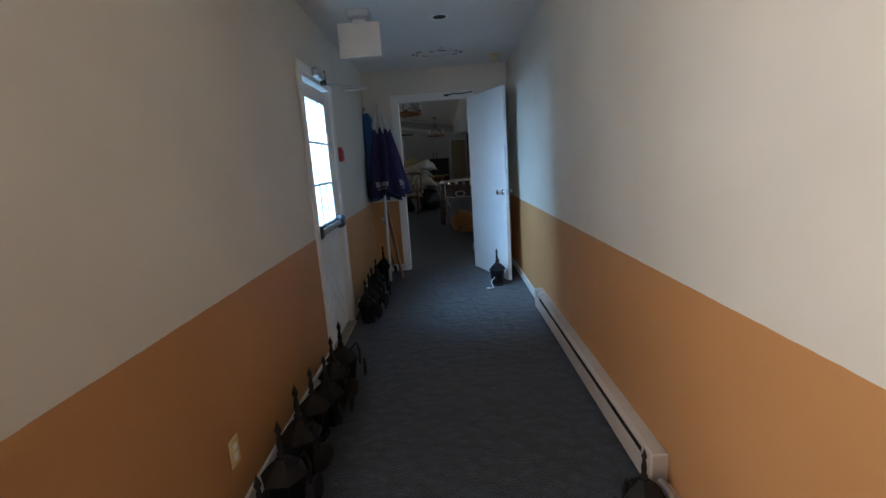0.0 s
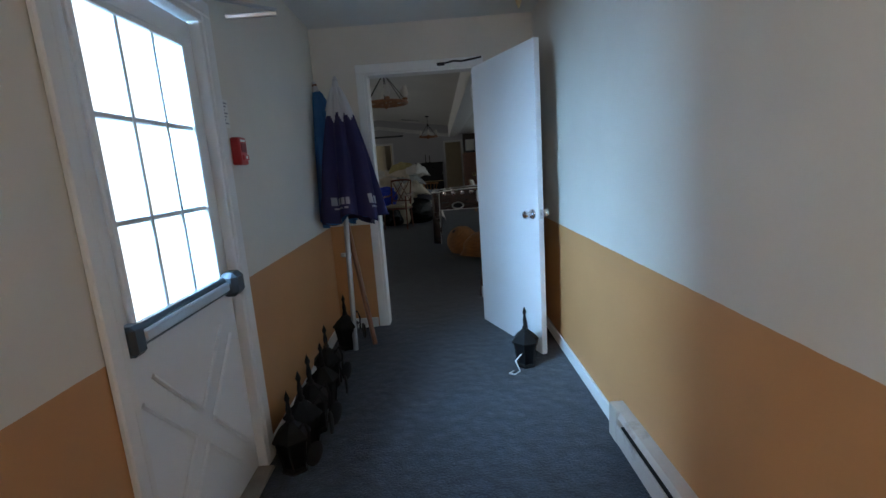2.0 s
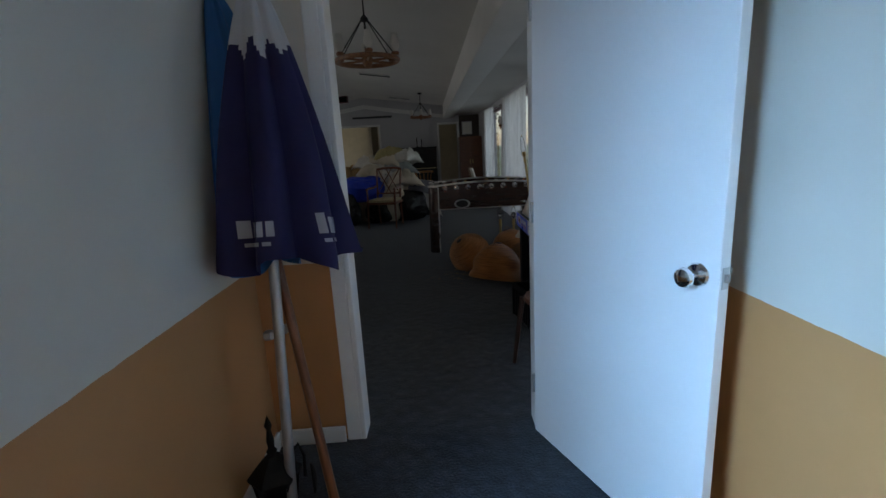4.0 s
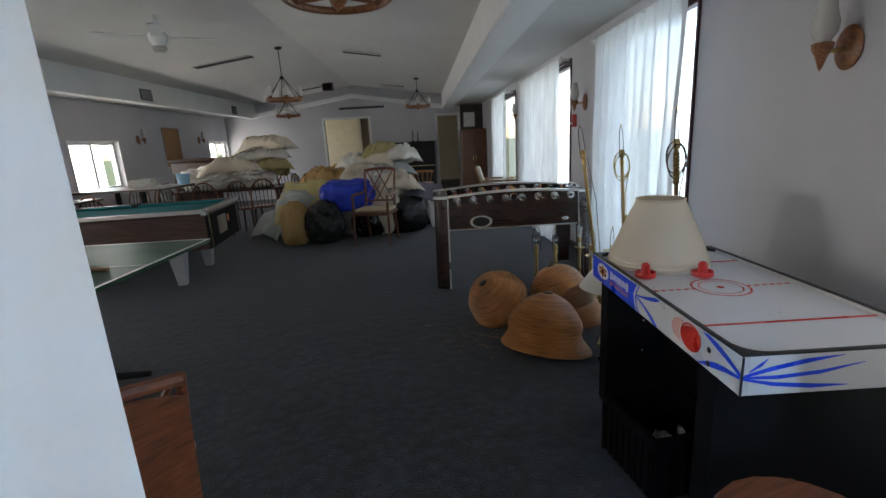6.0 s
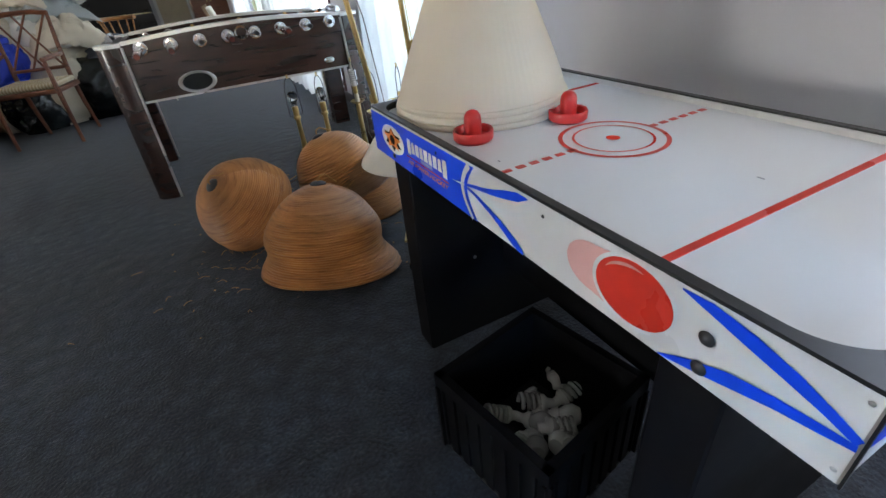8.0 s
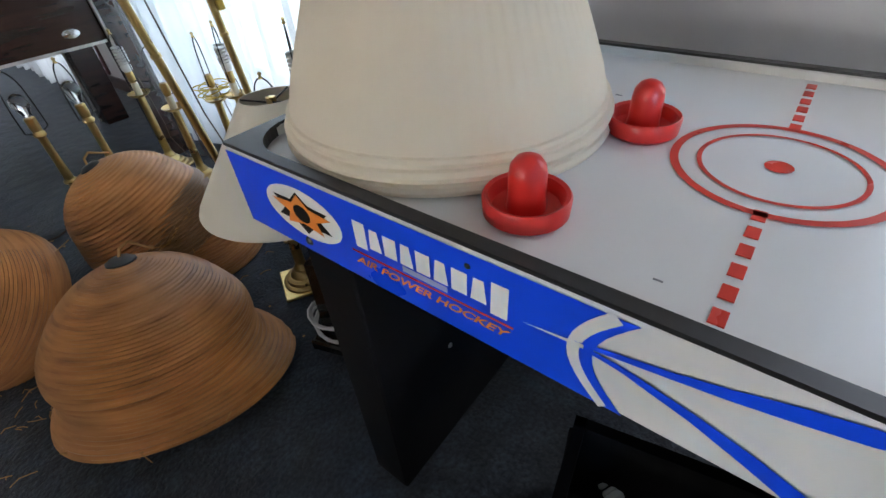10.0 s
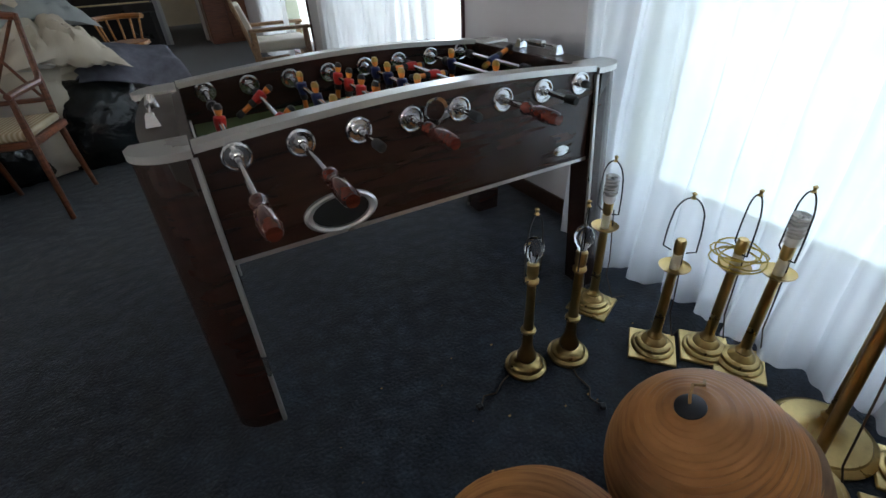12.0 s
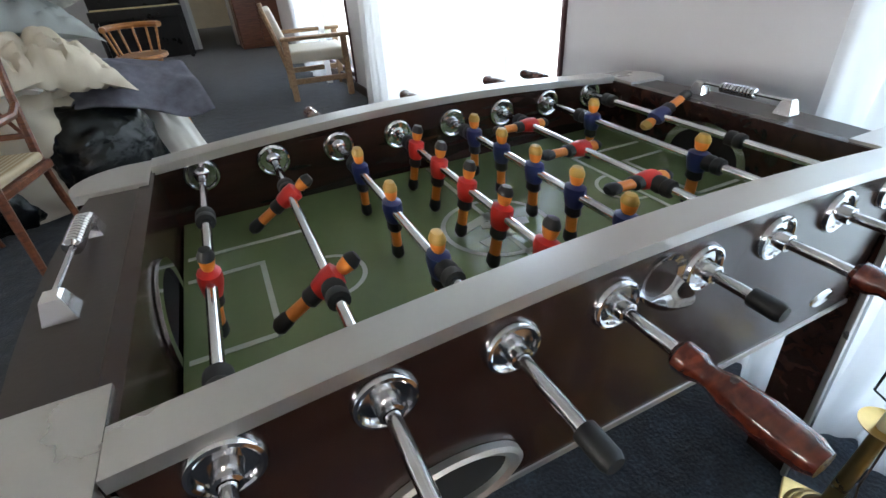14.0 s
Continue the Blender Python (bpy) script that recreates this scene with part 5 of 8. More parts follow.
def foosball():
    T = thing("foosball_table", pose(0.606, 8.696, 0), "dark mahogany foosball table with aluminium rails", "foosball table")
    L, D = 1.206, 0.775
    zb, zt, arch = 0.558, 0.862, 0.032

    def top(x):
        return zt + arch * math.sin(math.pi * min(max(x / L, 0), 1))

    n = 24
    for y0, name in ((0.0, "side_panel"), (D - 0.03, "side_panel")):
        bm = bmesh.new()
        lo0, lo1, hi0, hi1 = [], [], [], []
        for i in range(n + 1):
            x = L * i / n
            for row, yy, zz in ((lo0, y0, zb), (lo1, y0 + 0.03, zb), (hi0, y0, top(x)), (hi1, y0 + 0.03, top(x))):
                row.append(bm.verts.new((x, yy, zz)))
        for i in range(n):
            bm.faces.new((lo0[i], lo0[i + 1], hi0[i + 1], hi0[i]))
            bm.faces.new((lo1[i], hi1[i], hi1[i + 1], lo1[i + 1]))
            bm.faces.new((hi0[i], hi0[i + 1], hi1[i + 1], hi1[i]))
            bm.faces.new((lo0[i], lo1[i], lo1[i + 1], lo0[i + 1]))
        bm.faces.new((lo0[0], hi0[0], hi1[0], lo1[0]))
        bm.faces.new((lo0[n], lo1[n], hi1[n], hi0[n]))
        panel = part(name, bm, FOOSWOOD, T)
        bm = bmesh.new()
        rows = [[], [], [], []]
        near, far = (-0.004, 0.052) if y0 == 0 else (-0.022, 0.034)
        for i in range(n + 1):
            x = L * i / n
            for row, yy, zz in zip(rows, (y0 + near, y0 + near, y0 + far, y0 + far), (top(x) - 0.006, top(x) + 0.012, top(x) + 0.012, top(x) - 0.004)):
                row.append(bm.verts.new((x, yy, zz)))
        for i in range(n):
            for a, b in ((0, 1), (1, 2), (2, 3)):
                bm.faces.new((rows[a][i], rows[b][i], rows[b][i + 1], rows[a][i + 1]))
        part("top_rail", bm, SATIN, T)
        part("bottom_strip", B(((0, y0 - 0.003, zb - 0.006), (L, y0 + 0.033, zb + 0.006))), SATIN, T)
    part("base_board", B(((0, 0.03, zb + 0.01), (L, D - 0.03, zb + 0.03))), BLACK, T)
    zf = 0.725
    fieldob = part("playfield", B(((0.012, 0.03, zf - 0.015), (L - 0.012, D - 0.03, zf))), FIELD, T)
    z = zf + 0.0012
    cy = D / 2

    def line(x0, y0, x1, y1):
        part("field_line", B(((min(x0, x1), min(y0, y1), zf), (max(x0, x1), max(y0, y1), z))), LINES, fieldob)

    w = 0.010
    for s in (0, 1):
        def X(v):
            return v if s == 0 else L - v
        line(X(0.02), cy - 0.115, X(0.155), cy - 0.115 + w)
        line(X(0.02), cy + 0.115 - w, X(0.155), cy + 0.115)
        line(X(0.155), cy - 0.115, X(0.155 - w), cy + 0.115)
        line(X(0.02), cy - 0.198, X(0.252), cy - 0.198 + w)
        line(X(0.02), cy + 0.198 - w, X(0.252), cy + 0.198)
        line(X(0.252), cy - 0.198, X(0.252 - w), cy + 0.198)
        bm = bmesh.new()
        m = 16
        for ro, ri in ((0.07, 0.061),):
            a = [bm.verts.new((X(0.252 + ri * math.sin(math.pi * i / m)), cy - ri * math.cos(math.pi * i / m), z)) for i in range(m + 1)]
            b = [bm.verts.new((X(0.252 + ro * math.sin(math.pi * i / m)), cy - ro * math.cos(math.pi * i / m), z)) for i in range(m + 1)]
            for i in range(m):
                bm.faces.new((a[i], a[i + 1], b[i + 1], b[i]))
        part("field_line", bm, LINES, fieldob)
    line(L / 2 - w / 2, 0.04, L / 2 + w / 2, D - 0.04)
    bm = bmesh.new()
    lathe(bm, [(0.105, z), (0.115, z)], 40, pose(L / 2, cy, 0))
    part("field_line", bm, LINES, fieldob)
    for k, (dx, dy, a) in enumerate(((-0.03, 0.03, 20), (0.02, 0.0, -15), (-0.01, -0.04, 12))):
        part("field_mark", B(((-0.05, -0.012, zf), (0.05, 0.012, z))), LINES, fieldob, m=pose(L / 2 + dx, cy + dy, 0, 0, 0, a))
    # end walls, end caps, legs
    for s in (0, 1):
        def X(v):
            return v if s == 0 else L - v

        def bb(a, b, **k):
            lo = (min(X(a[0]), X(b[0])), a[1], a[2])
            hi = (max(X(a[0]), X(b[0])), b[1], b[2])
            return B((lo, hi), **k)
        part("end_wall", bb((-0.02, 0.0, zb), (0.004, D, zt)), FOOSWOOD, T)
        bm = bmesh.new()
        m = 20
        ring = []
        for i in range(m + 1):
            a = math.pi * i / m
            ring.append((X(-0.02 - 0.10 * math.sin(a) ** 0.6), cy - (D / 2 + 0.01) * math.cos(a)))
        prism(bm, ring if s else ring[::-1], zb + 0.08, zt - 0.002)
        part("end_cap", bm, FOOSEND, T)
        for cy2, sgn in ((0.0, 1), (D, -1)):
            bm = bmesh.new()
            m = 8
            pts = [(X(-0.004), cy2 - sgn * 0.012), (X(-0.004), cy2 + sgn * 0.115), (X(-0.128), cy2 + sgn * 0.115)]
            pts += [(X(-0.138 + 0.10 * (1 - math.cos(math.pi / 2 * i / m))), cy2 + sgn * (0.08 - 0.092 * math.sin(math.pi / 2 * i / m))) for i in range(m + 1)]
            prism(bm, pts, zt - 0.012, zt + 0.006)
            part("corner_plate", bm, SATIN, T)
            bm = bmesh.new()
            lt = [(X(-0.006), cy2 - sgn * 0.004), (X(-0.006), cy2 + sgn * 0.10), (X(-0.125), cy2 + sgn * 0.10)]
            lt += [(X(-0.130 + 0.10 * (1 - math.cos(math.pi / 2 * i / m))), cy2 + sgn * (0.07 - 0.074 * math.sin(math.pi / 2 * i / m))) for i in range(m + 1)]
            vs = prism(bm, lt, 0.0, zt - 0.012)
            for v in vs:
                if v.co.z < 0.01:
                    v.co.y -= sgn * 0.055
                    v.co.x += -0.012 if s == 0 else 0.012
            leg = part("leg", bm, FOOSWOOD, T)
            bm = bmesh.new()
            tube(bm, [(X(-0.003), cy2 - sgn * 0.004, zt - 0.015), (X(-0.003) + (-0.012 if s == 0 else 0.012), cy2 - sgn * 0.06, 0.0)], 0.008, 5)
            part("edge_strip", bm, SATIN, leg)
        bm = bmesh.new()
        m = 18
        a = [bm.verts.new((X(0.006), cy - 0.115 * math.cos(math.pi * i / m), zf + 0.002 + 0.10 * math.sin(math.pi * i / m) ** 0.8)) for i in range(m + 1)]
        b = [bm.verts.new((X(0.006), cy - 0.095 * math.cos(math.pi * i / m), zf + 0.002 + 0.083 * math.sin(math.pi * i / m) ** 0.8)) for i in range(m + 1)]
        c = [bm.verts.new((X(0.012), v.co.y, v.co.z)) for v in a]
        d = [bm.verts.new((X(0.012), v.co.y, v.co.z)) for v in b]
        for i in range(m):
            bm.faces.new((c[i], c[i + 1], d[i + 1], d[i]))
            bm.faces.new((a[i], a[i + 1], c[i + 1], c[i]))
            bm.faces.new((b[i], d[i], d[i + 1], b[i + 1]))
        part("goal_surround", bm, CHROME, T)
        # Flat black sheet paints the shade of the goal opening.
        bm = bmesh.new()
        bm.faces.new([bm.verts.new((X(0.0055), cy - 0.095 * math.cos(math.pi * i / m), zf + 0.002 + 0.083 * math.sin(math.pi * i / m) ** 0.8)) for i in range(m + 1)])
        part("goal_mouth_shade", bm, RECESS_SHADE, T)
        # bead scorer
        x = X(-0.075)
        for yy in (cy - 0.11, cy + 0.11):
            bm = bmesh.new()
            lathe(bm, [(0.026, 0), (0.016, 0.028), (0.012, 0.032), (0, 0.032)], 4, pose(x, yy, zt, 0, 0, 45))
            part("scorer_post", bm, CHROME, T)
        bm = bmesh.new()
        tube(bm, [(x, cy - 0.11, zt + 0.026), (x, cy + 0.11, zt + 0.026)], 0.004, 6)
        part("scorer_rod", bm, CHROME, T)
        for k in range(10):
            bm = bmesh.new()
            lathe(bm, [(0.005, -0.0045), (0.013, -0.003), (0.013, 0.003), (0.005, 0.0045)], 10, pose(x, cy + (0.02 if s == 0 else -0.03) + k * 0.0088, zt + 0.026, 90, 0, 0))
            part("bead", bm, CHROME, T, smooth=True)
    # ball return and cup
    bm = bmesh.new()
    m = Matrix.Translation((0.30, -0.001, 0.622)) @ Matrix.Rotation(radians(90), 4, "X") @ Matrix.Diagonal((1, 0.56, 1, 1))
    lathe(bm, [(0.104, 0.0), (0.104, 0.010), (0.095, 0.014), (0.082, 0.010), (0.080, 0.0)], 44, m)
    part("ball_return_ring", bm, SATIN, T, smooth=True)
    # Flat black disc in place of the shaded ball return hole.
    bm = bmesh.new()
    lathe(bm, [(0, 0.002), (0.081, 0.002)], 44, m)
    part("ball_return_shade", bm, RECESS_SHADE, T)
    for y, sg in ((0.0, 1), (D, -1)):
        bm = bmesh.new()
        mm = Matrix.Translation((0.612, y, 0.838)) @ Matrix.Rotation(radians(90 * sg), 4, "X")
        lathe(bm, [(0.028, 0), (0.038, 0.003), (0.038, 0.0), (0.026, -0.012), (0, -0.014)], 28, mm)
        cup = part("serving_cup", bm, CHROME, T, smooth=True)
        if sg > 0:
            bm = bmesh.new()
            bowl = [(0.036 * math.cos(math.pi * i / 14), -0.045 * math.sin(math.pi * i / 14)) for i in range(15)]
            t0 = [bm.verts.new((0.612 + a, b, 0.826)) for a, b in bowl]
            t1 = [bm.verts.new((0.612 + a * 0.6, b * 0.6, 0.806)) for a, b in bowl]
            for i in range(14):
                bm.faces.new((t0[i], t0[i + 1], t1[i + 1], t1[i]))
            bm.faces.new(t1)
            part("cup_lip", bm, CHROME, T, smooth=True)
    bm = bmesh.new()
    lathe(bm, [(0, 0.0035), (0.030, 0.003), (0.034, 0)], 28, Matrix.Translation((1.09, 0, 0.612)) @ Matrix.Rotation(radians(90), 4, "X") @ Matrix.Diagonal((1, 0.55, 1, 1)))
    part("badge", bm, CHROME, T, "plain oval silver badge", smooth=True)

    # player figure, one mesh each
    def figure(team):
        bm = bmesh.new()

        def piece(prof, mat, seg=12, flat=0.72):
            start = len(bm.faces)
            lathe(bm, prof, seg, Matrix.Diagonal((flat, 1, 1, 1)))
            bm.faces.ensure_lookup_table()
            for f in bm.faces[start:]:
                f.material_index = mat
        piece([(0, 0.040), (0.010, 0.038), (0.013, 0.030), (0.011, 0.020), (0.007, 0.014)], 0)
        piece([(0.0135, 0.0305), (0.0135, 0.035), (0.009, 0.0425), (0, 0.044)], 3)
        piece([(0.008, 0.016), (0.019, 0.012), (0.020, 0.0), (0.016, -0.018), (0.014, -0.020)], 1)
        piece([(0.014, -0.018), (0.015, -0.032), (0.011, -0.036)], 2)
        piece([(0.010, -0.034), (0.010, -0.062), (0.009, -0.064)], 0)
        piece([(0.009, -0.060), (0.0125, -0.066), (0.013, -0.078), (0.008, -0.084), (0, -0.084)], 2)
        return bm, ((SKIN_ORANGE, FIG_RED, RUBBER, RUBBER) if team == "red" else (SKIN_ORANGE, FIG_NAVY, RUBBER, FIG_GOLD))

    zr = 0.831
    # (team, men, slide, turn, front length, handle in front)
    rods = [("red", 1, -0.076, 8, 0.41, True), ("red", 2, -0.008, 58, 0.37, True), ("navy", 3, -0.009, 0, 0.15, False), ("red", 5, -0.005, 10, 0.23, True),
            ("navy", 5, -0.008, 0, 0.10, False), ("red", 3, 0.035, 92, 0.24, True), ("navy", 2, 0.017, 0, 0.14, False), ("navy", 1, 0.10, 115, 0.03, False)]
    meshes = {}
    for k, (team, men, slide, turn, front, has) in enumerate(rods):
        x = 0.083 + 0.1505 * k
        back = 0.42 - front if has else 0.30
        bm = bmesh.new()
        tube(bm, [(x, -front, zr), (x, D + (0.05 if has else back - 0.14), zr)], 0.0085, 10)
        rod = part("rod", bm, CHROME, T, smooth=True)
        for y, sg in ((0.0, 1), (D, 1), (0.03, -1), (D - 0.03, -1)):
            if y in (0.0, D - 0.03):
                mm = Matrix.Translation((x, y, zr)) @ Matrix.Rotation(radians(90), 4, "X")
            else:
                mm = Matrix.Translation((x, y, zr)) @ Matrix.Rotation(radians(-90), 4, "X")
            bm = bmesh.new()
            lathe(bm, [(0.0095, 0.024), (0.0135, 0.023), (0.0145, 0.010), (0.0165, 0.004), (0.027, 0.0035), (0.0285, 0.008), (0.031, 0.0095), (0.0345, 0.0085), (0.0365, 0.005), (0.037, 0.0)], 32, mm)
            part("rod_bearing", bm, CHROME, rod, smooth=True)
        yh = -front if has else D + back
        dirn = -1 if has else 1
        if has:
            bm = bmesh.new()
            prof = [(0.0, 0.0), (0.014, 0.0), (0.019, 0.012), (0.021, 0.05), (0.019, 0.085), (0.014, 0.10), (0.013, 0.112), (0.018, 0.122), (0.019, 0.140), (0.013, 0.147), (0, 0.147)]
            lathe(bm, prof, 12, Matrix.Translation((x, yh - 0.01, zr)) @ Matrix.Rotation(radians(-90), 4, "X"))
            part("handle", bm, HANDLE, rod, "varnished wooden handle", smooth=True)
        else:
            bm = bmesh.new()
            lathe(bm, [(0, -0.012), (0.010, -0.012), (0.013, -0.006), (0.013, 0.028), (0.009, 0.03)], 12, Matrix.Translation((x, -front, zr)) @ Matrix.Rotation(radians(-90), 4, "X"))
            part("end_plug", bm, RUBBER, rod, smooth=True)
            bm = bmesh.new()
            prof = [(0, 0.0), (0.014, 0.0), (0.019, 0.012), (0.021, 0.05), (0.019, 0.085), (0.014, 0.10), (0.018, 0.122), (0.013, 0.14), (0, 0.14)]
            lathe(bm, prof, 12, Matrix.Translation((x, D + back + 0.01 - 0.14, zr)) @ Matrix.Rotation(radians(-90), 4, "X"))
            part("handle", bm, HANDLE, rod, "varnished wooden handle", smooth=True)
        gap = {1: 0, 2: 0.308, 3: 0.19, 5: 0.122}[men]
        for i in range(men):
            y = cy + slide + (i - (men - 1) / 2) * gap
            if team not in meshes:
                bm, mats = figure(team)
                first_fig = part("player_figure", bm, mats, rod, smooth=True)
                meshes[team] = first_fig.data
            else:
                first_fig = new("player_figure", meshes[team])
                first_fig.parent = rod
            first_fig.matrix_basis = pose(x, y, zr, 0, turn if team == "red" else -turn, 0) @ Matrix.Scale(1.2, 4)
        ends = [cy + slide - (men - 1) / 2 * gap - 0.035, cy + slide + (men - 1) / 2 * gap + 0.035] if men > 1 else ([0.10, 0.52] if k == 0 else [0.28, 0.66])
        for y in ends:
            bm = bmesh.new()
            lathe(bm, [(0.009, -0.02), (0.016, -0.018), (0.017, -0.006), (0.014, 0.0), (0.017, 0.006), (0.016, 0.018), (0.009, 0.02)], 14, Matrix.Translation((x, y, zr)) @ Matrix.Rotation(radians(90), 4, "X"))
            part("bumper", bm, RUBBER, rod, smooth=True)
    part("yellow_tag", B(((0.03, 0.035, zf), (0.06, 0.05, zf + 0.004))), PRINT_ORANGE, T)


air_hockey()
big_shade()
foosball()

# milk crate with spare bulbs
crate = thing("milk_crate", pose(1.372, 6.135, 0, 0, 0, 11), "black plastic milk crate under the hockey table", "crate")
s, hgt = 0.165, 0.27
part("crate_floor", B(((-s, -s, 0), (s, s, 0.01))), PLASTIC_BLACK, crate)
for k in range(4):
    m = Matrix.Rotation(math.pi / 2 * k, 4, "Z")
    bm = bmesh.new()
    bx(bm, (-s + 0.004, -s + 0.004, 0.0), (s - 0.004, -s + 0.009, hgt - 0.04), 0, m)
    side = part("crate_side", bm, BLACK, crate)
    bm = bmesh.new()
    bx(bm, (-s - 0.006, -s - 0.006, hgt - 0.04), (s + 0.006, -s + 0.014, hgt), 0, m)
    part("rim", bm, BLACK, side)
    for i in range(9):
        x = -s + 2 * s * i / 8
        bm = bmesh.new()
        bx(bm, (x - 0.012, -s - 0.003, 0.01), (x + 0.012, -s + 0.006, hgt - 0.04), 0, m)
        part("rib", bm, BLACK, side)


def bulb_thing(m, spiral):
    b = thing("light_bulb", m, "white spiral light bulb lying in the crate" if spiral else "clear light bulb lying in the crate", "light bulb", "bulbs in the crate")
    if spiral:
        bm = bmesh.new()
        tube(bm, [(0.018 * math.cos(t * 0.7), 0.018 * math.sin(t * 0.7), 0.04 + t * 0.0016) for t in range(34)], 0.006, 6)
        part("spiral", bm, BULBW, b, smooth=True)
    else:
        bm = bmesh.new()
        lathe(bm, [(0.012, 0.035), (0.028, 0.06), (0.03, 0.075), (0.02, 0.095), (0, 0.10)], 16)
        part("envelope", bm, BULBW, b, smooth=True)
    bm = bmesh.new()
    lathe(bm, [(0, 0), (0.012, 0.002), (0.013, 0.02), (0.022, 0.03), (0.022, 0.04), (0, 0.042)], 14)
    part("base", bm, WHITE, b, smooth=True)


rng = random.Random(12)
for k in range(14):
    bulb_thing(pose(1.425 + rng.uniform(-0.075, 0.075), 6.155 + rng.uniform(-0.06, 0.06), 0.055 + 0.014 * (k % 3), 80 + rng.uniform(-15, 15), 0, rng.uniform(0, 360)), k % 3 != 0)


# hall: lamps and coiled shades
def coil_mat(name="coiled_cane", tint=(1, 1, 1)):
    mat, n, l, p = node_mat(name)
    tex, mp = n.new("ShaderNodeTexCoord"), n.new("ShaderNodeMapping")
    mp.inputs["Scale"].default_value = (2, 2, 26)
    streak, big = n.new("ShaderNodeTexNoise"), n.new("ShaderNodeTexNoise")
    streak.inputs["Scale"].default_value, streak.inputs["Detail"].default_value = 4, 5
    big.inputs["Scale"].default_value, big.inputs["Detail"].default_value = 5, 5
    l.new(tex.outputs["Object"], mp.inputs[0])
    l.new(mp.outputs[0], streak.inputs["Vector"])
    l.new(tex.outputs["Object"], big.inputs["Vector"])
    ramp = n.new("ShaderNodeValToRGB")
    e = ramp.color_ramp.elements
    e[0].position, e[0].color = 0.25, (0.23 * tint[0], 0.086 * tint[1], 0.026 * tint[2], 1)
    e[1].position, e[1].color = 0.72, (0.53 * tint[0], 0.245 * tint[1], 0.083 * tint[2], 1)
    mid = e.new(0.45)
    mid.color = (0.42 * tint[0], 0.18 * tint[1], 0.054 * tint[2], 1)
    l.new(streak.outputs[0], ramp.inputs[0])
    mr = n.new("ShaderNodeMapRange")
    mr.inputs[1].default_value, mr.inputs[2].default_value, mr.inputs[3].default_value, mr.inputs[4].default_value = 0.3, 0.7, 0.75, 1.25
    l.new(big.outputs[0], mr.inputs[0])
    sc = n.new("ShaderNodeVectorMath")
    sc.operation = "SCALE"
    l.new(ramp.outputs[0], sc.inputs[0])
    l.new(mr.outputs[0], sc.inputs["Scale"])
    l.new(sc.outputs[0], p.inputs["Base Color"])
    p.inputs["Roughness"].default_value = 0.4
    b = n.new("ShaderNodeBump")
    b.inputs["Strength"].default_value, b.inputs["Distance"].default_value = 0.3, 0.002
    l.new(streak.outputs[0], b.inputs["Height"])
    l.new(b.outputs[0], p.inputs["Normal"])
    return mat


COIL = coil_mat()
COIL_GREY = coil_mat("weathered_cane", (0.55, 0.68, 1.0))
STRAW = mat_of("dry_raffia", (0.36, 0.20, 0.07), 0.7, vary=0.2)
CORD_GOLD = mat_of("gold_cord", (0.50, 0.36, 0.06), 0.45, vary=0.1)
CORD_BROWN = mat_of("brown_cord", (0.08, 0.05, 0.03), 0.5, vary=0.1)
CANDLE = mat_of("candle_sleeve", (0.66, 0.60, 0.46), 0.5, vary=0.05, bump=0.02)
BLACKLACQ = mat_of("black_lacquer", (0.010, 0.009, 0.009), 0.18, vary=0.1, bump=0.02, coat=0.4)


def smooth_profile(keys, step):
    """Points along a profile of (radius, z) keys, evenly spaced, by a Catmull-Rom curve."""
    pts = [Vector((r, z)) for r, z in keys]
    out = []
    for i in range(len(pts) - 1):
        p0, p1, p2, p3 = pts[max(i - 1, 0)], pts[i], pts[i + 1], pts[min(i + 2, len(pts) - 1)]
        n = max(2, int((p2 - p1).length / step))
        for k in range(n):
            t = k / n
            out.append(0.5 * (2 * p1 + (p2 - p0) * t + (2 * p0 - 5 * p1 + 4 * p2 - p3) * t * t + (3 * p1 - p0 - 3 * p2 + p3) * t ** 3))
    out.append(pts[-1])
    return out


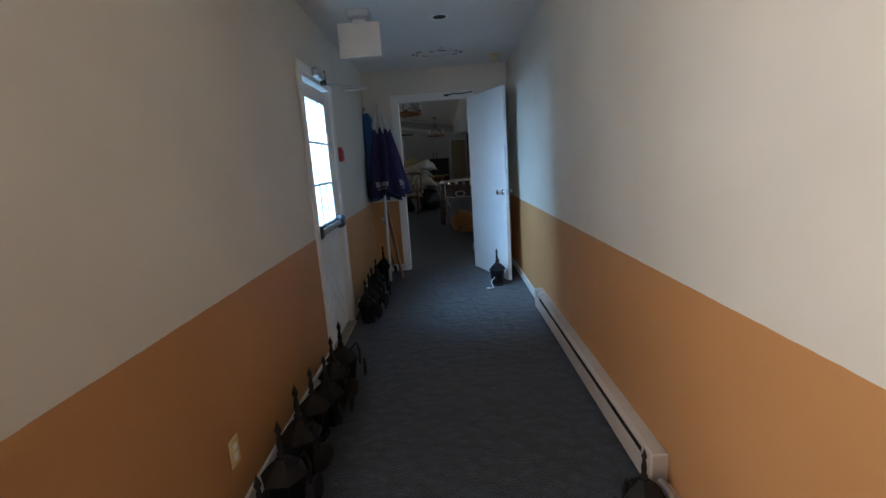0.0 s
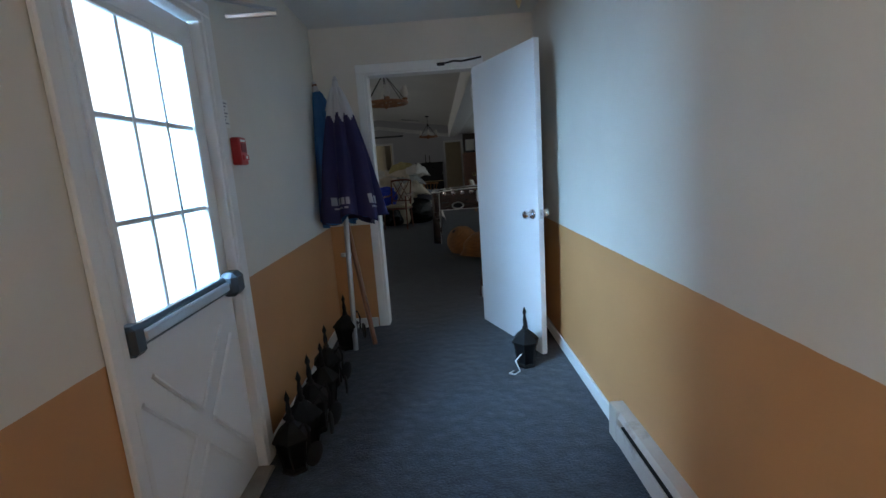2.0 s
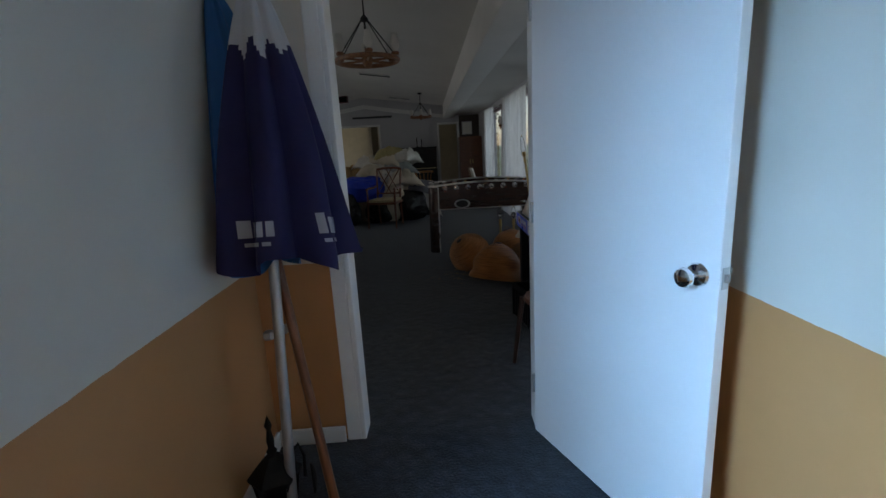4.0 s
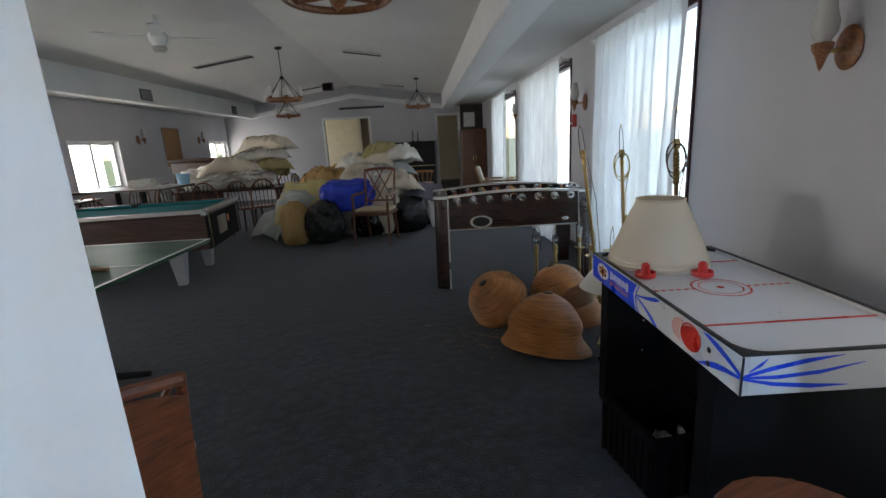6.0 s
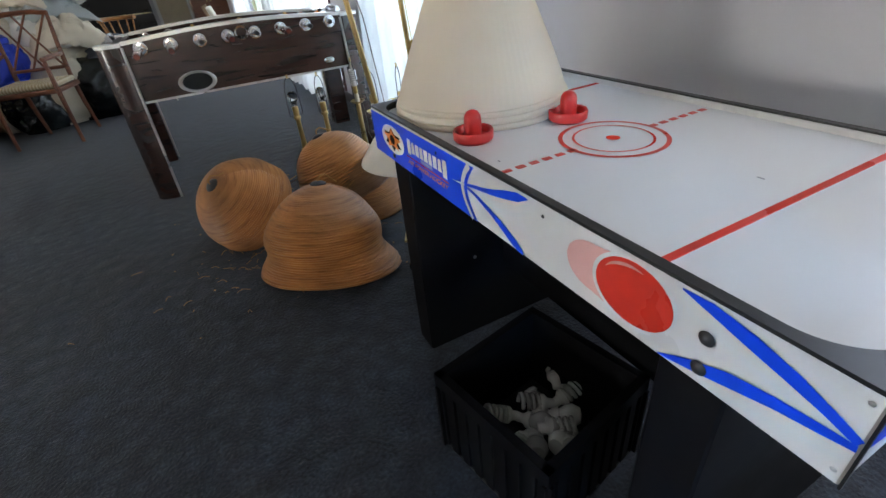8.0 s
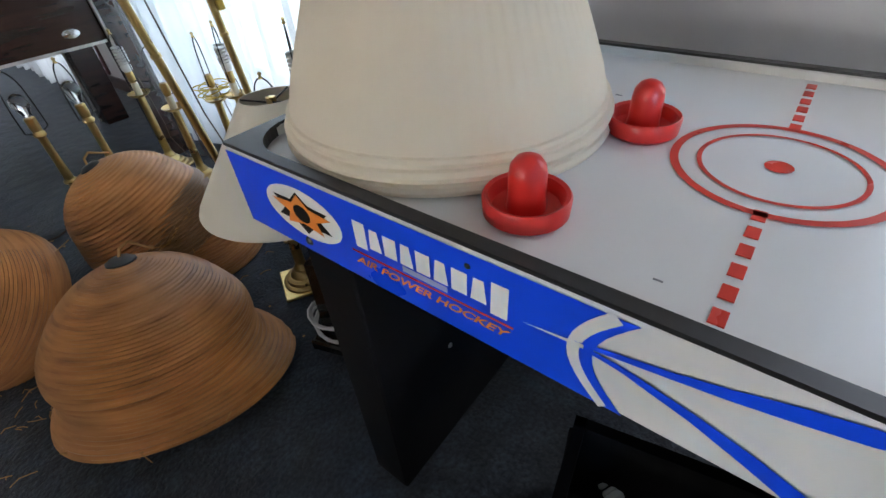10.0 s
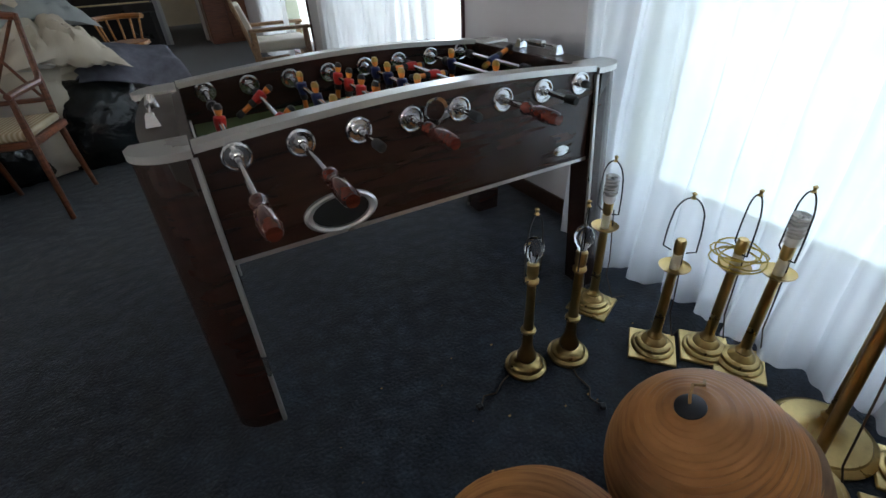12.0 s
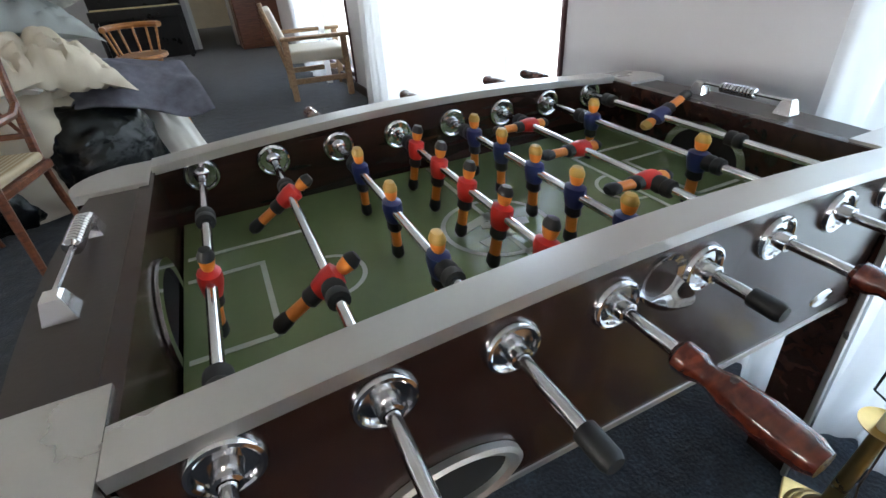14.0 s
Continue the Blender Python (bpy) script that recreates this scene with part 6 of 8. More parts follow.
def cane_shade(m, keys, seed, label, hole=True, visor=None, ridge_height=0.0031, turn=2.0, mat=None):
    """Dome of coiled cane: a ridge for every turn, slightly squashed and frayed."""
    s = thing("cane_lampshade", m, label, "lampshade", "coiled cane lampshades on the carpet")
    rng = random.Random(seed)
    ph = [rng.uniform(0, 6.28) for _ in range(6)]
    prof = smooth_profile(keys, 0.0022)
    bm = bmesh.new()
    pts = []
    for k, v in enumerate(prof):
        pts.append((max(v.x, 0.0), v.y))

    def wob(a, k, r):
        z = prof[k].y
        ridge = ridge_height * math.cos(math.pi * k / turn + 0.25 * math.sin(a)) * (0.35 + 0.65 * (0.5 + 0.5 * math.sin(1.5 * a + ph[0] + 9 * z)))
        out = 1 + 0.018 * math.sin(2 * a + ph[1]) + 0.010 * math.sin(3 * a + ph[2] + 8 * z)
        if visor:
            out += visor[1] * max(0.0, math.cos(a - radians(visor[0]))) ** 1.5 * max(0.0, 1 - z / 0.12) ** 1.3
        return r * out + ridge + 0.003 * math.sin(2 * a + 40 * z + ph[3]) * (r / 0.2)
    lathe(bm, pts, 72, None, wob)
    part("woven_dome", bm, mat or COIL, s, smooth=True)
    if hole:
        top = keys[0]
        bm = bmesh.new()
        lathe(bm, [(0.0, top[1] + 0.012), (0.020, top[1] + 0.010), (0.031, top[1] + 0.003), (top[0] + 0.006, top[1] - 0.004)], 24)
        part("cap", bm, mat_of("dark_cap", (0.02, 0.022, 0.027), 0.35, vary=0.2), s, smooth=True)
        bm = bmesh.new()
        tube(bm, [(0, 0, top[1] + 0.01), (0.008, 0.002, top[1] + 0.028), (0.03, 0.01, top[1] + 0.034), (0.055, 0.005, top[1] + 0.012), (0.075, 0.02, top[1] - 0.004)], 0.0035, 6)
        part("cord", bm, STRAW, s, smooth=True)
    for k in range(7):
        a = rng.uniform(0, 6.28)
        r, z = keys[-1]
        d = Vector((math.cos(a), math.sin(a), 0))
        bm = bmesh.new()
        p = d * r + Vector((0, 0, z + 0.01))
        tube(bm, [p, p + d * 0.012 + Vector((0, 0, 0.012)), p + d * 0.03 + Vector((rng.uniform(-0.03, 0.03), rng.uniform(-0.03, 0.03), 0.004))], 0.0016, 4)
        part("loose_strand", bm, STRAW, s)
    return s


bell = [(0.026, 0.335), (0.066, 0.322), (0.125, 0.292), (0.178, 0.245), (0.216, 0.185), (0.232, 0.130), (0.229, 0.098), (0.236, 0.066), (0.254, 0.028), (0.260, 0.006), (0.256, 0.002)]
dome = [(0.030, 0.275), (0.080, 0.266), (0.142, 0.238), (0.190, 0.182), (0.220, 0.115), (0.230, 0.048), (0.222, 0.006), (0.217, 0.002)]
cane_shade(Matrix.Translation((1.155, 7.305, 0.006)) @ Matrix.Rotation(radians(-10), 4, "X") @ Matrix.Rotation(radians(8), 4, "Y") @ Matrix.Scale(1.07, 4), bell, 1, "bell-shaped coiled cane lampshade with a wide brim", visor=(-32, 0.16))
cane_shade(Matrix.Translation((0.96, 7.845, 0.112)) @ Matrix.Rotation(radians(22), 4, "X") @ Matrix.Rotation(radians(-33), 4, "Y"), dome, 2, "coiled cane lampshade tipped over on the carpet")
low = [(0.10, 0.18), (0.175, 0.155), (0.215, 0.11), (0.232, 0.06), (0.238, 0.01), (0.232, 0.004)]
cane_shade(Matrix.Translation((1.484, 7.79, 0.0)), low, 3, "coiled cane lampshade under another one", hole=False)
belt = [(0.10, 0.19), (0.172, 0.172), (0.196, 0.13), (0.206, 0.08), (0.210, 0.03), (0.205, 0.004)]
cane_shade(Matrix.Translation((1.452, 7.80, 0.100)) @ Matrix.Rotation(radians(-7), 4, "X") @ Matrix.Rotation(radians(-9), 4, "Y"), belt, 6, "greyed, scuffed cane lampshade stacked on another", hole=False, mat=COIL_GREY)
tall = [(0.026, 0.236), (0.060, 0.230), (0.112, 0.207), (0.160, 0.165), (0.192, 0.115), (0.212, 0.060), (0.222, 0.016), (0.221, 0.006), (0.212, 0.003)]
top_place = Matrix.Translation((1.412, 7.825, 0.172)) @ Matrix.Rotation(radians(-13), 4, "X") @ Matrix.Rotation(radians(-16), 4, "Y")
stacked = cane_shade(top_place, tall, 4, "coiled cane lampshade on top of a small stack", ridge_height=0.0034, turn=3.0)
rng = random.Random(63)
for k in range(16):
    bm = bmesh.new()
    a0, ln, z = rng.uniform(3.2, 6.9), rng.uniform(0.35, 1.0), rng.uniform(-0.055, 0.004)
    pts = []
    for i in range(9):
        t = a0 + ln * i / 8
        r = 0.222 + 0.006 * math.sin(3 * i + k) - 0.25 * max(-z - 0.03, 0)
        pts.append((r * math.cos(t), r * math.sin(t), z + 0.012 * math.sin(i * 0.6 + k)))
    tube(bm, pts, rng.uniform(0.0014, 0.0026), 4)
    part("torn_strand", bm, COIL_GREY if k % 3 else STRAW, stacked)


def harp(parent, z0, z1, w, tilt=0.0):
    bm = bmesh.new()
    n = 20
    pts = []
    for i in range(n + 1):
        a = math.pi * i / n
        t = i / n
        x = w * math.cos(a) * (1 if 0.15 < t < 0.85 else 0.95)
        z = z0 + (z1 - z0) * (math.sin(a) ** 0.62)
        pts.append((x * math.cos(tilt), x * math.sin(tilt), z))
    pts = [(pts[0][0] * 0.45, pts[0][1] * 0.45, z0 - 0.01)] + pts + [(pts[-1][0] * 0.45, pts[-1][1] * 0.45, z0 - 0.01)]
    tube(bm, pts, 0.0024, 6)
    h = part("harp", bm, IRON, parent, smooth=True)
    bm = bmesh.new()
    lathe(bm, [(0, z1 - 0.004), (0.008, z1 - 0.002), (0.004, z1 + 0.006), (0.007, z1 + 0.014), (0, z1 + 0.02)], 10)
    part("finial", bm, BRASS, h, smooth=True)


def cfl(parent, z):
    bm = bmesh.new()
    tube(bm, [(0.0185 * math.cos(t * 0.62), 0.0185 * math.sin(t * 0.62), z + 0.028 + t * 0.00125) for t in range(56)], 0.0058, 7)
    b = part("spiral_bulb", bm, BULBW, parent, "white spiral bulb", smooth=True)
    bm = bmesh.new()
    lathe(bm, [(0.013, z - 0.004), (0.021, z + 0.006), (0.021, z + 0.024), (0.016, z + 0.030), (0, z + 0.030)], 16)
    part("bulb_base", bm, WHITE, b, smooth=True)


def clear_bulb(parent, z):
    bm = bmesh.new()
    lathe(bm, [(0.012, z), (0.015, z + 0.015), (0.027, z + 0.038), (0.030, z + 0.055), (0.024, z + 0.076), (0.012, z + 0.087), (0, z + 0.090)], 20)
    b = part("clear_bulb", bm, BULB, parent, "clear glass bulb", smooth=True)
    b.visible_shadow = False


def candlestick_lamp(m, h, bulb, turn, coiled=False, group="brass table lamps on the carpet"):
    s = h / 0.63
    l = thing("table_lamp", m, "brass candlestick table lamp with square base, no shade", "lamp", group)
    part("base_plate", B(((-0.077, -0.077, 0.0), (0.077, 0.077, 0.012)), bev=0.003), BRASS, l)
    bm = bmesh.new()
    lathe(bm, [(0.070, 0.012), (0.070, 0.018), (0.062, 0.024), (0.058, 0.024), (0.056, 0.034), (0.046, 0.040), (0.042, 0.040), (0.036, 0.052), (0.024, 0.060), (0.026, 0.066), (0.020, 0.075), (0.0165, 0.085)], 32)
    part("stepped_foot", bm, BRASS, l, smooth=True)
    zc = 0.355 * s
    bm = bmesh.new()
    lathe(bm, [(0.0165, 0.08), (0.0155, zc * 0.6), (0.0145, zc)], 18)
    part("column", bm, BRASS, l, smooth=True)
    bm = bmesh.new()
    lathe(bm, [(0.013, zc - 0.006), (0.034, zc), (0.046, zc + 0.010), (0.047, zc + 0.013), (0.034, zc + 0.006), (0.013, zc + 0.004)], 28)
    part("drip_dish", bm, BRASS, l, smooth=True)
    bm = bmesh.new()
    lathe(bm, [(0.0145, zc + 0.004), (0.0145, zc + 0.055), (0.010, zc + 0.058)], 16)
    part("candle_sleeve", bm, CANDLE, l, smooth=True)
    bm = bmesh.new()
    lathe(bm, [(0.010, zc + 0.055), (0.014, zc + 0.06), (0.0165, zc + 0.07), (0.0165, zc + 0.10), (0.013, zc + 0.108), (0, zc + 0.108)], 16)
    part("socket", bm, BRASS, l, smooth=True)
    if bulb == "spiral":
        cfl(l, zc + 0.105)
    elif bulb == "clear":
        clear_bulb(l, zc + 0.105)
    harp(l, zc + 0.075, h - 0.02, 0.048, turn)
    if coiled:
        bm = bmesh.new()
        tube(bm, [((0.062 + 0.016 * math.sin(i * 0.37)) * math.cos(i * 0.33), (0.062 + 0.016 * math.sin(i * 0.37)) * math.sin(i * 0.33), zc + 0.045 + 0.02 * math.sin(i * 0.21)) for i in range(95)], 0.0026, 5)
        part("coiled_cord", bm, CORD_GOLD, l, "coiled gold lamp cord", smooth=True)
    bm = bmesh.new()
    tube(bm, [(0.02 * math.sin(turn), -0.016, zc + 0.07), (0.028, -0.03, zc * 0.6), (0.022, -0.03, 0.15), (0.05, -0.06, 0.03), (0.12, -0.09, 0.004)], 0.0024, 5)
    part("cord", bm, CORD_BROWN, l)
    return l


BRONZE = mat_of("dull_bronze", (0.13, 0.075, 0.025), 0.38, 0.7, vary=0.2)


def bell_lamp(m, h, turn):
    l = thing("table_lamp", m, "slim brass and bronze table lamp with a clear bulb, no shade", "lamp", "brass table lamps on the carpet")
    bm = bmesh.new()
    lathe(bm, [(0.0, 0.0), (0.066, 0.0), (0.070, 0.006), (0.069, 0.016), (0.062, 0.021), (0.058, 0.022), (0.057, 0.030), (0.048, 0.040), (0.036, 0.046), (0.030, 0.048)], 36)
    part("base", bm, BRASS, l, smooth=True)
    bm = bmesh.new()
    lathe(bm, [(0.028, 0.047), (0.033, 0.055), (0.032, 0.066), (0.024, 0.085), (0.019, 0.105), (0.0175, 0.125), (0.0165, 0.165)], 24)
    part("stem", bm, BRONZE, l, "dark bronze stem", smooth=True)
    bm = bmesh.new()
    lathe(bm, [(0.018, 0.165), (0.025, 0.170), (0.025, 0.178), (0.017, 0.184), (0.014, 0.25), (0.0135, 0.36), (0.021, 0.368), (0.021, 0.378), (0.015, 0.386), (0.018, 0.40), (0.018, 0.435), (0.013, 0.44), (0, 0.44)], 24)
    part("column", bm, BRASS, l, smooth=True)
    clear_bulb(l, 0.435)
    harp(l, 0.39, h - 0.02, 0.045, turn)
    bm = bmesh.new()
    tube(bm, [(-0.05, 0.0, 0.01), (-0.10, -0.01, 0.004), (-0.15, -0.04, 0.004), (-0.19, -0.03, 0.004), (-0.22, -0.06, 0.006)], 0.003, 5)
    c = part("cord", bm, CORD_BROWN, l)
    part("plug", B(((-0.235, -0.07, 0.0), (-0.215, -0.05, 0.016)), bev=0.003), PLASTIC_BLACK, c)


def floor_lamp(m, h, base_r, label, coil, ornate=False):
    l = thing("floor_lamp", m, label, "floor lamp", "brass floor lamps by the window")
    bm = bmesh.new()
    r = base_r
    lathe(bm, [(0, 0), (r, 0), (r + 0.002, 0.008), (r - 0.004, 0.016), (r - 0.016, 0.019), (r - 0.02, 0.026), (r * 0.45, 0.036), (r * 0.25, 0.046), (0.022, 0.060), (0.018, 0.085), (0.022, 0.095), (0.014, 0.105)], 44)
    part("base", bm, BRASS, l, smooth=True)
    zs = h - 0.24
    bm = bmesh.new()
    if ornate:
        prof = [(0.013, 0.1)]
        for k in range(9):
            z = 1.06 + k * (zs - 1.08) / 9
            prof += [(0.012, z), (0.021, z + 0.014), (0.013, z + 0.026)]
        prof.append((0.012, zs))
    else:
        prof = [(0.0125, 0.1), (0.0125, zs * 0.55), (0.0155, zs * 0.552), (0.0155, zs * 0.56), (0.0125, zs * 0.562), (0.0120, zs - 0.05), (0.017, zs - 0.045), (0.012, zs)]
    lathe(bm, prof, 16)
    part("pole", bm, BRASS, l, smooth=True)
    bm = bmesh.new()
    lathe(bm, [(0.012, zs), (0.020, zs + 0.006), (0.020, zs + 0.05), (0.014, zs + 0.058), (0, zs + 0.058)], 16)
    part("socket", bm, BRASS, l, smooth=True)
    harp(l, zs + 0.02, h - 0.02, 0.052, 0.9)
    if coil:
        bm = bmesh.new()
        pts = []
        for i in range(90):
            a = i * 0.28
            rr = 0.075 + 0.012 * math.sin(i * 0.13)
            pts.append((rr * math.cos(a) * 0.75, 0.02 * math.sin(i * 0.4), zs - 0.06 + rr * 1.25 * math.sin(a)))
        pts += [(0.02, 0.0, zs - 0.25), (0.018, -0.01, zs - 0.42)]
        tube(bm, pts, 0.0028, 5)
        c = part("coiled_cord", bm, coil, l, "coiled lamp cord")
        part("plug", B(((0.008, -0.02, zs - 0.46), (0.030, 0.0, zs - 0.42)), bev=0.003), coil, c)
    else:
        bm = bmesh.new()
        tube(bm, [(0.02, -0.02, zs), (0.045, -0.03, zs * 0.75), (0.03, -0.03, zs * 0.4), (0.05, -0.04, 0.12), (0.08, -0.05, 0.03)], 0.0026, 5)
        part("cord", bm, CORD_BROWN, l)


bell_lamp(pose(1.36, 8.41, 0), 0.62, 0.3)
bell_lamp(pose(1.52, 8.38, 0, 0, 0, 60), 0.61, -0.4)
for x, y, h, bulb, rz, turn in ((1.78, 8.53, 0.63, "spiral", 25, 1.2), (1.79, 8.25, 0.61, "", 40, 1.4), (1.93, 8.15, 0.62, "", 40, 0.2), (1.97, 8.05, 0.66, "spiral", 35, 0.3),
                               (1.80, 7.53, 0.60, "spiral", 38, 1.3), (1.97, 7.59, 0.71, "spiral", 30, 0.4), (1.61, 7.31, 0.64, "", 62, 0.9), (2.0, 7.40, 0.66, "spiral", 15, 1.0)):
    candlestick_lamp(pose(x, y, 0, 0, 0, rz), h, bulb, turn, y == 8.15)
floor_lamp(Matrix.Translation((1.70, 7.715, 0)) @ Matrix.Rotation(radians(-2), 4, "X") @ Matrix.Rotation(radians(-7), 4, "Y"), 1.45, 0.105, "tall brass floor lamp without a shade", None)
floor_lamp(Matrix.Translation((1.905, 7.77, 0)) @ Matrix.Rotation(radians(-2), 4, "X") @ Matrix.Rotation(radians(-2.8), 4, "Y"), 1.43, 0.13, "tall brass floor lamp with a coiled gold cord", CORD_GOLD)
floor_lamp(Matrix.Translation((1.95, 7.13, 0)) @ Matrix.Rotation(radians(-3.2), 4, "Y"), 1.50, 0.10, "turned brass floor lamp behind the hockey table", CORD_BROWN, True)

# table lamp with its shade
tl = thing("table_lamp", pose(1.515, 7.025, 0, 0, 0, 18), "black square-column table lamp with a cream cone shade", "lamp")
part("plinth", B(((-0.065, -0.065, 0.0), (0.065, 0.065, 0.035)), bev=0.006), BLACKLACQ, tl)
bm = bmesh.new()
lathe(bm, [(0.078, 0.034), (0.046, 0.075), (0.044, 0.09), (0.04, 0.30), (0.02, 0.31), (0, 0.31)], 4, pose(0, 0, 0, 0, 0, 45))
part("column", bm, BLACKLACQ, tl)
bm = bmesh.new()
lathe(bm, [(0.012, 0.31), (0.02, 0.32), (0.012, 0.34), (0.016, 0.36), (0.016, 0.42), (0, 0.42)], 14)
part("stem", bm, BRASS, tl, smooth=True)
bm = bmesh.new()
SH = pose(0.056, 0.048, 0.463, -2, 3, 0)
lathe(bm, [(0.222, 0.0), (0.218, 0.009), (0.065, 0.222), (0.062, 0.222), (0.215, 0.009), (0.219, 0.0)], 56, SH)
shade = part("shade", bm, SHADE, tl, "cream linen cone shade", smooth=True)
bm = bmesh.new()
for k in range(3):
    a = 2 * math.pi * k / 3
    tube(bm, [SH @ Vector((0, 0, 0.207)), SH @ Vector((0.062 * math.cos(a), 0.062 * math.sin(a), 0.221))], 0.002, 5)
part("spider", bm, IRON, shade)
bm = bmesh.new()
lathe(bm, [(0.0, 0.194), (0.011, 0.196), (0.011, 0.220), (0, 0.223)], 10, SH)
part("shade_finial", bm, BRASS, shade, smooth=True)
bm = bmesh.new()
pts = []
for i in range(80):
    a = i * 0.4
    rr = 0.066 + 0.006 * math.sin(i * 0.23)
    pts.append((rr * math.cos(a), rr * math.sin(a), 0.09 + 0.03 * math.sin(i * 0.19) + 0.012 * math.sin(a)))
pts += [(0.085, -0.02, 0.05), (0.09, -0.05, 0.006), (0.05, -0.09, 0.005), (0.0, -0.08, 0.006)]
tube(bm, pts, 0.0038, 6)
part("wrapped_cord", bm, WHITE, tl, "white cord wound round the column", smooth=True)

# litter on the carpet
rng = random.Random(31)
bits = thing("raffia_scraps", pose(0.9, 7.6, 0.0), "dry raffia scraps and crumbs on the carpet", "litter")
tagged(bits, kind="stuff")
bm = bmesh.new()
for k in range(150):
    x, y = rng.gauss(0.12, 0.22), rng.gauss(-0.02, 0.16)
    a = rng.uniform(0, 6.28)
    ln = rng.uniform(0.008, 0.05)
    d = Vector((math.cos(a), math.sin(a), 0)) * ln
    p = Vector((x, y, 0.003))
    tube(bm, [p, p + d * 0.5 + Vector((0, 0, rng.uniform(0.002, 0.012))), p + d + Vector((rng.uniform(-0.01, 0.01), 0, 0.002))], 0.0013, 4)
for k in range(50):
    x, y, s = rng.uniform(-0.4, 1.0), rng.uniform(-0.5, 1.1), rng.uniform(0.0015, 0.005)
    bx(bm, (x, y, 0.0), (x + s * 1.6, y + s, s * 0.7))
ob = part("scraps", bm, STRAW, bits)
tagged(ob, kind="stuff")


# hall: furniture and heaps
FELT = cloth_mat("teal_felt", (0.005, 0.13, 0.15), 0.0, 500)
PP_GREEN = mat_of("ping_pong_green", (0.014, 0.075, 0.038), 0.4, vary=0.08, scale=3, bump=0.03)
LEGGREY = mat_of("grey_moulded_leg", (0.42, 0.44, 0.45), 0.35, vary=0.06)
POOLBROWN = wood_mat("pool_table_laminate", (0.045, 0.022, 0.016), (0.10, 0.055, 0.04), 0.3)


def stripe_mat():
    """Ribbed upholstery: narrow tan and straw stripes."""
    mat = cloth_mat("striped_seat", (0.44, 0.35, 0.22), 0.0, 200)
    n, l = mat.node_tree.nodes, mat.node_tree.links
    tex, wave, mix = n.new("ShaderNodeTexCoord"), n.new("ShaderNodeTexWave"), n.new("ShaderNodeMix")
    wave.inputs["Scale"].default_value, wave.inputs["Distortion"].default_value = 13.0, 0.4
    mix.data_type = "RGBA"
    mix.inputs[6].default_value, mix.inputs[7].default_value = (0.36, 0.27, 0.15, 1), (0.56, 0.48, 0.34, 1)
    l.new(tex.outputs["Object"], wave.inputs["Vector"])
    l.new(wave.outputs[1], mix.inputs[0])
    l.new(mix.outputs[2], n["Principled BSDF"].inputs["Base Color"])
    return mat


SEATSTRIPE = stripe_mat()
BAGBLACK = mat_of("black_bin_bag", (0.008, 0.010, 0.010), 0.22, vary=0.3, scale=9, fine=40, bump=0.5, dist=0.01)
BAGBLUE = mat_of("blue_tarp", (0.008, 0.035, 0.42), 0.4, vary=0.15, scale=9, fine=30, bump=0.4, dist=0.008)
TAN = cloth_mat("tan_quilt", (0.44, 0.28, 0.12), 0.0, 200)
OLIVE = cloth_mat("yellow_olive_blanket", (0.42, 0.36, 0.17), 0.0, 180)
LINEN_W = cloth_mat("white_linen", (0.64, 0.62, 0.57), 0.0, 260)
LINEN_C = cloth_mat("cream_pillow", (0.60, 0.53, 0.42), 0.0, 260)
LINEN_G = cloth_mat("grey_sheet", (0.36, 0.38, 0.37), 0.0, 260)
GREYDOT = mat_of("grey_speckled_blanket", (0.11, 0.11, 0.135), 0.9, vary=0.3, scale=14, fine=55, bump=0.3, dirt=(0.33, 0.33, 0.36), dirt_at=0.66)
TABLETOP = mat_of("pale_laminate", (0.55, 0.50, 0.46), 0.3, vary=0.05)


def ping_pong():
    t = thing("ping_pong_table", pose(-1.22, 6.41, 0), "green ping-pong table with white edge lines", "ping-pong table")
    top = part("tabletop", B(((-2.74, 0, 0.735), (0, 1.49, 0.758)), bev=0.003), PP_GREEN, t)
    for lo, hi in (((-2.74, 0.0, 0.758), (0, 0.02, 0.7595)), ((-2.74, 1.47, 0.758), (0, 1.49, 0.7595)), ((-0.02, 0.02, 0.758), (0, 1.47, 0.7595)), ((-2.74, 0.742, 0.758), (-0.02, 0.748, 0.7595))):
        part("white_line", B((lo, hi)), TRIM, top)
    part("net", B(((-1.375, -0.05, 0.76), (-1.365, 1.54, 0.90))), LEGGREY, t)
    for x in (-0.62, -2.1):
        bm = bmesh.new()
        tube(bm, [(x, 0.70, 0.735), (x + 0.05, 0.70, 0.40), (x + 0.09, 0.70, 0.06)], 0.035, 8)
        part("pedestal", bm, IRON, t, smooth=True)
        for k in range(4):
            a = math.pi / 2 * k + 0.35
            bm = bmesh.new()
            tube(bm, [(x + 0.09, 0.70, 0.06), (x + 0.09 + 0.36 * math.cos(a), 0.70 + 0.36 * math.sin(a), 0.018)], [0.032, 0.018], 8)
            part("foot", bm, IRON, t, smooth=True)
    p = thing("ping_pong_paddle", pose(-1.52, 7.08, 0.7605, 0, 0, -12), "wooden ping-pong paddle with dark rubber", "paddle")
    bm = bmesh.new()
    prism(bm, oval(-0.06, 0, 0.085, 0.075, 28), 0.0, 0.010)
    part("blade", bm, RUBBER, p)
    part("handle", B(((0.02, -0.014, 0.0), (0.13, 0.014, 0.020)), bev=0.006), OAKLIGHT, p)


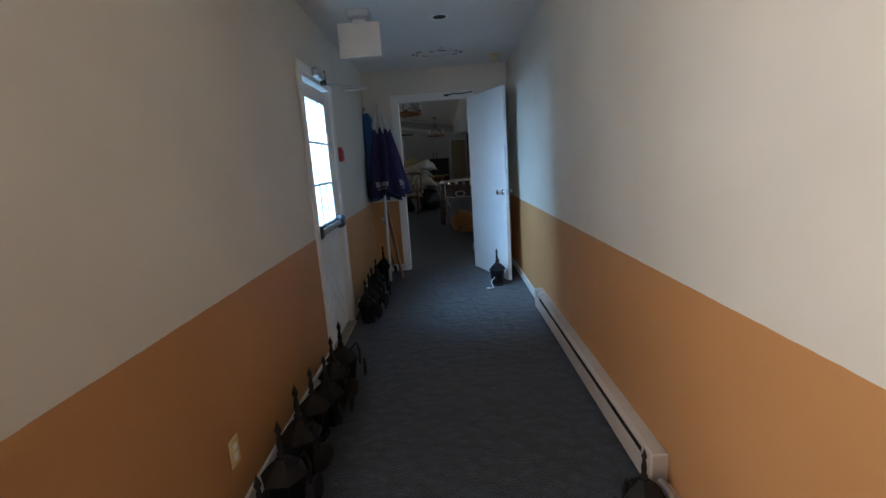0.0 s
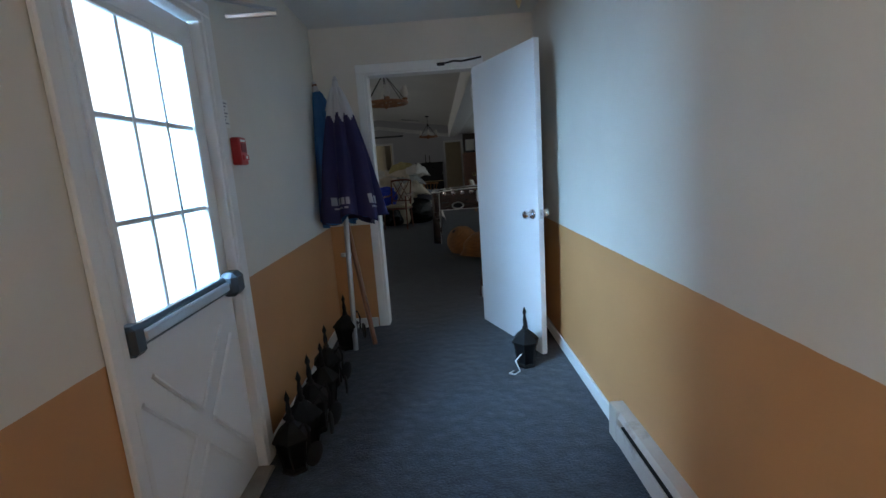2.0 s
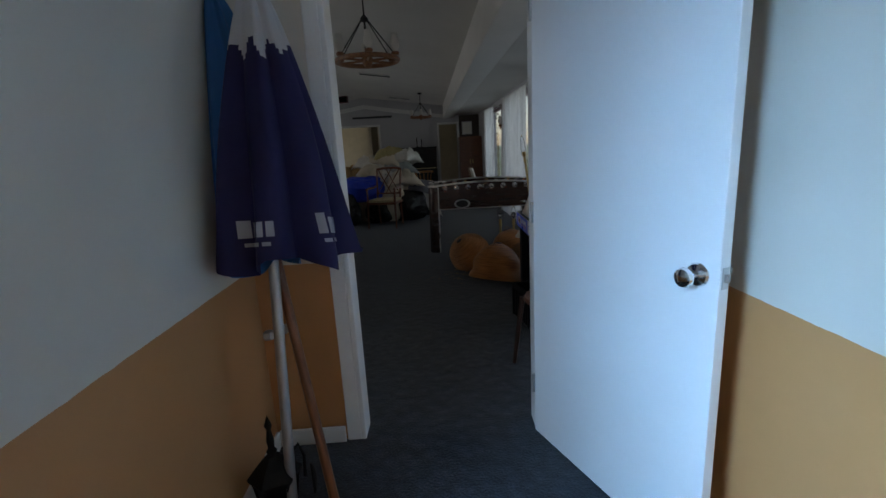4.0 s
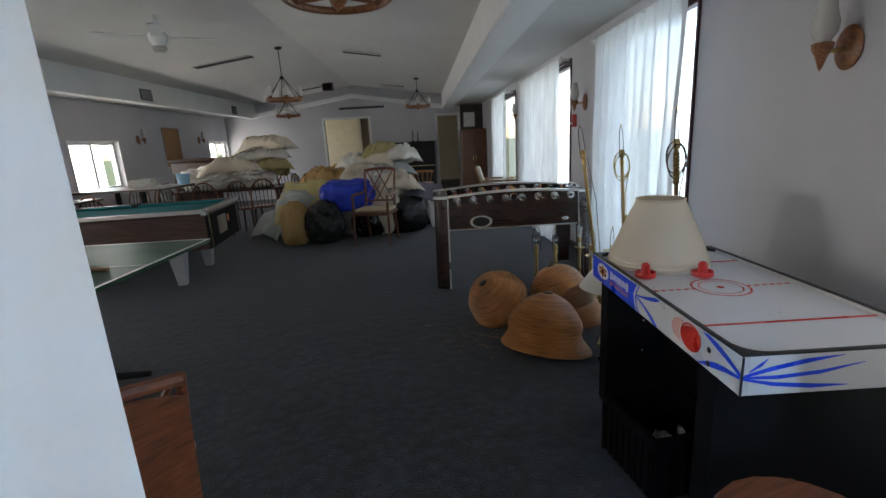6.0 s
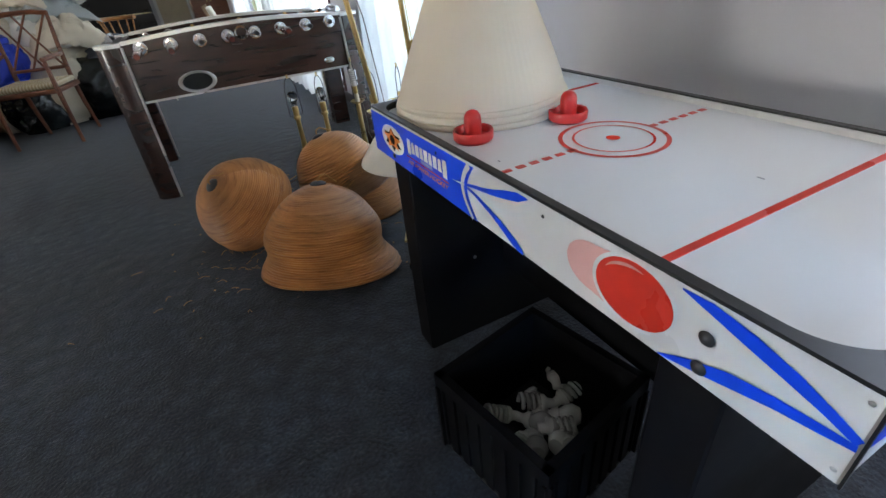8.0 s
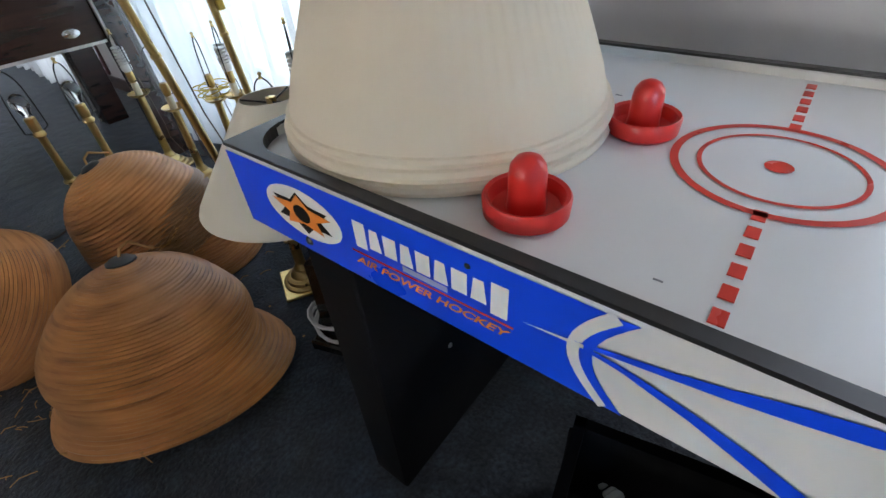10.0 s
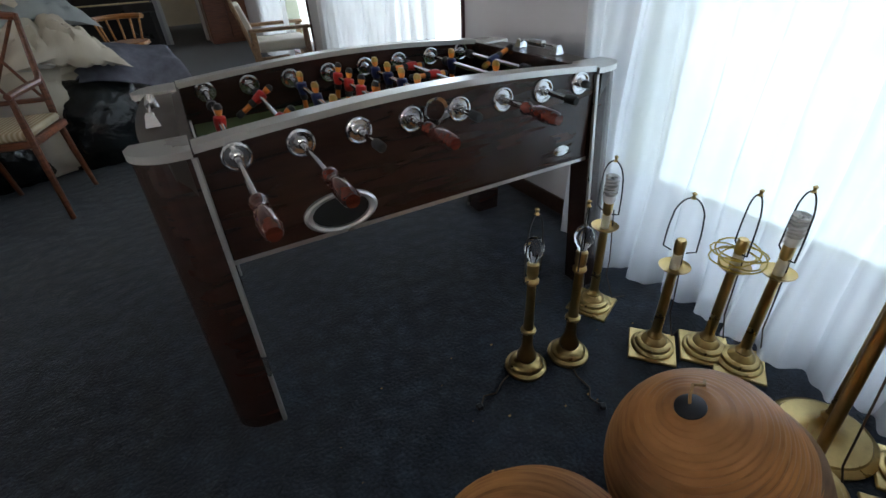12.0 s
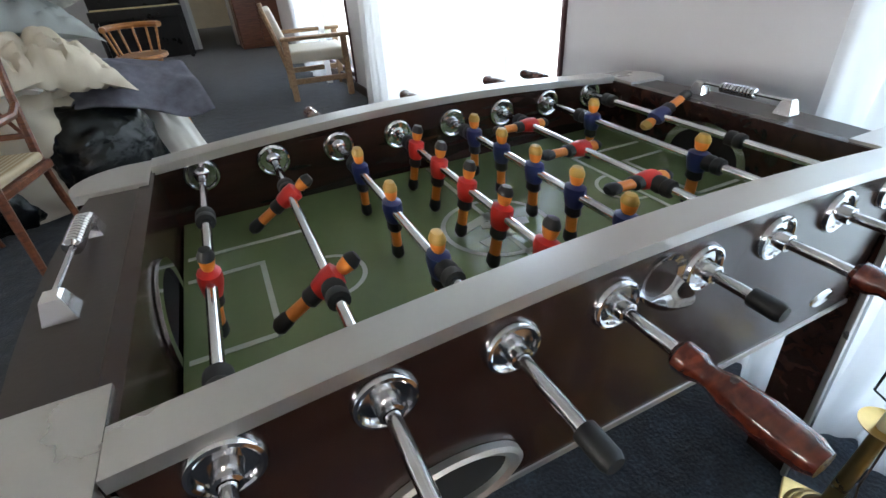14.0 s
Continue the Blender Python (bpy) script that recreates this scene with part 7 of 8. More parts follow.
def pool_table():
    t = thing("pool_table", pose(-1.88, 9.22, 0, 0, 0, 8), "pool table with teal felt, metal trim and brown apron", "pool table")
    L, W, H = 2.35, 1.22, 0.82
    part("bed", B(((-L + 0.1, 0.1, H - 0.07), (-0.1, W - 0.1, H - 0.035))), FELT, t)
    for lo, hi in (((-L, 0, H - 0.06), (0, 0.09, H)), ((-L, W - 0.09, H - 0.06), (0, W, H)), ((-0.09, 0.09, H - 0.06), (0, W - 0.09, H)), ((-L, 0.09, H - 0.06), (-L + 0.09, W - 0.09, H))):
        r = part("rail", B((lo, hi), bev=0.012), POOLBROWN, t)
    for lo, hi in (((-L + 0.12, 0.09, H - 0.035), (-0.12, 0.125, H - 0.006)), ((-L + 0.12, W - 0.125, H - 0.035), (-0.12, W - 0.09, H - 0.006)), ((-0.125, 0.12, H - 0.035), (-0.09, W - 0.12, H - 0.006)), ((-L + 0.09, 0.12, H - 0.035), (-L + 0.125, W - 0.12, H - 0.006))):
        part("cushion", B((lo, hi), bev=0.01), FELT, t)
    for lo, hi in (((-L, -0.004, H - 0.035), (0, 0.012, H + 0.003)), ((-0.012, 0.0, H - 0.035), (0.004, W, H + 0.003))):
        part("metal_edge", B((lo, hi), bev=0.004), STEEL, t)
    for x in (0, -L):
        for y in (0, W):
            part("corner_cap", B(((x - 0.07 if x == 0 else x - 0.006, y - 0.006 if y == 0 else y - 0.07, H - 0.065), (x + 0.006 if x == 0 else x + 0.07, y + 0.07 if y == 0 else y + 0.006, H + 0.006)), bev=0.012), CHROME, t)
            # Each pocket is a flat black disc, its inner shade given as colour.
            bm = bmesh.new()
            lathe(bm, [(0.0, 0.0), (0.052, 0.0)], 20, pose(x + (-0.1 if x == 0 else 0.1), y + (0.1 if y == 0 else -0.1), H - 0.033))
            part("pocket_shade", bm, RECESS_SHADE, t)
    # Side pocket: the shade of its hole is painted black here as well.
    bm = bmesh.new()
    lathe(bm, [(0.0, 0.0), (0.05, 0.0), (0.05, 0.04)], 20, pose(-L / 2, W - 0.09, H - 0.033))
    part("pocket_shade", bm, RECESS_SHADE, t)
    part("apron", B(((-L + 0.03, 0.02, 0.40), (-0.03, 0.05, H - 0.06))), POOLBROWN, t)
    part("apron", B(((-L + 0.03, W - 0.05, 0.40), (-0.03, W - 0.02, H - 0.06))), POOLBROWN, t)
    end = part("end_panel", B(((-0.05, 0.02, 0.40), (-0.02, W - 0.02, H - 0.06))), BLACK, t)
    part("end_panel", B(((-L + 0.02, 0.02, 0.40), (-L + 0.05, W - 0.02, H - 0.06))), BLACK, t)
    for y in (0.08, W - 0.12):
        part("metal_strip", B(((-0.02, y, 0.42), (-0.014, y + 0.03, H - 0.07)), bev=0.002), CHROME, end)
    part("coin_box", B(((-0.02, 0.35, 0.50), (-0.006, 0.62, 0.70)), bev=0.004), STEEL, end)
    part("yellow_tag", B(((-0.006, 0.66, 0.60), (-0.003, 0.72, 0.68))), PRINT_ORANGE, end)
    for x in (-0.42, -L + 0.42):
        for y in (0.18, W - 0.18):
            bm = bmesh.new()
            lathe(bm, [(0.055, 0.0), (0.06, 0.02), (0.115, 0.40), (0, 0.40)], 4, pose(x, y, 0, 0, 0, 45))
            part("leg", bm, LEGGREY, t)
    part("white_sheet", B(((-1.6, 0.01, H + 0.003), (-1.1, 0.05, H + 0.005))), PAPER, t)


def dining_chair(m, label, seat_mat, group=""):
    """Wooden armchair with a crossed lattice back and a padded seat; faces -y."""
    c = thing("dining_chair", m, label, "chair", group)
    for sx in (-1, 1):
        bm = bmesh.new()
        tube(bm, [(sx * 0.25, -0.24, 0.0), (sx * 0.245, -0.22, 0.30), (sx * 0.24, -0.205, 0.46), (sx * 0.245, -0.20, 0.66)], [0.014, 0.018, 0.02, 0.015], 8)
        part("front_leg", bm, CHERRY, c, smooth=True)
        bm = bmesh.new()
        tube(bm, [(sx * 0.21, 0.26, 0.0), (sx * 0.21, 0.21, 0.25), (sx * 0.21, 0.19, 0.46), (sx * 0.215, 0.23, 0.75), (sx * 0.22, 0.29, 0.99)], [0.014, 0.018, 0.02, 0.018, 0.014], 8)
        part("back_post", bm, CHERRY, c, smooth=True)
        bm = bmesh.new()
        tube(bm, [(sx * 0.245, -0.22, 0.665), (sx * 0.262, -0.05, 0.675), (sx * 0.245, 0.12, 0.67), (sx * 0.217, 0.225, 0.70)], [0.018, 0.02, 0.017, 0.014], 8)
        part("arm", bm, CHERRY, c, smooth=True)
    part("seat_frame", B(((-0.25, -0.22, 0.405), (0.25, 0.21, 0.445)), bev=0.008), CHERRY, c)
    bm = bmesh.new()
    bx(bm, (-0.235, -0.215, 0.445), (0.235, 0.195, 0.49), 0.02, None, 3)
    part("seat", bm, seat_mat, c, "tan striped padded seat", smooth=True)
    bm = bmesh.new()
    tube(bm, [(-0.22, 0.285, 0.975), (-0.1, 0.30, 0.995), (0.1, 0.30, 0.995), (0.22, 0.285, 0.975)], 0.02, 8)
    part("top_rail", bm, CHERRY, c, smooth=True)
    bm = bmesh.new()
    tube(bm, [(-0.21, 0.20, 0.56), (0.21, 0.20, 0.56)], 0.014, 8)
    part("lower_rail", bm, CHERRY, c, smooth=True)
    for x0, x1 in ((-0.2, 0.05), (-0.05, 0.2), (0.05, -0.2), (0.2, -0.05)):
        bm = bmesh.new()
        tube(bm, [(x0, 0.20, 0.56), ((x0 + x1) / 2, 0.235, 0.77), (x1, 0.29, 0.98)], 0.009, 6)
        part("lattice_slat", bm, CHERRY, c, smooth=True)
    return c


def spindle_chair_proto():
    c = thing("spindle_chair", pose(0, 0, 0), "dark wooden spindle-back chair drawn up to a table", "chair", "spindle chairs round the tables")
    for sx in (-1, 1):
        for y0, y1 in ((-0.19, -0.15), (0.20, 0.15)):
            bm = bmesh.new()
            tube(bm, [(sx * 0.2, y0, 0), (sx * 0.16, y1, 0.44)], [0.013, 0.018], 6)
            part("leg", bm, WALNUT, c)
    bm = bmesh.new()
    lathe(bm, [(0, 0.43), (0.19, 0.43), (0.21, 0.445), (0.20, 0.465), (0, 0.46)], 20)
    part("seat", bm, CHERRY, c, smooth=True)
    n = 10
    hoop = [(0.21 * math.cos(math.pi * i / n), 0.17 + 0.06 * math.sin(math.pi * i / n), 0.46 + 0.46 * math.sin(math.pi * i / n) ** 0.6) for i in range(n + 1)]
    bm = bmesh.new()
    tube(bm, hoop, 0.013, 6)
    part("hoop", bm, CHERRY, c, smooth=True)
    for k in range(5):
        x = -0.13 + 0.065 * k
        bm = bmesh.new()
        tube(bm, [(x * 0.9, 0.17, 0.46), (x, 0.225, 0.89 - 0.5 * abs(x) ** 1.4)], 0.007, 5)
        part("spindle", bm, WALNUT, c)
    return c


def cafe_table(m, w, d, h, label):
    t = thing("table", m, label, "table", "tables along the left wall")
    part("tabletop", B(((-w / 2, -d / 2, h - 0.035), (w / 2, d / 2, h)), bev=0.008), TABLETOP, t)
    part("edge_band", B(((-w / 2 - 0.003, -d / 2 - 0.003, h - 0.032), (w / 2 + 0.003, d / 2 + 0.003, h - 0.006)), bev=0.003), WALNUT, t)
    bm = bmesh.new()
    tube(bm, [(0, 0, 0.03), (0, 0, h - 0.035)], 0.04, 10)
    part("pedestal", bm, IRON, t, smooth=True)
    for k in range(4):
        a = math.pi / 2 * k + 0.78
        bm = bmesh.new()
        tube(bm, [(0, 0, 0.05), (0.3 * math.cos(a), 0.3 * math.sin(a), 0.02)], [0.03, 0.018], 6)
        part("foot", bm, IRON, t)


def soft(m, name, label, category, size, mat, seed, power=0.75, rough=0.10, lump=0.16, group="", flat=True, ridges=0):
    """A limp, stuffed or draped form: a rounded block with dents, creases and a flattened underside."""
    s = thing(name, m, label, category, group)
    rng = random.Random(seed)
    off = Vector((rng.uniform(0, 50), rng.uniform(0, 50), rng.uniform(0, 50)))
    bm = bmesh.new()
    bmesh.ops.create_icosphere(bm, subdivisions=5, radius=1)
    for v in bm.verts:
        d = v.co.normalized()
        p = Vector([math.copysign(abs(c) ** power, c) for c in d])
        n1 = noise.noise(d * 1.3 + off)
        n2 = noise.noise(d * 3.4 + off * 1.7)
        crease = abs(noise.noise(d * 4.5 + off * 0.6 + Vector((n1, n1, 0)) * 1.5))
        fine = abs(noise.noise(d * 11 + off))
        k = 1 + lump * n1 + rough * 0.6 * n2 - rough * 1.2 * (0.35 - min(crease, 0.35)) - rough * 0.25 * (0.3 - min(fine, 0.3))
        if ridges:
            k += 0.03 * math.sin(ridges * math.atan2(d.y, d.x))
        q = Vector((p.x * size[0] * k, p.y * size[1] * k, p.z * size[2] * k))
        if flat and q.z < -size[2] * 0.72:
            q.z = -size[2] * 0.72 + 0.15 * (q.z + size[2] * 0.72)
        v.co = q + Vector((0, 0, size[2] * 0.76))
    part({"garbage_bag": "bag", "pillow": "case", "quilt": "cloth"}.get(name, "cloth"), bm, mat, s, smooth=True)
    return s


def cushion(m, label, size, mat, seed, group, droop=0.0):
    """A stuffed pillow or folded cover: pinched seam, pulled-out corners, creases, sagging ends."""
    s = thing("pillow", m, label, "bedding", group)
    rng = random.Random(seed)
    off = Vector((rng.uniform(0, 50), rng.uniform(0, 50), rng.uniform(0, 50)))
    bm = bmesh.new()
    n = 34
    sheets = []
    for side in (1, -1):
        rows = []
        for j in range(n + 1):
            row = []
            for i in range(n + 1):
                u, v = 2 * i / n - 1, 2 * j / n - 1
                edge = ((1 - abs(u) ** 3.2) * (1 - abs(v) ** 3.2)) ** 0.55
                q = Vector((u * 1.7, v * 1.7, side * 0.6)) + off
                big = noise.noise(q)
                crease = min(abs(noise.noise(Vector((q.x * 2.6, q.y * 1.3, q.z)) + Vector((big, big, 0)))), 0.3)
                fine = min(abs(noise.noise(q * 5.0)), 0.25)
                h = size[2] * edge * (1 + 0.55 * big - 1.3 * (0.3 - crease) - 0.5 * (0.25 - fine)) * side
                pull = 1 - 0.10 * (1 - abs(u * v)) * max(abs(u), abs(v)) ** 4
                sag = droop * (u * u * 0.7 + v * v * 0.5) + 0.25 * size[2] * noise.noise(q * 0.7 + Vector((0, 0, 9)))
                x = size[0] * u * pull * (1 + 0.08 * noise.noise(q * 1.4 + Vector((5, 0, 0))))
                y = size[1] * v * pull * (1 + 0.08 * noise.noise(q * 1.4 + Vector((0, 5, 0))))
                row.append((x, y, h * (1 if side > 0 else 0.75) - sag + size[2] * 0.75))
            rows.append(row)
        sheets.append(rows)
    vs = []
    for k, rows in enumerate(sheets):
        vs.append([[bm.verts.new(sheets[0][j][i]) if k and (i in (0, n) or j in (0, n)) else bm.verts.new(rows[j][i]) for i in range(n + 1)] for j in range(n + 1)])
    for k in (0, 1):
        for j in range(n):
            for i in range(n):
                a = (vs[k][j][i], vs[k][j][i + 1], vs[k][j + 1][i + 1], vs[k][j + 1][i])
                bm.faces.new(a if k == 0 else a[::-1])
    bmesh.ops.remove_doubles(bm, verts=bm.verts, dist=1e-5)
    part("case", bm, mat, s, smooth=True)
    return s


def drape(m, name, label, mat, w, d, height, seed, hem=None):
    """A blanket thrown over a heap: falls from a high edge in folds."""
    s = thing(name, m, label, "blanket")
    rng = random.Random(seed)
    off = rng.uniform(0, 40)
    bm = bmesh.new()
    nx, ny = 48, 40
    grid = []
    for j in range(ny + 1):
        v = j / ny
        row = []
        for i in range(nx + 1):
            u = i / nx
            x = (u - 0.5) * w * (1 + 0.15 * v)
            fold = math.sin(u * 15 + off + 2 * v) * 0.035 * (0.3 + v) + 0.05 * noise.noise(Vector((u * 3, v * 3, off)))
            fold *= min(1.0, w / 0.7)
            y = -d * (v ** 1.15) * 0.75 - fold
            z = height * (1 - v ** 1.7 * (0.80 + 0.13 * math.sin(u * 4.3 + off))) + 0.05 * noise.noise(Vector((u * 4, v * 4, off + 9))) - 0.10 * (u - 0.5) ** 2
            if hem is not None:
                tip = max(0.0, 1 - abs(u - 0.36) / 0.13) * v ** 3
                z = height - (height - hem) * v ** 2.4 - 0.30 * max(u - 0.45, 0) ** 1.5 - 0.26 * tip + 0.05 * noise.noise(Vector((u * 5, v * 3, off + 9))) - 0.03 * v * math.sin(u * 13 + off)
                y = -d * 0.75 * v - 0.06 * tip - 0.4 * fold
            row.append(bm.verts.new((x, y, max(z, 0.012))))
        grid.append(row)
    for j in range(ny):
        for i in range(nx):
            bm.faces.new((grid[j][i], grid[j][i + 1], grid[j + 1][i + 1], grid[j + 1][i]))
    ob = part("cloth", bm, mat, s, smooth=True)
    sol = ob.modifiers.new("thickness", "SOLIDIFY")
    sol.thickness = 0.012
    return s


ping_pong()
pool_table()
dining_chair(pose(-0.37, 10.99, 0, 0, 0, -13) @ Matrix.Scale(1.04, 4), "cherry wood armchair with lattice back and tan seat", SEATSTRIPE)

# heap of bags and bedding behind the chair
rng = random.Random(77)
G = "bedding heap in the middle of the hall"
soft(pose(-1.62, 11.16, 0, 0, 6, 25), "quilt", "tan rolled quilt standing on end by the heap", "quilt", (0.21, 0.20, 0.37), TAN, 21, 0.8, group=G)
soft(pose(-1.18, 11.22, 0, 0, 0, 10), "garbage_bag", "black plastic garbage bag full of bedding", "garbage bag", (0.30, 0.28, 0.34), BAGBLACK, 22, 0.9, 0.13, 0.2, G)
soft(pose(-0.55, 11.58, 0, 0, 0, 70), "garbage_bag", "black plastic garbage bag behind the chair", "garbage bag", (0.34, 0.26, 0.26), BAGBLACK, 23, 0.9, 0.13, 0.2, G)
soft(pose(0.0, 11.74, 0, 0, 0, 30), "garbage_bag", "shiny black garbage bag under a grey blanket", "garbage bag", (0.36, 0.32, 0.35), BAGBLACK, 24, 0.85, 0.10, 0.09, G)
soft(pose(-0.85, 11.45, 0.43, 0, 0, 5), "tarp_bundle", "bright blue plastic bundle on the heap", "bundle", (0.42, 0.26, 0.27), BAGBLUE, 25, 0.7, 0.14, 0.12, G)
soft(pose(-1.55, 11.75, 0, 0, 0, 20), "quilt", "dark heap of folded covers under the linen", "quilt", (0.50, 0.45, 0.45), LINEN_G, 26, 0.75, 0.14, group=G)
soft(pose(-0.55, 11.95, 0, 0, 0, 0), "quilt", "thick bottom layer of folded quilts", "quilt", (0.75, 0.52, 0.55), LINEN_C, 27, 0.7, 0.12, group=G)
drape(pose(-1.45, 11.62, 0, 0, 0, -12), "blanket", "yellow-olive blanket hanging down the heap", OLIVE, 0.75, 0.55, 0.90, 28)
drape(pose(-0.03, 12.02, 0, 0, 0, 6), "blanket", "grey speckled blanket draped over black bags", GREYDOT, 1.2, 0.60, 0.80, 29, 0.57)
drape(pose(0.30, 12.02, 0, 0, 0, 30), "blanket", "white sheet trailing from the heap", LINEN_W, 0.22, 0.62, 0.56, 30)
drape(pose(-2.05, 11.95, 0, 0, 0, -25), "blanket", "pale sheet trailing onto the carpet", LINEN_G, 0.55, 0.65, 0.42, 41)
for x, y, z, sx, sy, sz, rz, mat, seed, lab in ((-0.45, 11.8, 0.75, 0.42, 0.30, 0.11, -8, LINEN_W, 52, "white folded duvet"),
                                               (-0.1, 11.7, 0.70, 0.34, 0.28, 0.10, 20, LINEN_C, 53, "cream pillow"), (-0.55, 11.95, 0.92, 0.40, 0.28, 0.10, 4, LINEN_W, 54, "white folded bed linen"),
                                               (-0.22, 11.95, 0.95, 0.35, 0.28, 0.09, 30, LINEN_G, 55, "grey-white folded sheet"), (-0.45, 12.0, 1.08, 0.36, 0.26, 0.10, -14, LINEN_C, 56, "cream pillow"),
                                               (-0.30, 12.05, 1.22, 0.33, 0.24, 0.08, 10, OLIVE, 57, "pale flowered pillow"), (-0.02, 11.95, 1.12, 0.28, 0.22, 0.10, 60, LINEN_W, 58, "white pillow"),
                                               (-0.75, 12.05, 1.05, 0.30, 0.26, 0.09, 35, LINEN_W, 59, "white sheet bundle"), (-1.25, 12.0, 0.74, 0.42, 0.32, 0.15, 18, TAN, 60, "brown blanket bundle")):
    cushion(pose(x, y, z, rng.uniform(-9, 9), rng.uniform(-9, 9), rz), lab + " on top of the bedding heap", (sx * 1.08, sy * 1.08, sz * 1.4), mat, seed, G, 0.13)
for k in range(3):
    soft(pose(0.26 + 0.04 * k, 12.22 + 0.12 * k, 0.0, 0, 0, 40 * k), "garbage_bag", "crumpled dark plastic bag beside the heap", "garbage bag", (0.16, 0.15, 0.2), BAGBLACK, 70 + k, 0.9, 0.14, 0.25, G)

rc = thing("round_cushion", pose(-0.70, 11.60, 0.90, 52, 0, -8), "round cream cushion with radial pleats and a button", "cushion", G)
bm = bmesh.new()
lathe(bm, [(0.0, 0.035), (0.03, 0.042), (0.09, 0.078), (0.16, 0.088), (0.215, 0.070), (0.245, 0.030), (0.248, 0.0), (0.235, -0.035), (0.18, -0.06), (0.0, -0.065)], 144, None,
      lambda a, k, r: r * (1 + 0.012 * math.sin(36 * a + 0.6 * math.sin(3 * a)) * (1 if 0 < k < 6 else 0.2)))
for v in bm.verts:
    a = math.atan2(v.co.y, v.co.x)
    if v.co.z > 0:
        v.co.z *= 1 + 0.09 * math.sin(36 * a + 0.6 * math.sin(3 * a)) + 0.08 * math.sin(2 * a + 1)
part("case", bm, LINEN_C, rc, smooth=True)
bm = bmesh.new()
lathe(bm, [(0.0, 0.052), (0.016, 0.050), (0.024, 0.042), (0.022, 0.034)], 18)
part("button", bm, LINEN_C, rc, "cloth-covered button", smooth=True)

# second heap, on a dark table
tb = thing("table", TURN @ pose(-3.0, 13.15, 0), "long dark table piled with white bedding", "table")
part("tabletop", B(((-0.95, -0.45, 0.71), (0.95, 0.45, 0.75)), bev=0.006), WALNUT, tb)
for x in (-0.85, 0.85):
    for y in (-0.38, 0.38):
        part("leg", B(((x - 0.03, y - 0.03, 0), (x + 0.03, y + 0.03, 0.71))), WALNUT, tb)
G2 = "bedding heap on the long table"
for x, y, z, sx, sy, sz, rz, mat, seed, lab in ((-3.35, 13.1, 0.75, 0.55, 0.40, 0.20, 8, LINEN_W, 81, "white crumpled bed sheets"), (-2.75, 13.2, 0.75, 0.50, 0.38, 0.19, -12, LINEN_W, 82, "white crumpled duvet"),
                                               (-3.0, 13.15, 1.0, 0.48, 0.36, 0.13, 10, LINEN_C, 83, "cream folded blanket"), (-2.45, 13.3, 0.98, 0.40, 0.30, 0.14, 30, OLIVE, 84, "yellow-olive pillow"),
                                               (-2.5, 13.3, 1.22, 0.42, 0.30, 0.11, 5, LINEN_W, 85, "white pillow"), (-2.42, 13.3, 1.40, 0.44, 0.30, 0.10, -15, LINEN_C, 86, "cream pillow"), (-3.75, 13.2, 0.75, 0.25, 0.3, 0.13, 0, LINEN_W, 87, "white rolled sheet")):
    lab += " heaped on the dark table"
    if "pillow" in lab or "folded" in lab:
        cushion(TURN @ pose(x, y, z, rng.uniform(-7, 7), rng.uniform(-7, 7), rz), lab, (sx * 1.1, sy * 1.1, sz * 1.5), mat, seed, G2, 0.12)
    else:
        soft(TURN @ pose(x, y, z, 0, 0, rz), "pillow", lab, "bedding", (sx, sy, sz * 1.2), mat, seed, 0.9, 0.32, 0.25, G2)
hb = thing("headboard", TURN @ pose(-4.0, 13.8, 0), "dark carved wooden panel standing behind the linen", "panel")
part("board", B(((-0.45, -0.03, 0.0), (0.45, 0.03, 1.25)), bev=0.02), WALNUT, hb)
part("top_rail", B(((-0.48, -0.045, 1.25), (0.48, 0.045, 1.31)), bev=0.015), WALNUT, hb)

# tables and chairs along the left wall
cafe_table(TURN @ pose(-4.35, 11.9, 0, 0, 0, 4), 0.95, 0.85, 0.93, "high laminate table with a bright top by the window")
cafe_table(TURN @ pose(-3.75, 11.55, 0, 0, 0, -3), 1.15, 0.8, 0.95, "high laminate table beside the pool table")
cafe_table(TURN @ pose(-4.3, 10.5, 0, 0, 0, 0), 0.8, 0.8, 0.88, "small laminate table near the window")
proto = spindle_chair_proto()
proto.matrix_basis = TURN @ pose(-3.2, 11.5, 0, 0, 0, 80)
for x, y, rz in ((-4.75, 11.2, 190), (-4.0, 12.5, 10), (-4.6, 12.6, -10), (-3.4, 12.2, 30), (-3.9, 10.9, 170), (-4.7, 10.0, 140), (-2.35, 12.6, 200), (-2.0, 13.1, 110), (-2.6, 12.45, 170), (-3.2, 12.45, 185), (-1.85, 13.6, 80), (-1.9, 15.6, 30), (-2.3, 13.9, 10)):
    copy_thing(proto, TURN @ pose(x, y, 0, 0, 0, rz))
bk = thing("bucket", TURN @ pose(-3.25, 11.8, 0.95), "pale blue plastic bucket on the table", "bucket")
bm = bmesh.new()
lathe(bm, [(0, 0), (0.08, 0), (0.10, 0.16), (0.095, 0.16), (0.078, 0.01)], 20)
part("pail", bm, mat_of("pale_blue_plastic", (0.25, 0.45, 0.62), 0.4, vary=0.05), bk, smooth=True)
soft(TURN @ pose(-3.75, 11.6, 0.95, 0, 0, 0), "plastic_bag", "crumpled white plastic bag on the table", "bag", (0.2, 0.12, 0.07), LINEN_W, 91, 0.8, 0.35, 0.3)

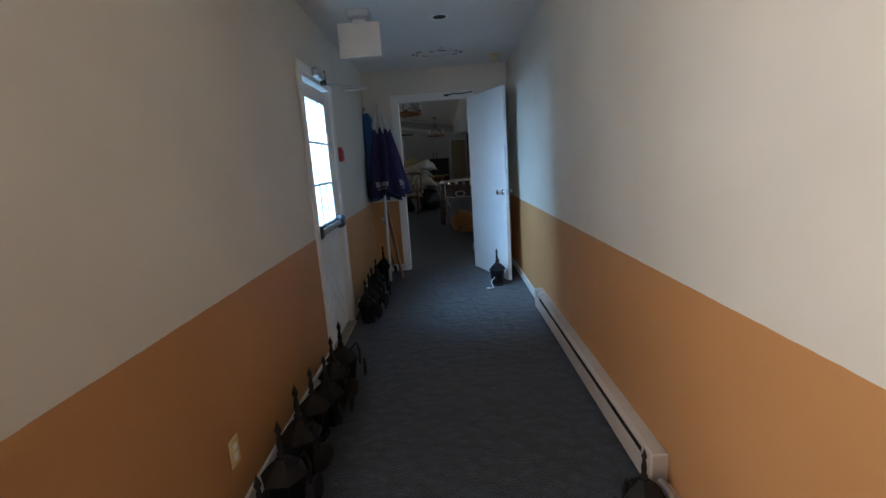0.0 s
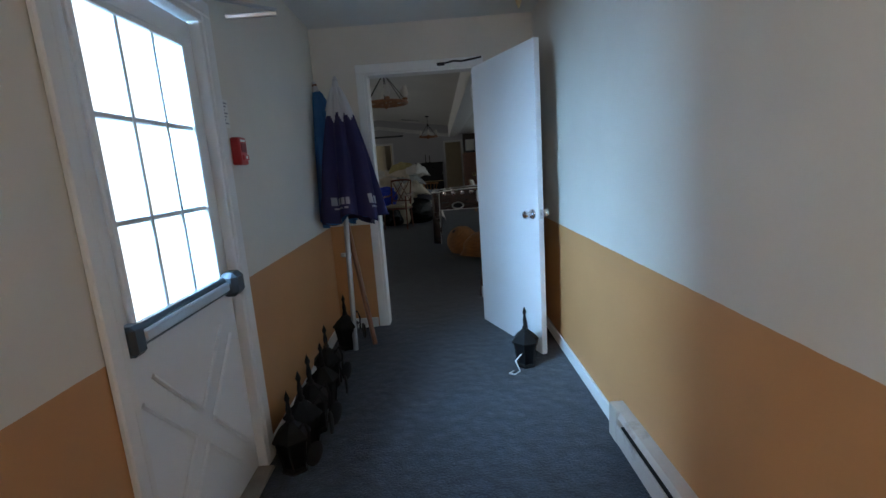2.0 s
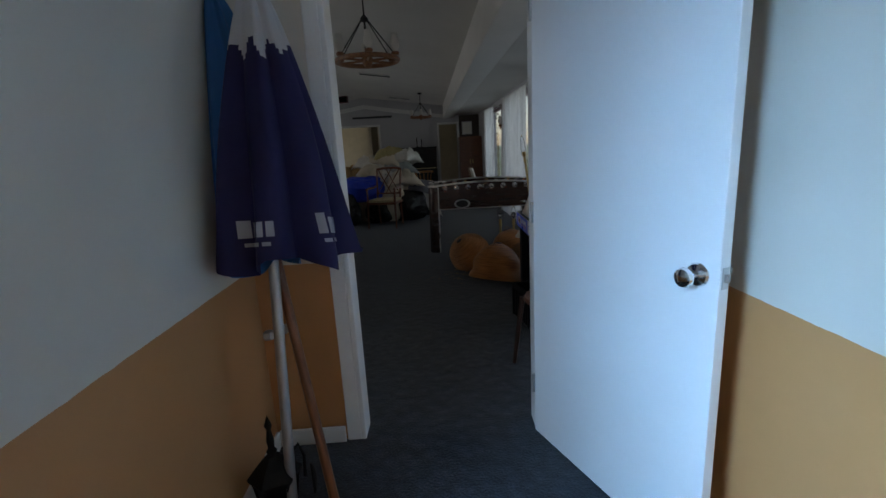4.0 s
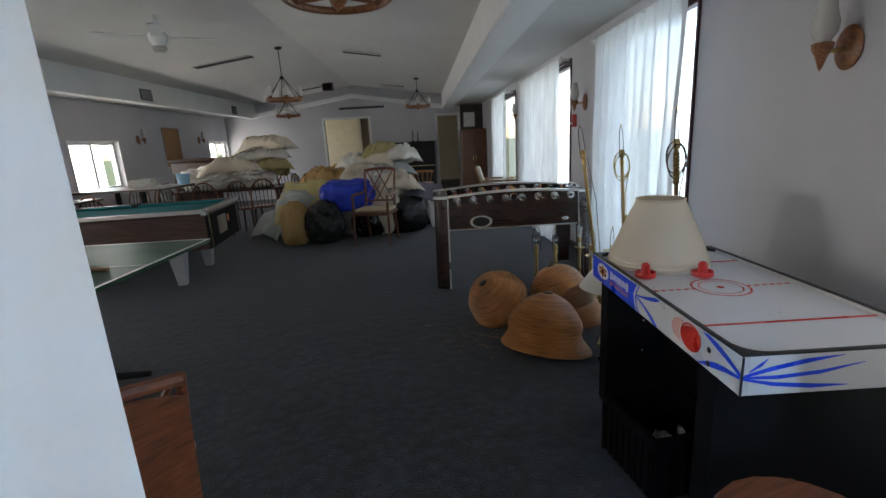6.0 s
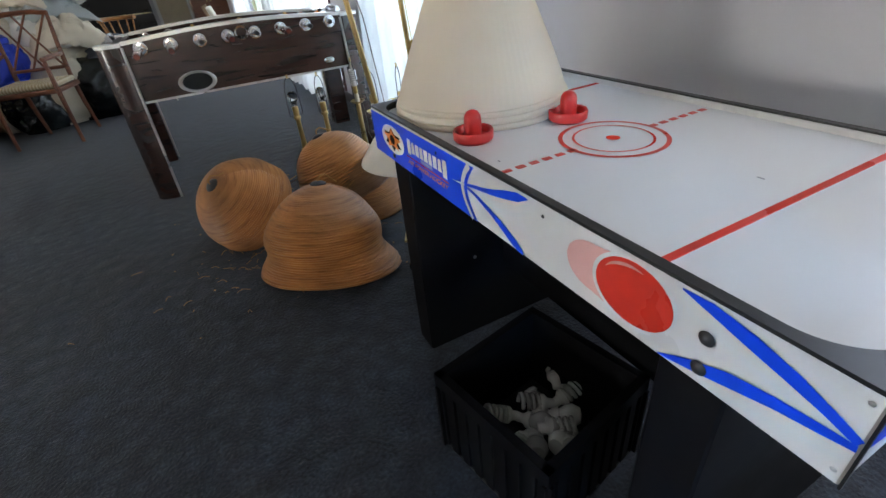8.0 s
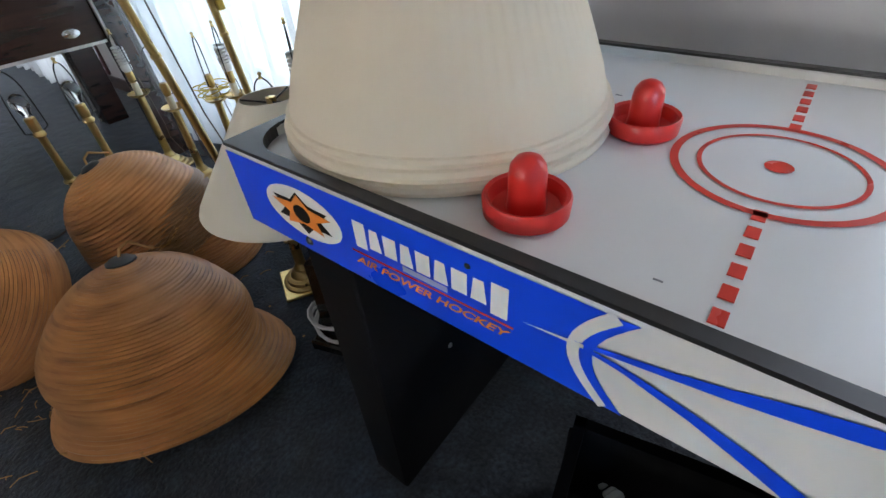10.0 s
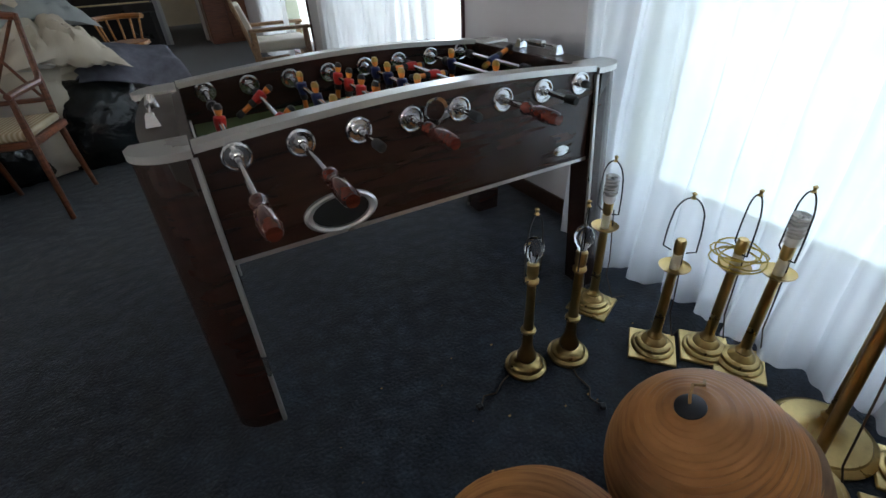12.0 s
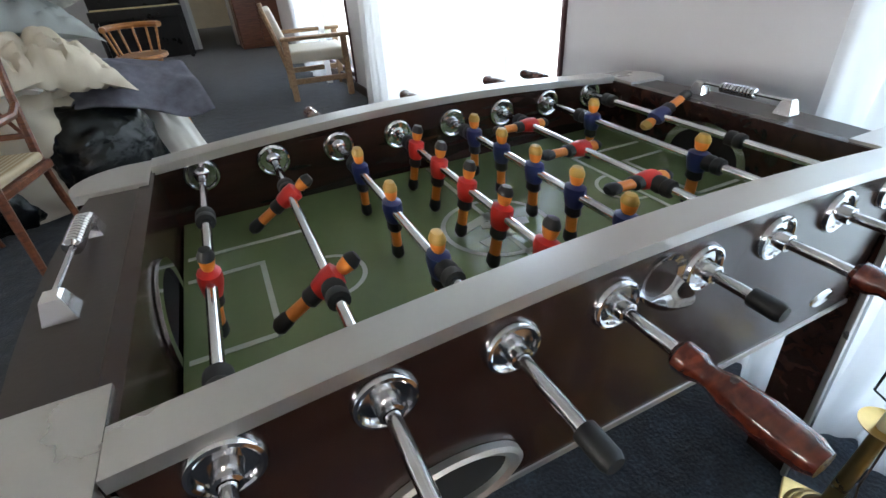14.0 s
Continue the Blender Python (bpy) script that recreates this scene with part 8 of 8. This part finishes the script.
# piano, cabinet, stool and armchair
pn = thing("upright_piano", TURN @ pose(0.20, 17.55, 0), "black upright piano against the far wall", "piano")
part("case", B(((-0.62, -0.02, 0.0), (0.62, 0.38, 1.36)), bev=0.01), PIANO, pn)
part("lid", B(((-0.65, -0.05, 1.36), (0.65, 0.40, 1.40)), bev=0.008), PIANO, pn)
part("key_bed", B(((-0.62, -0.30, 0.60), (0.62, -0.02, 0.74)), bev=0.01), PIANO, pn)
part("key_strip", B(((-0.58, -0.28, 0.74), (0.58, -0.14, 0.755))), IVORY, pn)
for x in (-0.58, 0.54):
    part("leg", B(((x, -0.28, 0.0), (x + 0.05, -0.22, 0.60)), bev=0.006), PIANO, pn)
for x, h in ((0.02, 0.30), (0.16, 0.26)):
    cs = thing("candlestick", TURN @ pose(0.20 + x, 17.7, 1.40), "dark tall candlestick on the piano", "candlestick", "candlesticks on the piano")
    bm = bmesh.new()
    lathe(bm, [(0, 0), (0.05, 0.0), (0.045, 0.015), (0.012, 0.03), (0.014, h * 0.6), (0.025, h * 0.65), (0.012, h * 0.68), (0.012, h), (0, h)], 14)
    part("stem", bm, IRON, cs, smooth=True)
cb = thing("cabinet", TURN @ pose(1.90, 17.55, 0), "tall brown wooden cabinet in the far corner", "cabinet")
part("body", B(((-0.35, -0.25, 0.0), (0.35, 0.25, 1.65)), bev=0.008), CHERRY, cb)
for x in (-0.34, 0.005):
    d = part("door", B(((x, -0.272, 0.08), (x + 0.335, -0.25, 1.60)), bev=0.006), CHERRY, cb)
    part("handle", B(((x + (0.29 if x < 0 else 0.02), -0.29, 0.82), (x + (0.31 if x < 0 else 0.04), -0.272, 0.95)), bev=0.004), BRASS, d)
pic = thing("framed_picture", TURN @ pose(1.85, 17.97, 1.93), "small framed pale print on the far wall", "picture")
part("frame", B(((-0.16, -0.02, -0.2), (0.16, 0.0, 0.2)), bev=0.004), STEEL, pic)
part("print", B(((-0.13, -0.024, -0.17), (0.13, -0.02, 0.17))), PAPER, pic)

st = thing("bar_stool", pose(0.29, 12.85, 0, 0, 0, 20), "honey-coloured wooden stool with a round back", "stool")
HONEY = wood_mat("honey_pine", (0.26, 0.10, 0.03), (0.48, 0.21, 0.06), 0.3)
for k in range(4):
    a = math.pi / 2 * k + 0.78
    bm = bmesh.new()
    tube(bm, [(0.20 * math.cos(a), 0.20 * math.sin(a), 0), (0.13 * math.cos(a), 0.13 * math.sin(a), 0.62)], [0.014, 0.019], 8)
    part("leg", bm, HONEY, st, smooth=True)
    b = a + math.pi / 2
    for z, r in ((0.22, 0.178), (0.40, 0.155)):
        bm = bmesh.new()
        tube(bm, [(r * math.cos(a), r * math.sin(a), z), (r * math.cos(b), r * math.sin(b), z)], 0.010, 6)
        part("stretcher", bm, HONEY, st, smooth=True)
bm = bmesh.new()
lathe(bm, [(0, 0.62), (0.16, 0.62), (0.185, 0.635), (0.18, 0.66), (0.12, 0.655), (0, 0.652)], 24)
part("seat", bm, HONEY, st, smooth=True)
for k in range(6):
    a = math.pi * (0.08 + 0.84 * k / 5)
    bm = bmesh.new()
    tube(bm, [(0.15 * math.cos(a), 0.15 * math.sin(a), 0.65), (0.19 * math.cos(a), 0.19 * math.sin(a), 0.84)], 0.009, 6)
    part("spindle", bm, HONEY, st, smooth=True)
bm = bmesh.new()
tube(bm, [(0.195 * math.cos(math.pi * i / 12), 0.195 * math.sin(math.pi * i / 12), 0.85) for i in range(13)], 0.022, 8)
part("back_rail", bm, HONEY, st, smooth=True)

ac = thing("armchair", pose(1.73, 13.60, 0, 0, 0, 84), "light oak armchair with cream cushions by the window", "armchair")
for sx in (-1, 1):
    for y in (-0.30, 0.26):
        part("leg", B(((sx * 0.31 - 0.03, y - 0.03, 0.0), (sx * 0.31 + 0.03, y + 0.03, 0.56)), bev=0.006), OAKLIGHT, ac)
    part("arm", B(((sx * 0.31 - 0.045, -0.36, 0.56), (sx * 0.31 + 0.045, 0.30, 0.595)), bev=0.01), OAKLIGHT, ac)
    part("lower_rail", B(((sx * 0.31 - 0.02, -0.28, 0.16), (sx * 0.31 + 0.02, 0.26, 0.21)), bev=0.004), OAKLIGHT, ac)
part("seat_rail", B(((-0.30, -0.31, 0.28), (0.30, -0.26, 0.35)), bev=0.005), OAKLIGHT, ac)
bm = bmesh.new()
bx(bm, (-0.27, -0.32, 0.34), (0.27, 0.24, 0.46), 0.035, None, 3)
part("seat_cushion", bm, CREAM, ac, "cream seat cushion", smooth=True)
bm = bmesh.new()
bx(bm, (-0.27, -0.05, 0.0), (0.27, 0.05, 0.43), 0.03, pose(0, 0.25, 0.42, -17, 0, 0), 3)
part("back_cushion", bm, CREAM, ac, "cream back cushion", smooth=True)
for sx in (-1, 1):
    bm = bmesh.new()
    tube(bm, [(sx * 0.30, 0.26, 0.2), (sx * 0.30, 0.33, 0.56), (sx * 0.30, 0.41, 0.86)], 0.022, 6)
    part("back_post", bm, OAKLIGHT, ac)

# chairs just inside the doorway
ch = dining_chair(pose(-0.455, 5.555, 0, 0, 0, 225) @ Matrix.Scale(0.88, 4), "cherry wood chair just inside the doorway", SEATSTRIPE)
bm = bmesh.new()
n = 16
lo, hi = [], []
for i in range(n + 1):
    u = i / n
    x = -0.22 + 0.44 * u
    lo.append((x, 0.245 + 0.03 * math.sin(math.pi * u), 0.58))
    hi.append((x, 0.30 + 0.03 * math.sin(math.pi * u), 0.93 + 0.06 * math.sin(math.pi * u) ** 0.8))
va = [[bm.verts.new((x, y + dy, z)) for x, y, z in row] for row in (lo, hi) for dy in (0, 0.018)]
for i in range(n):
    for a, b in ((0, 2), (3, 1), (2, 3), (1, 0)):
        bm.faces.new((va[a][i], va[a][i + 1], va[b][i + 1], va[b][i]))
part("curved_splat", bm, CHERRY, ch, "broad curved wooden back")
sc = copy_thing(proto, pose(1.30, 5.33, 0, 0, 0, 200))
tagged(sc, "wooden spindle chair behind the open door", group="spindle chairs round the tables")
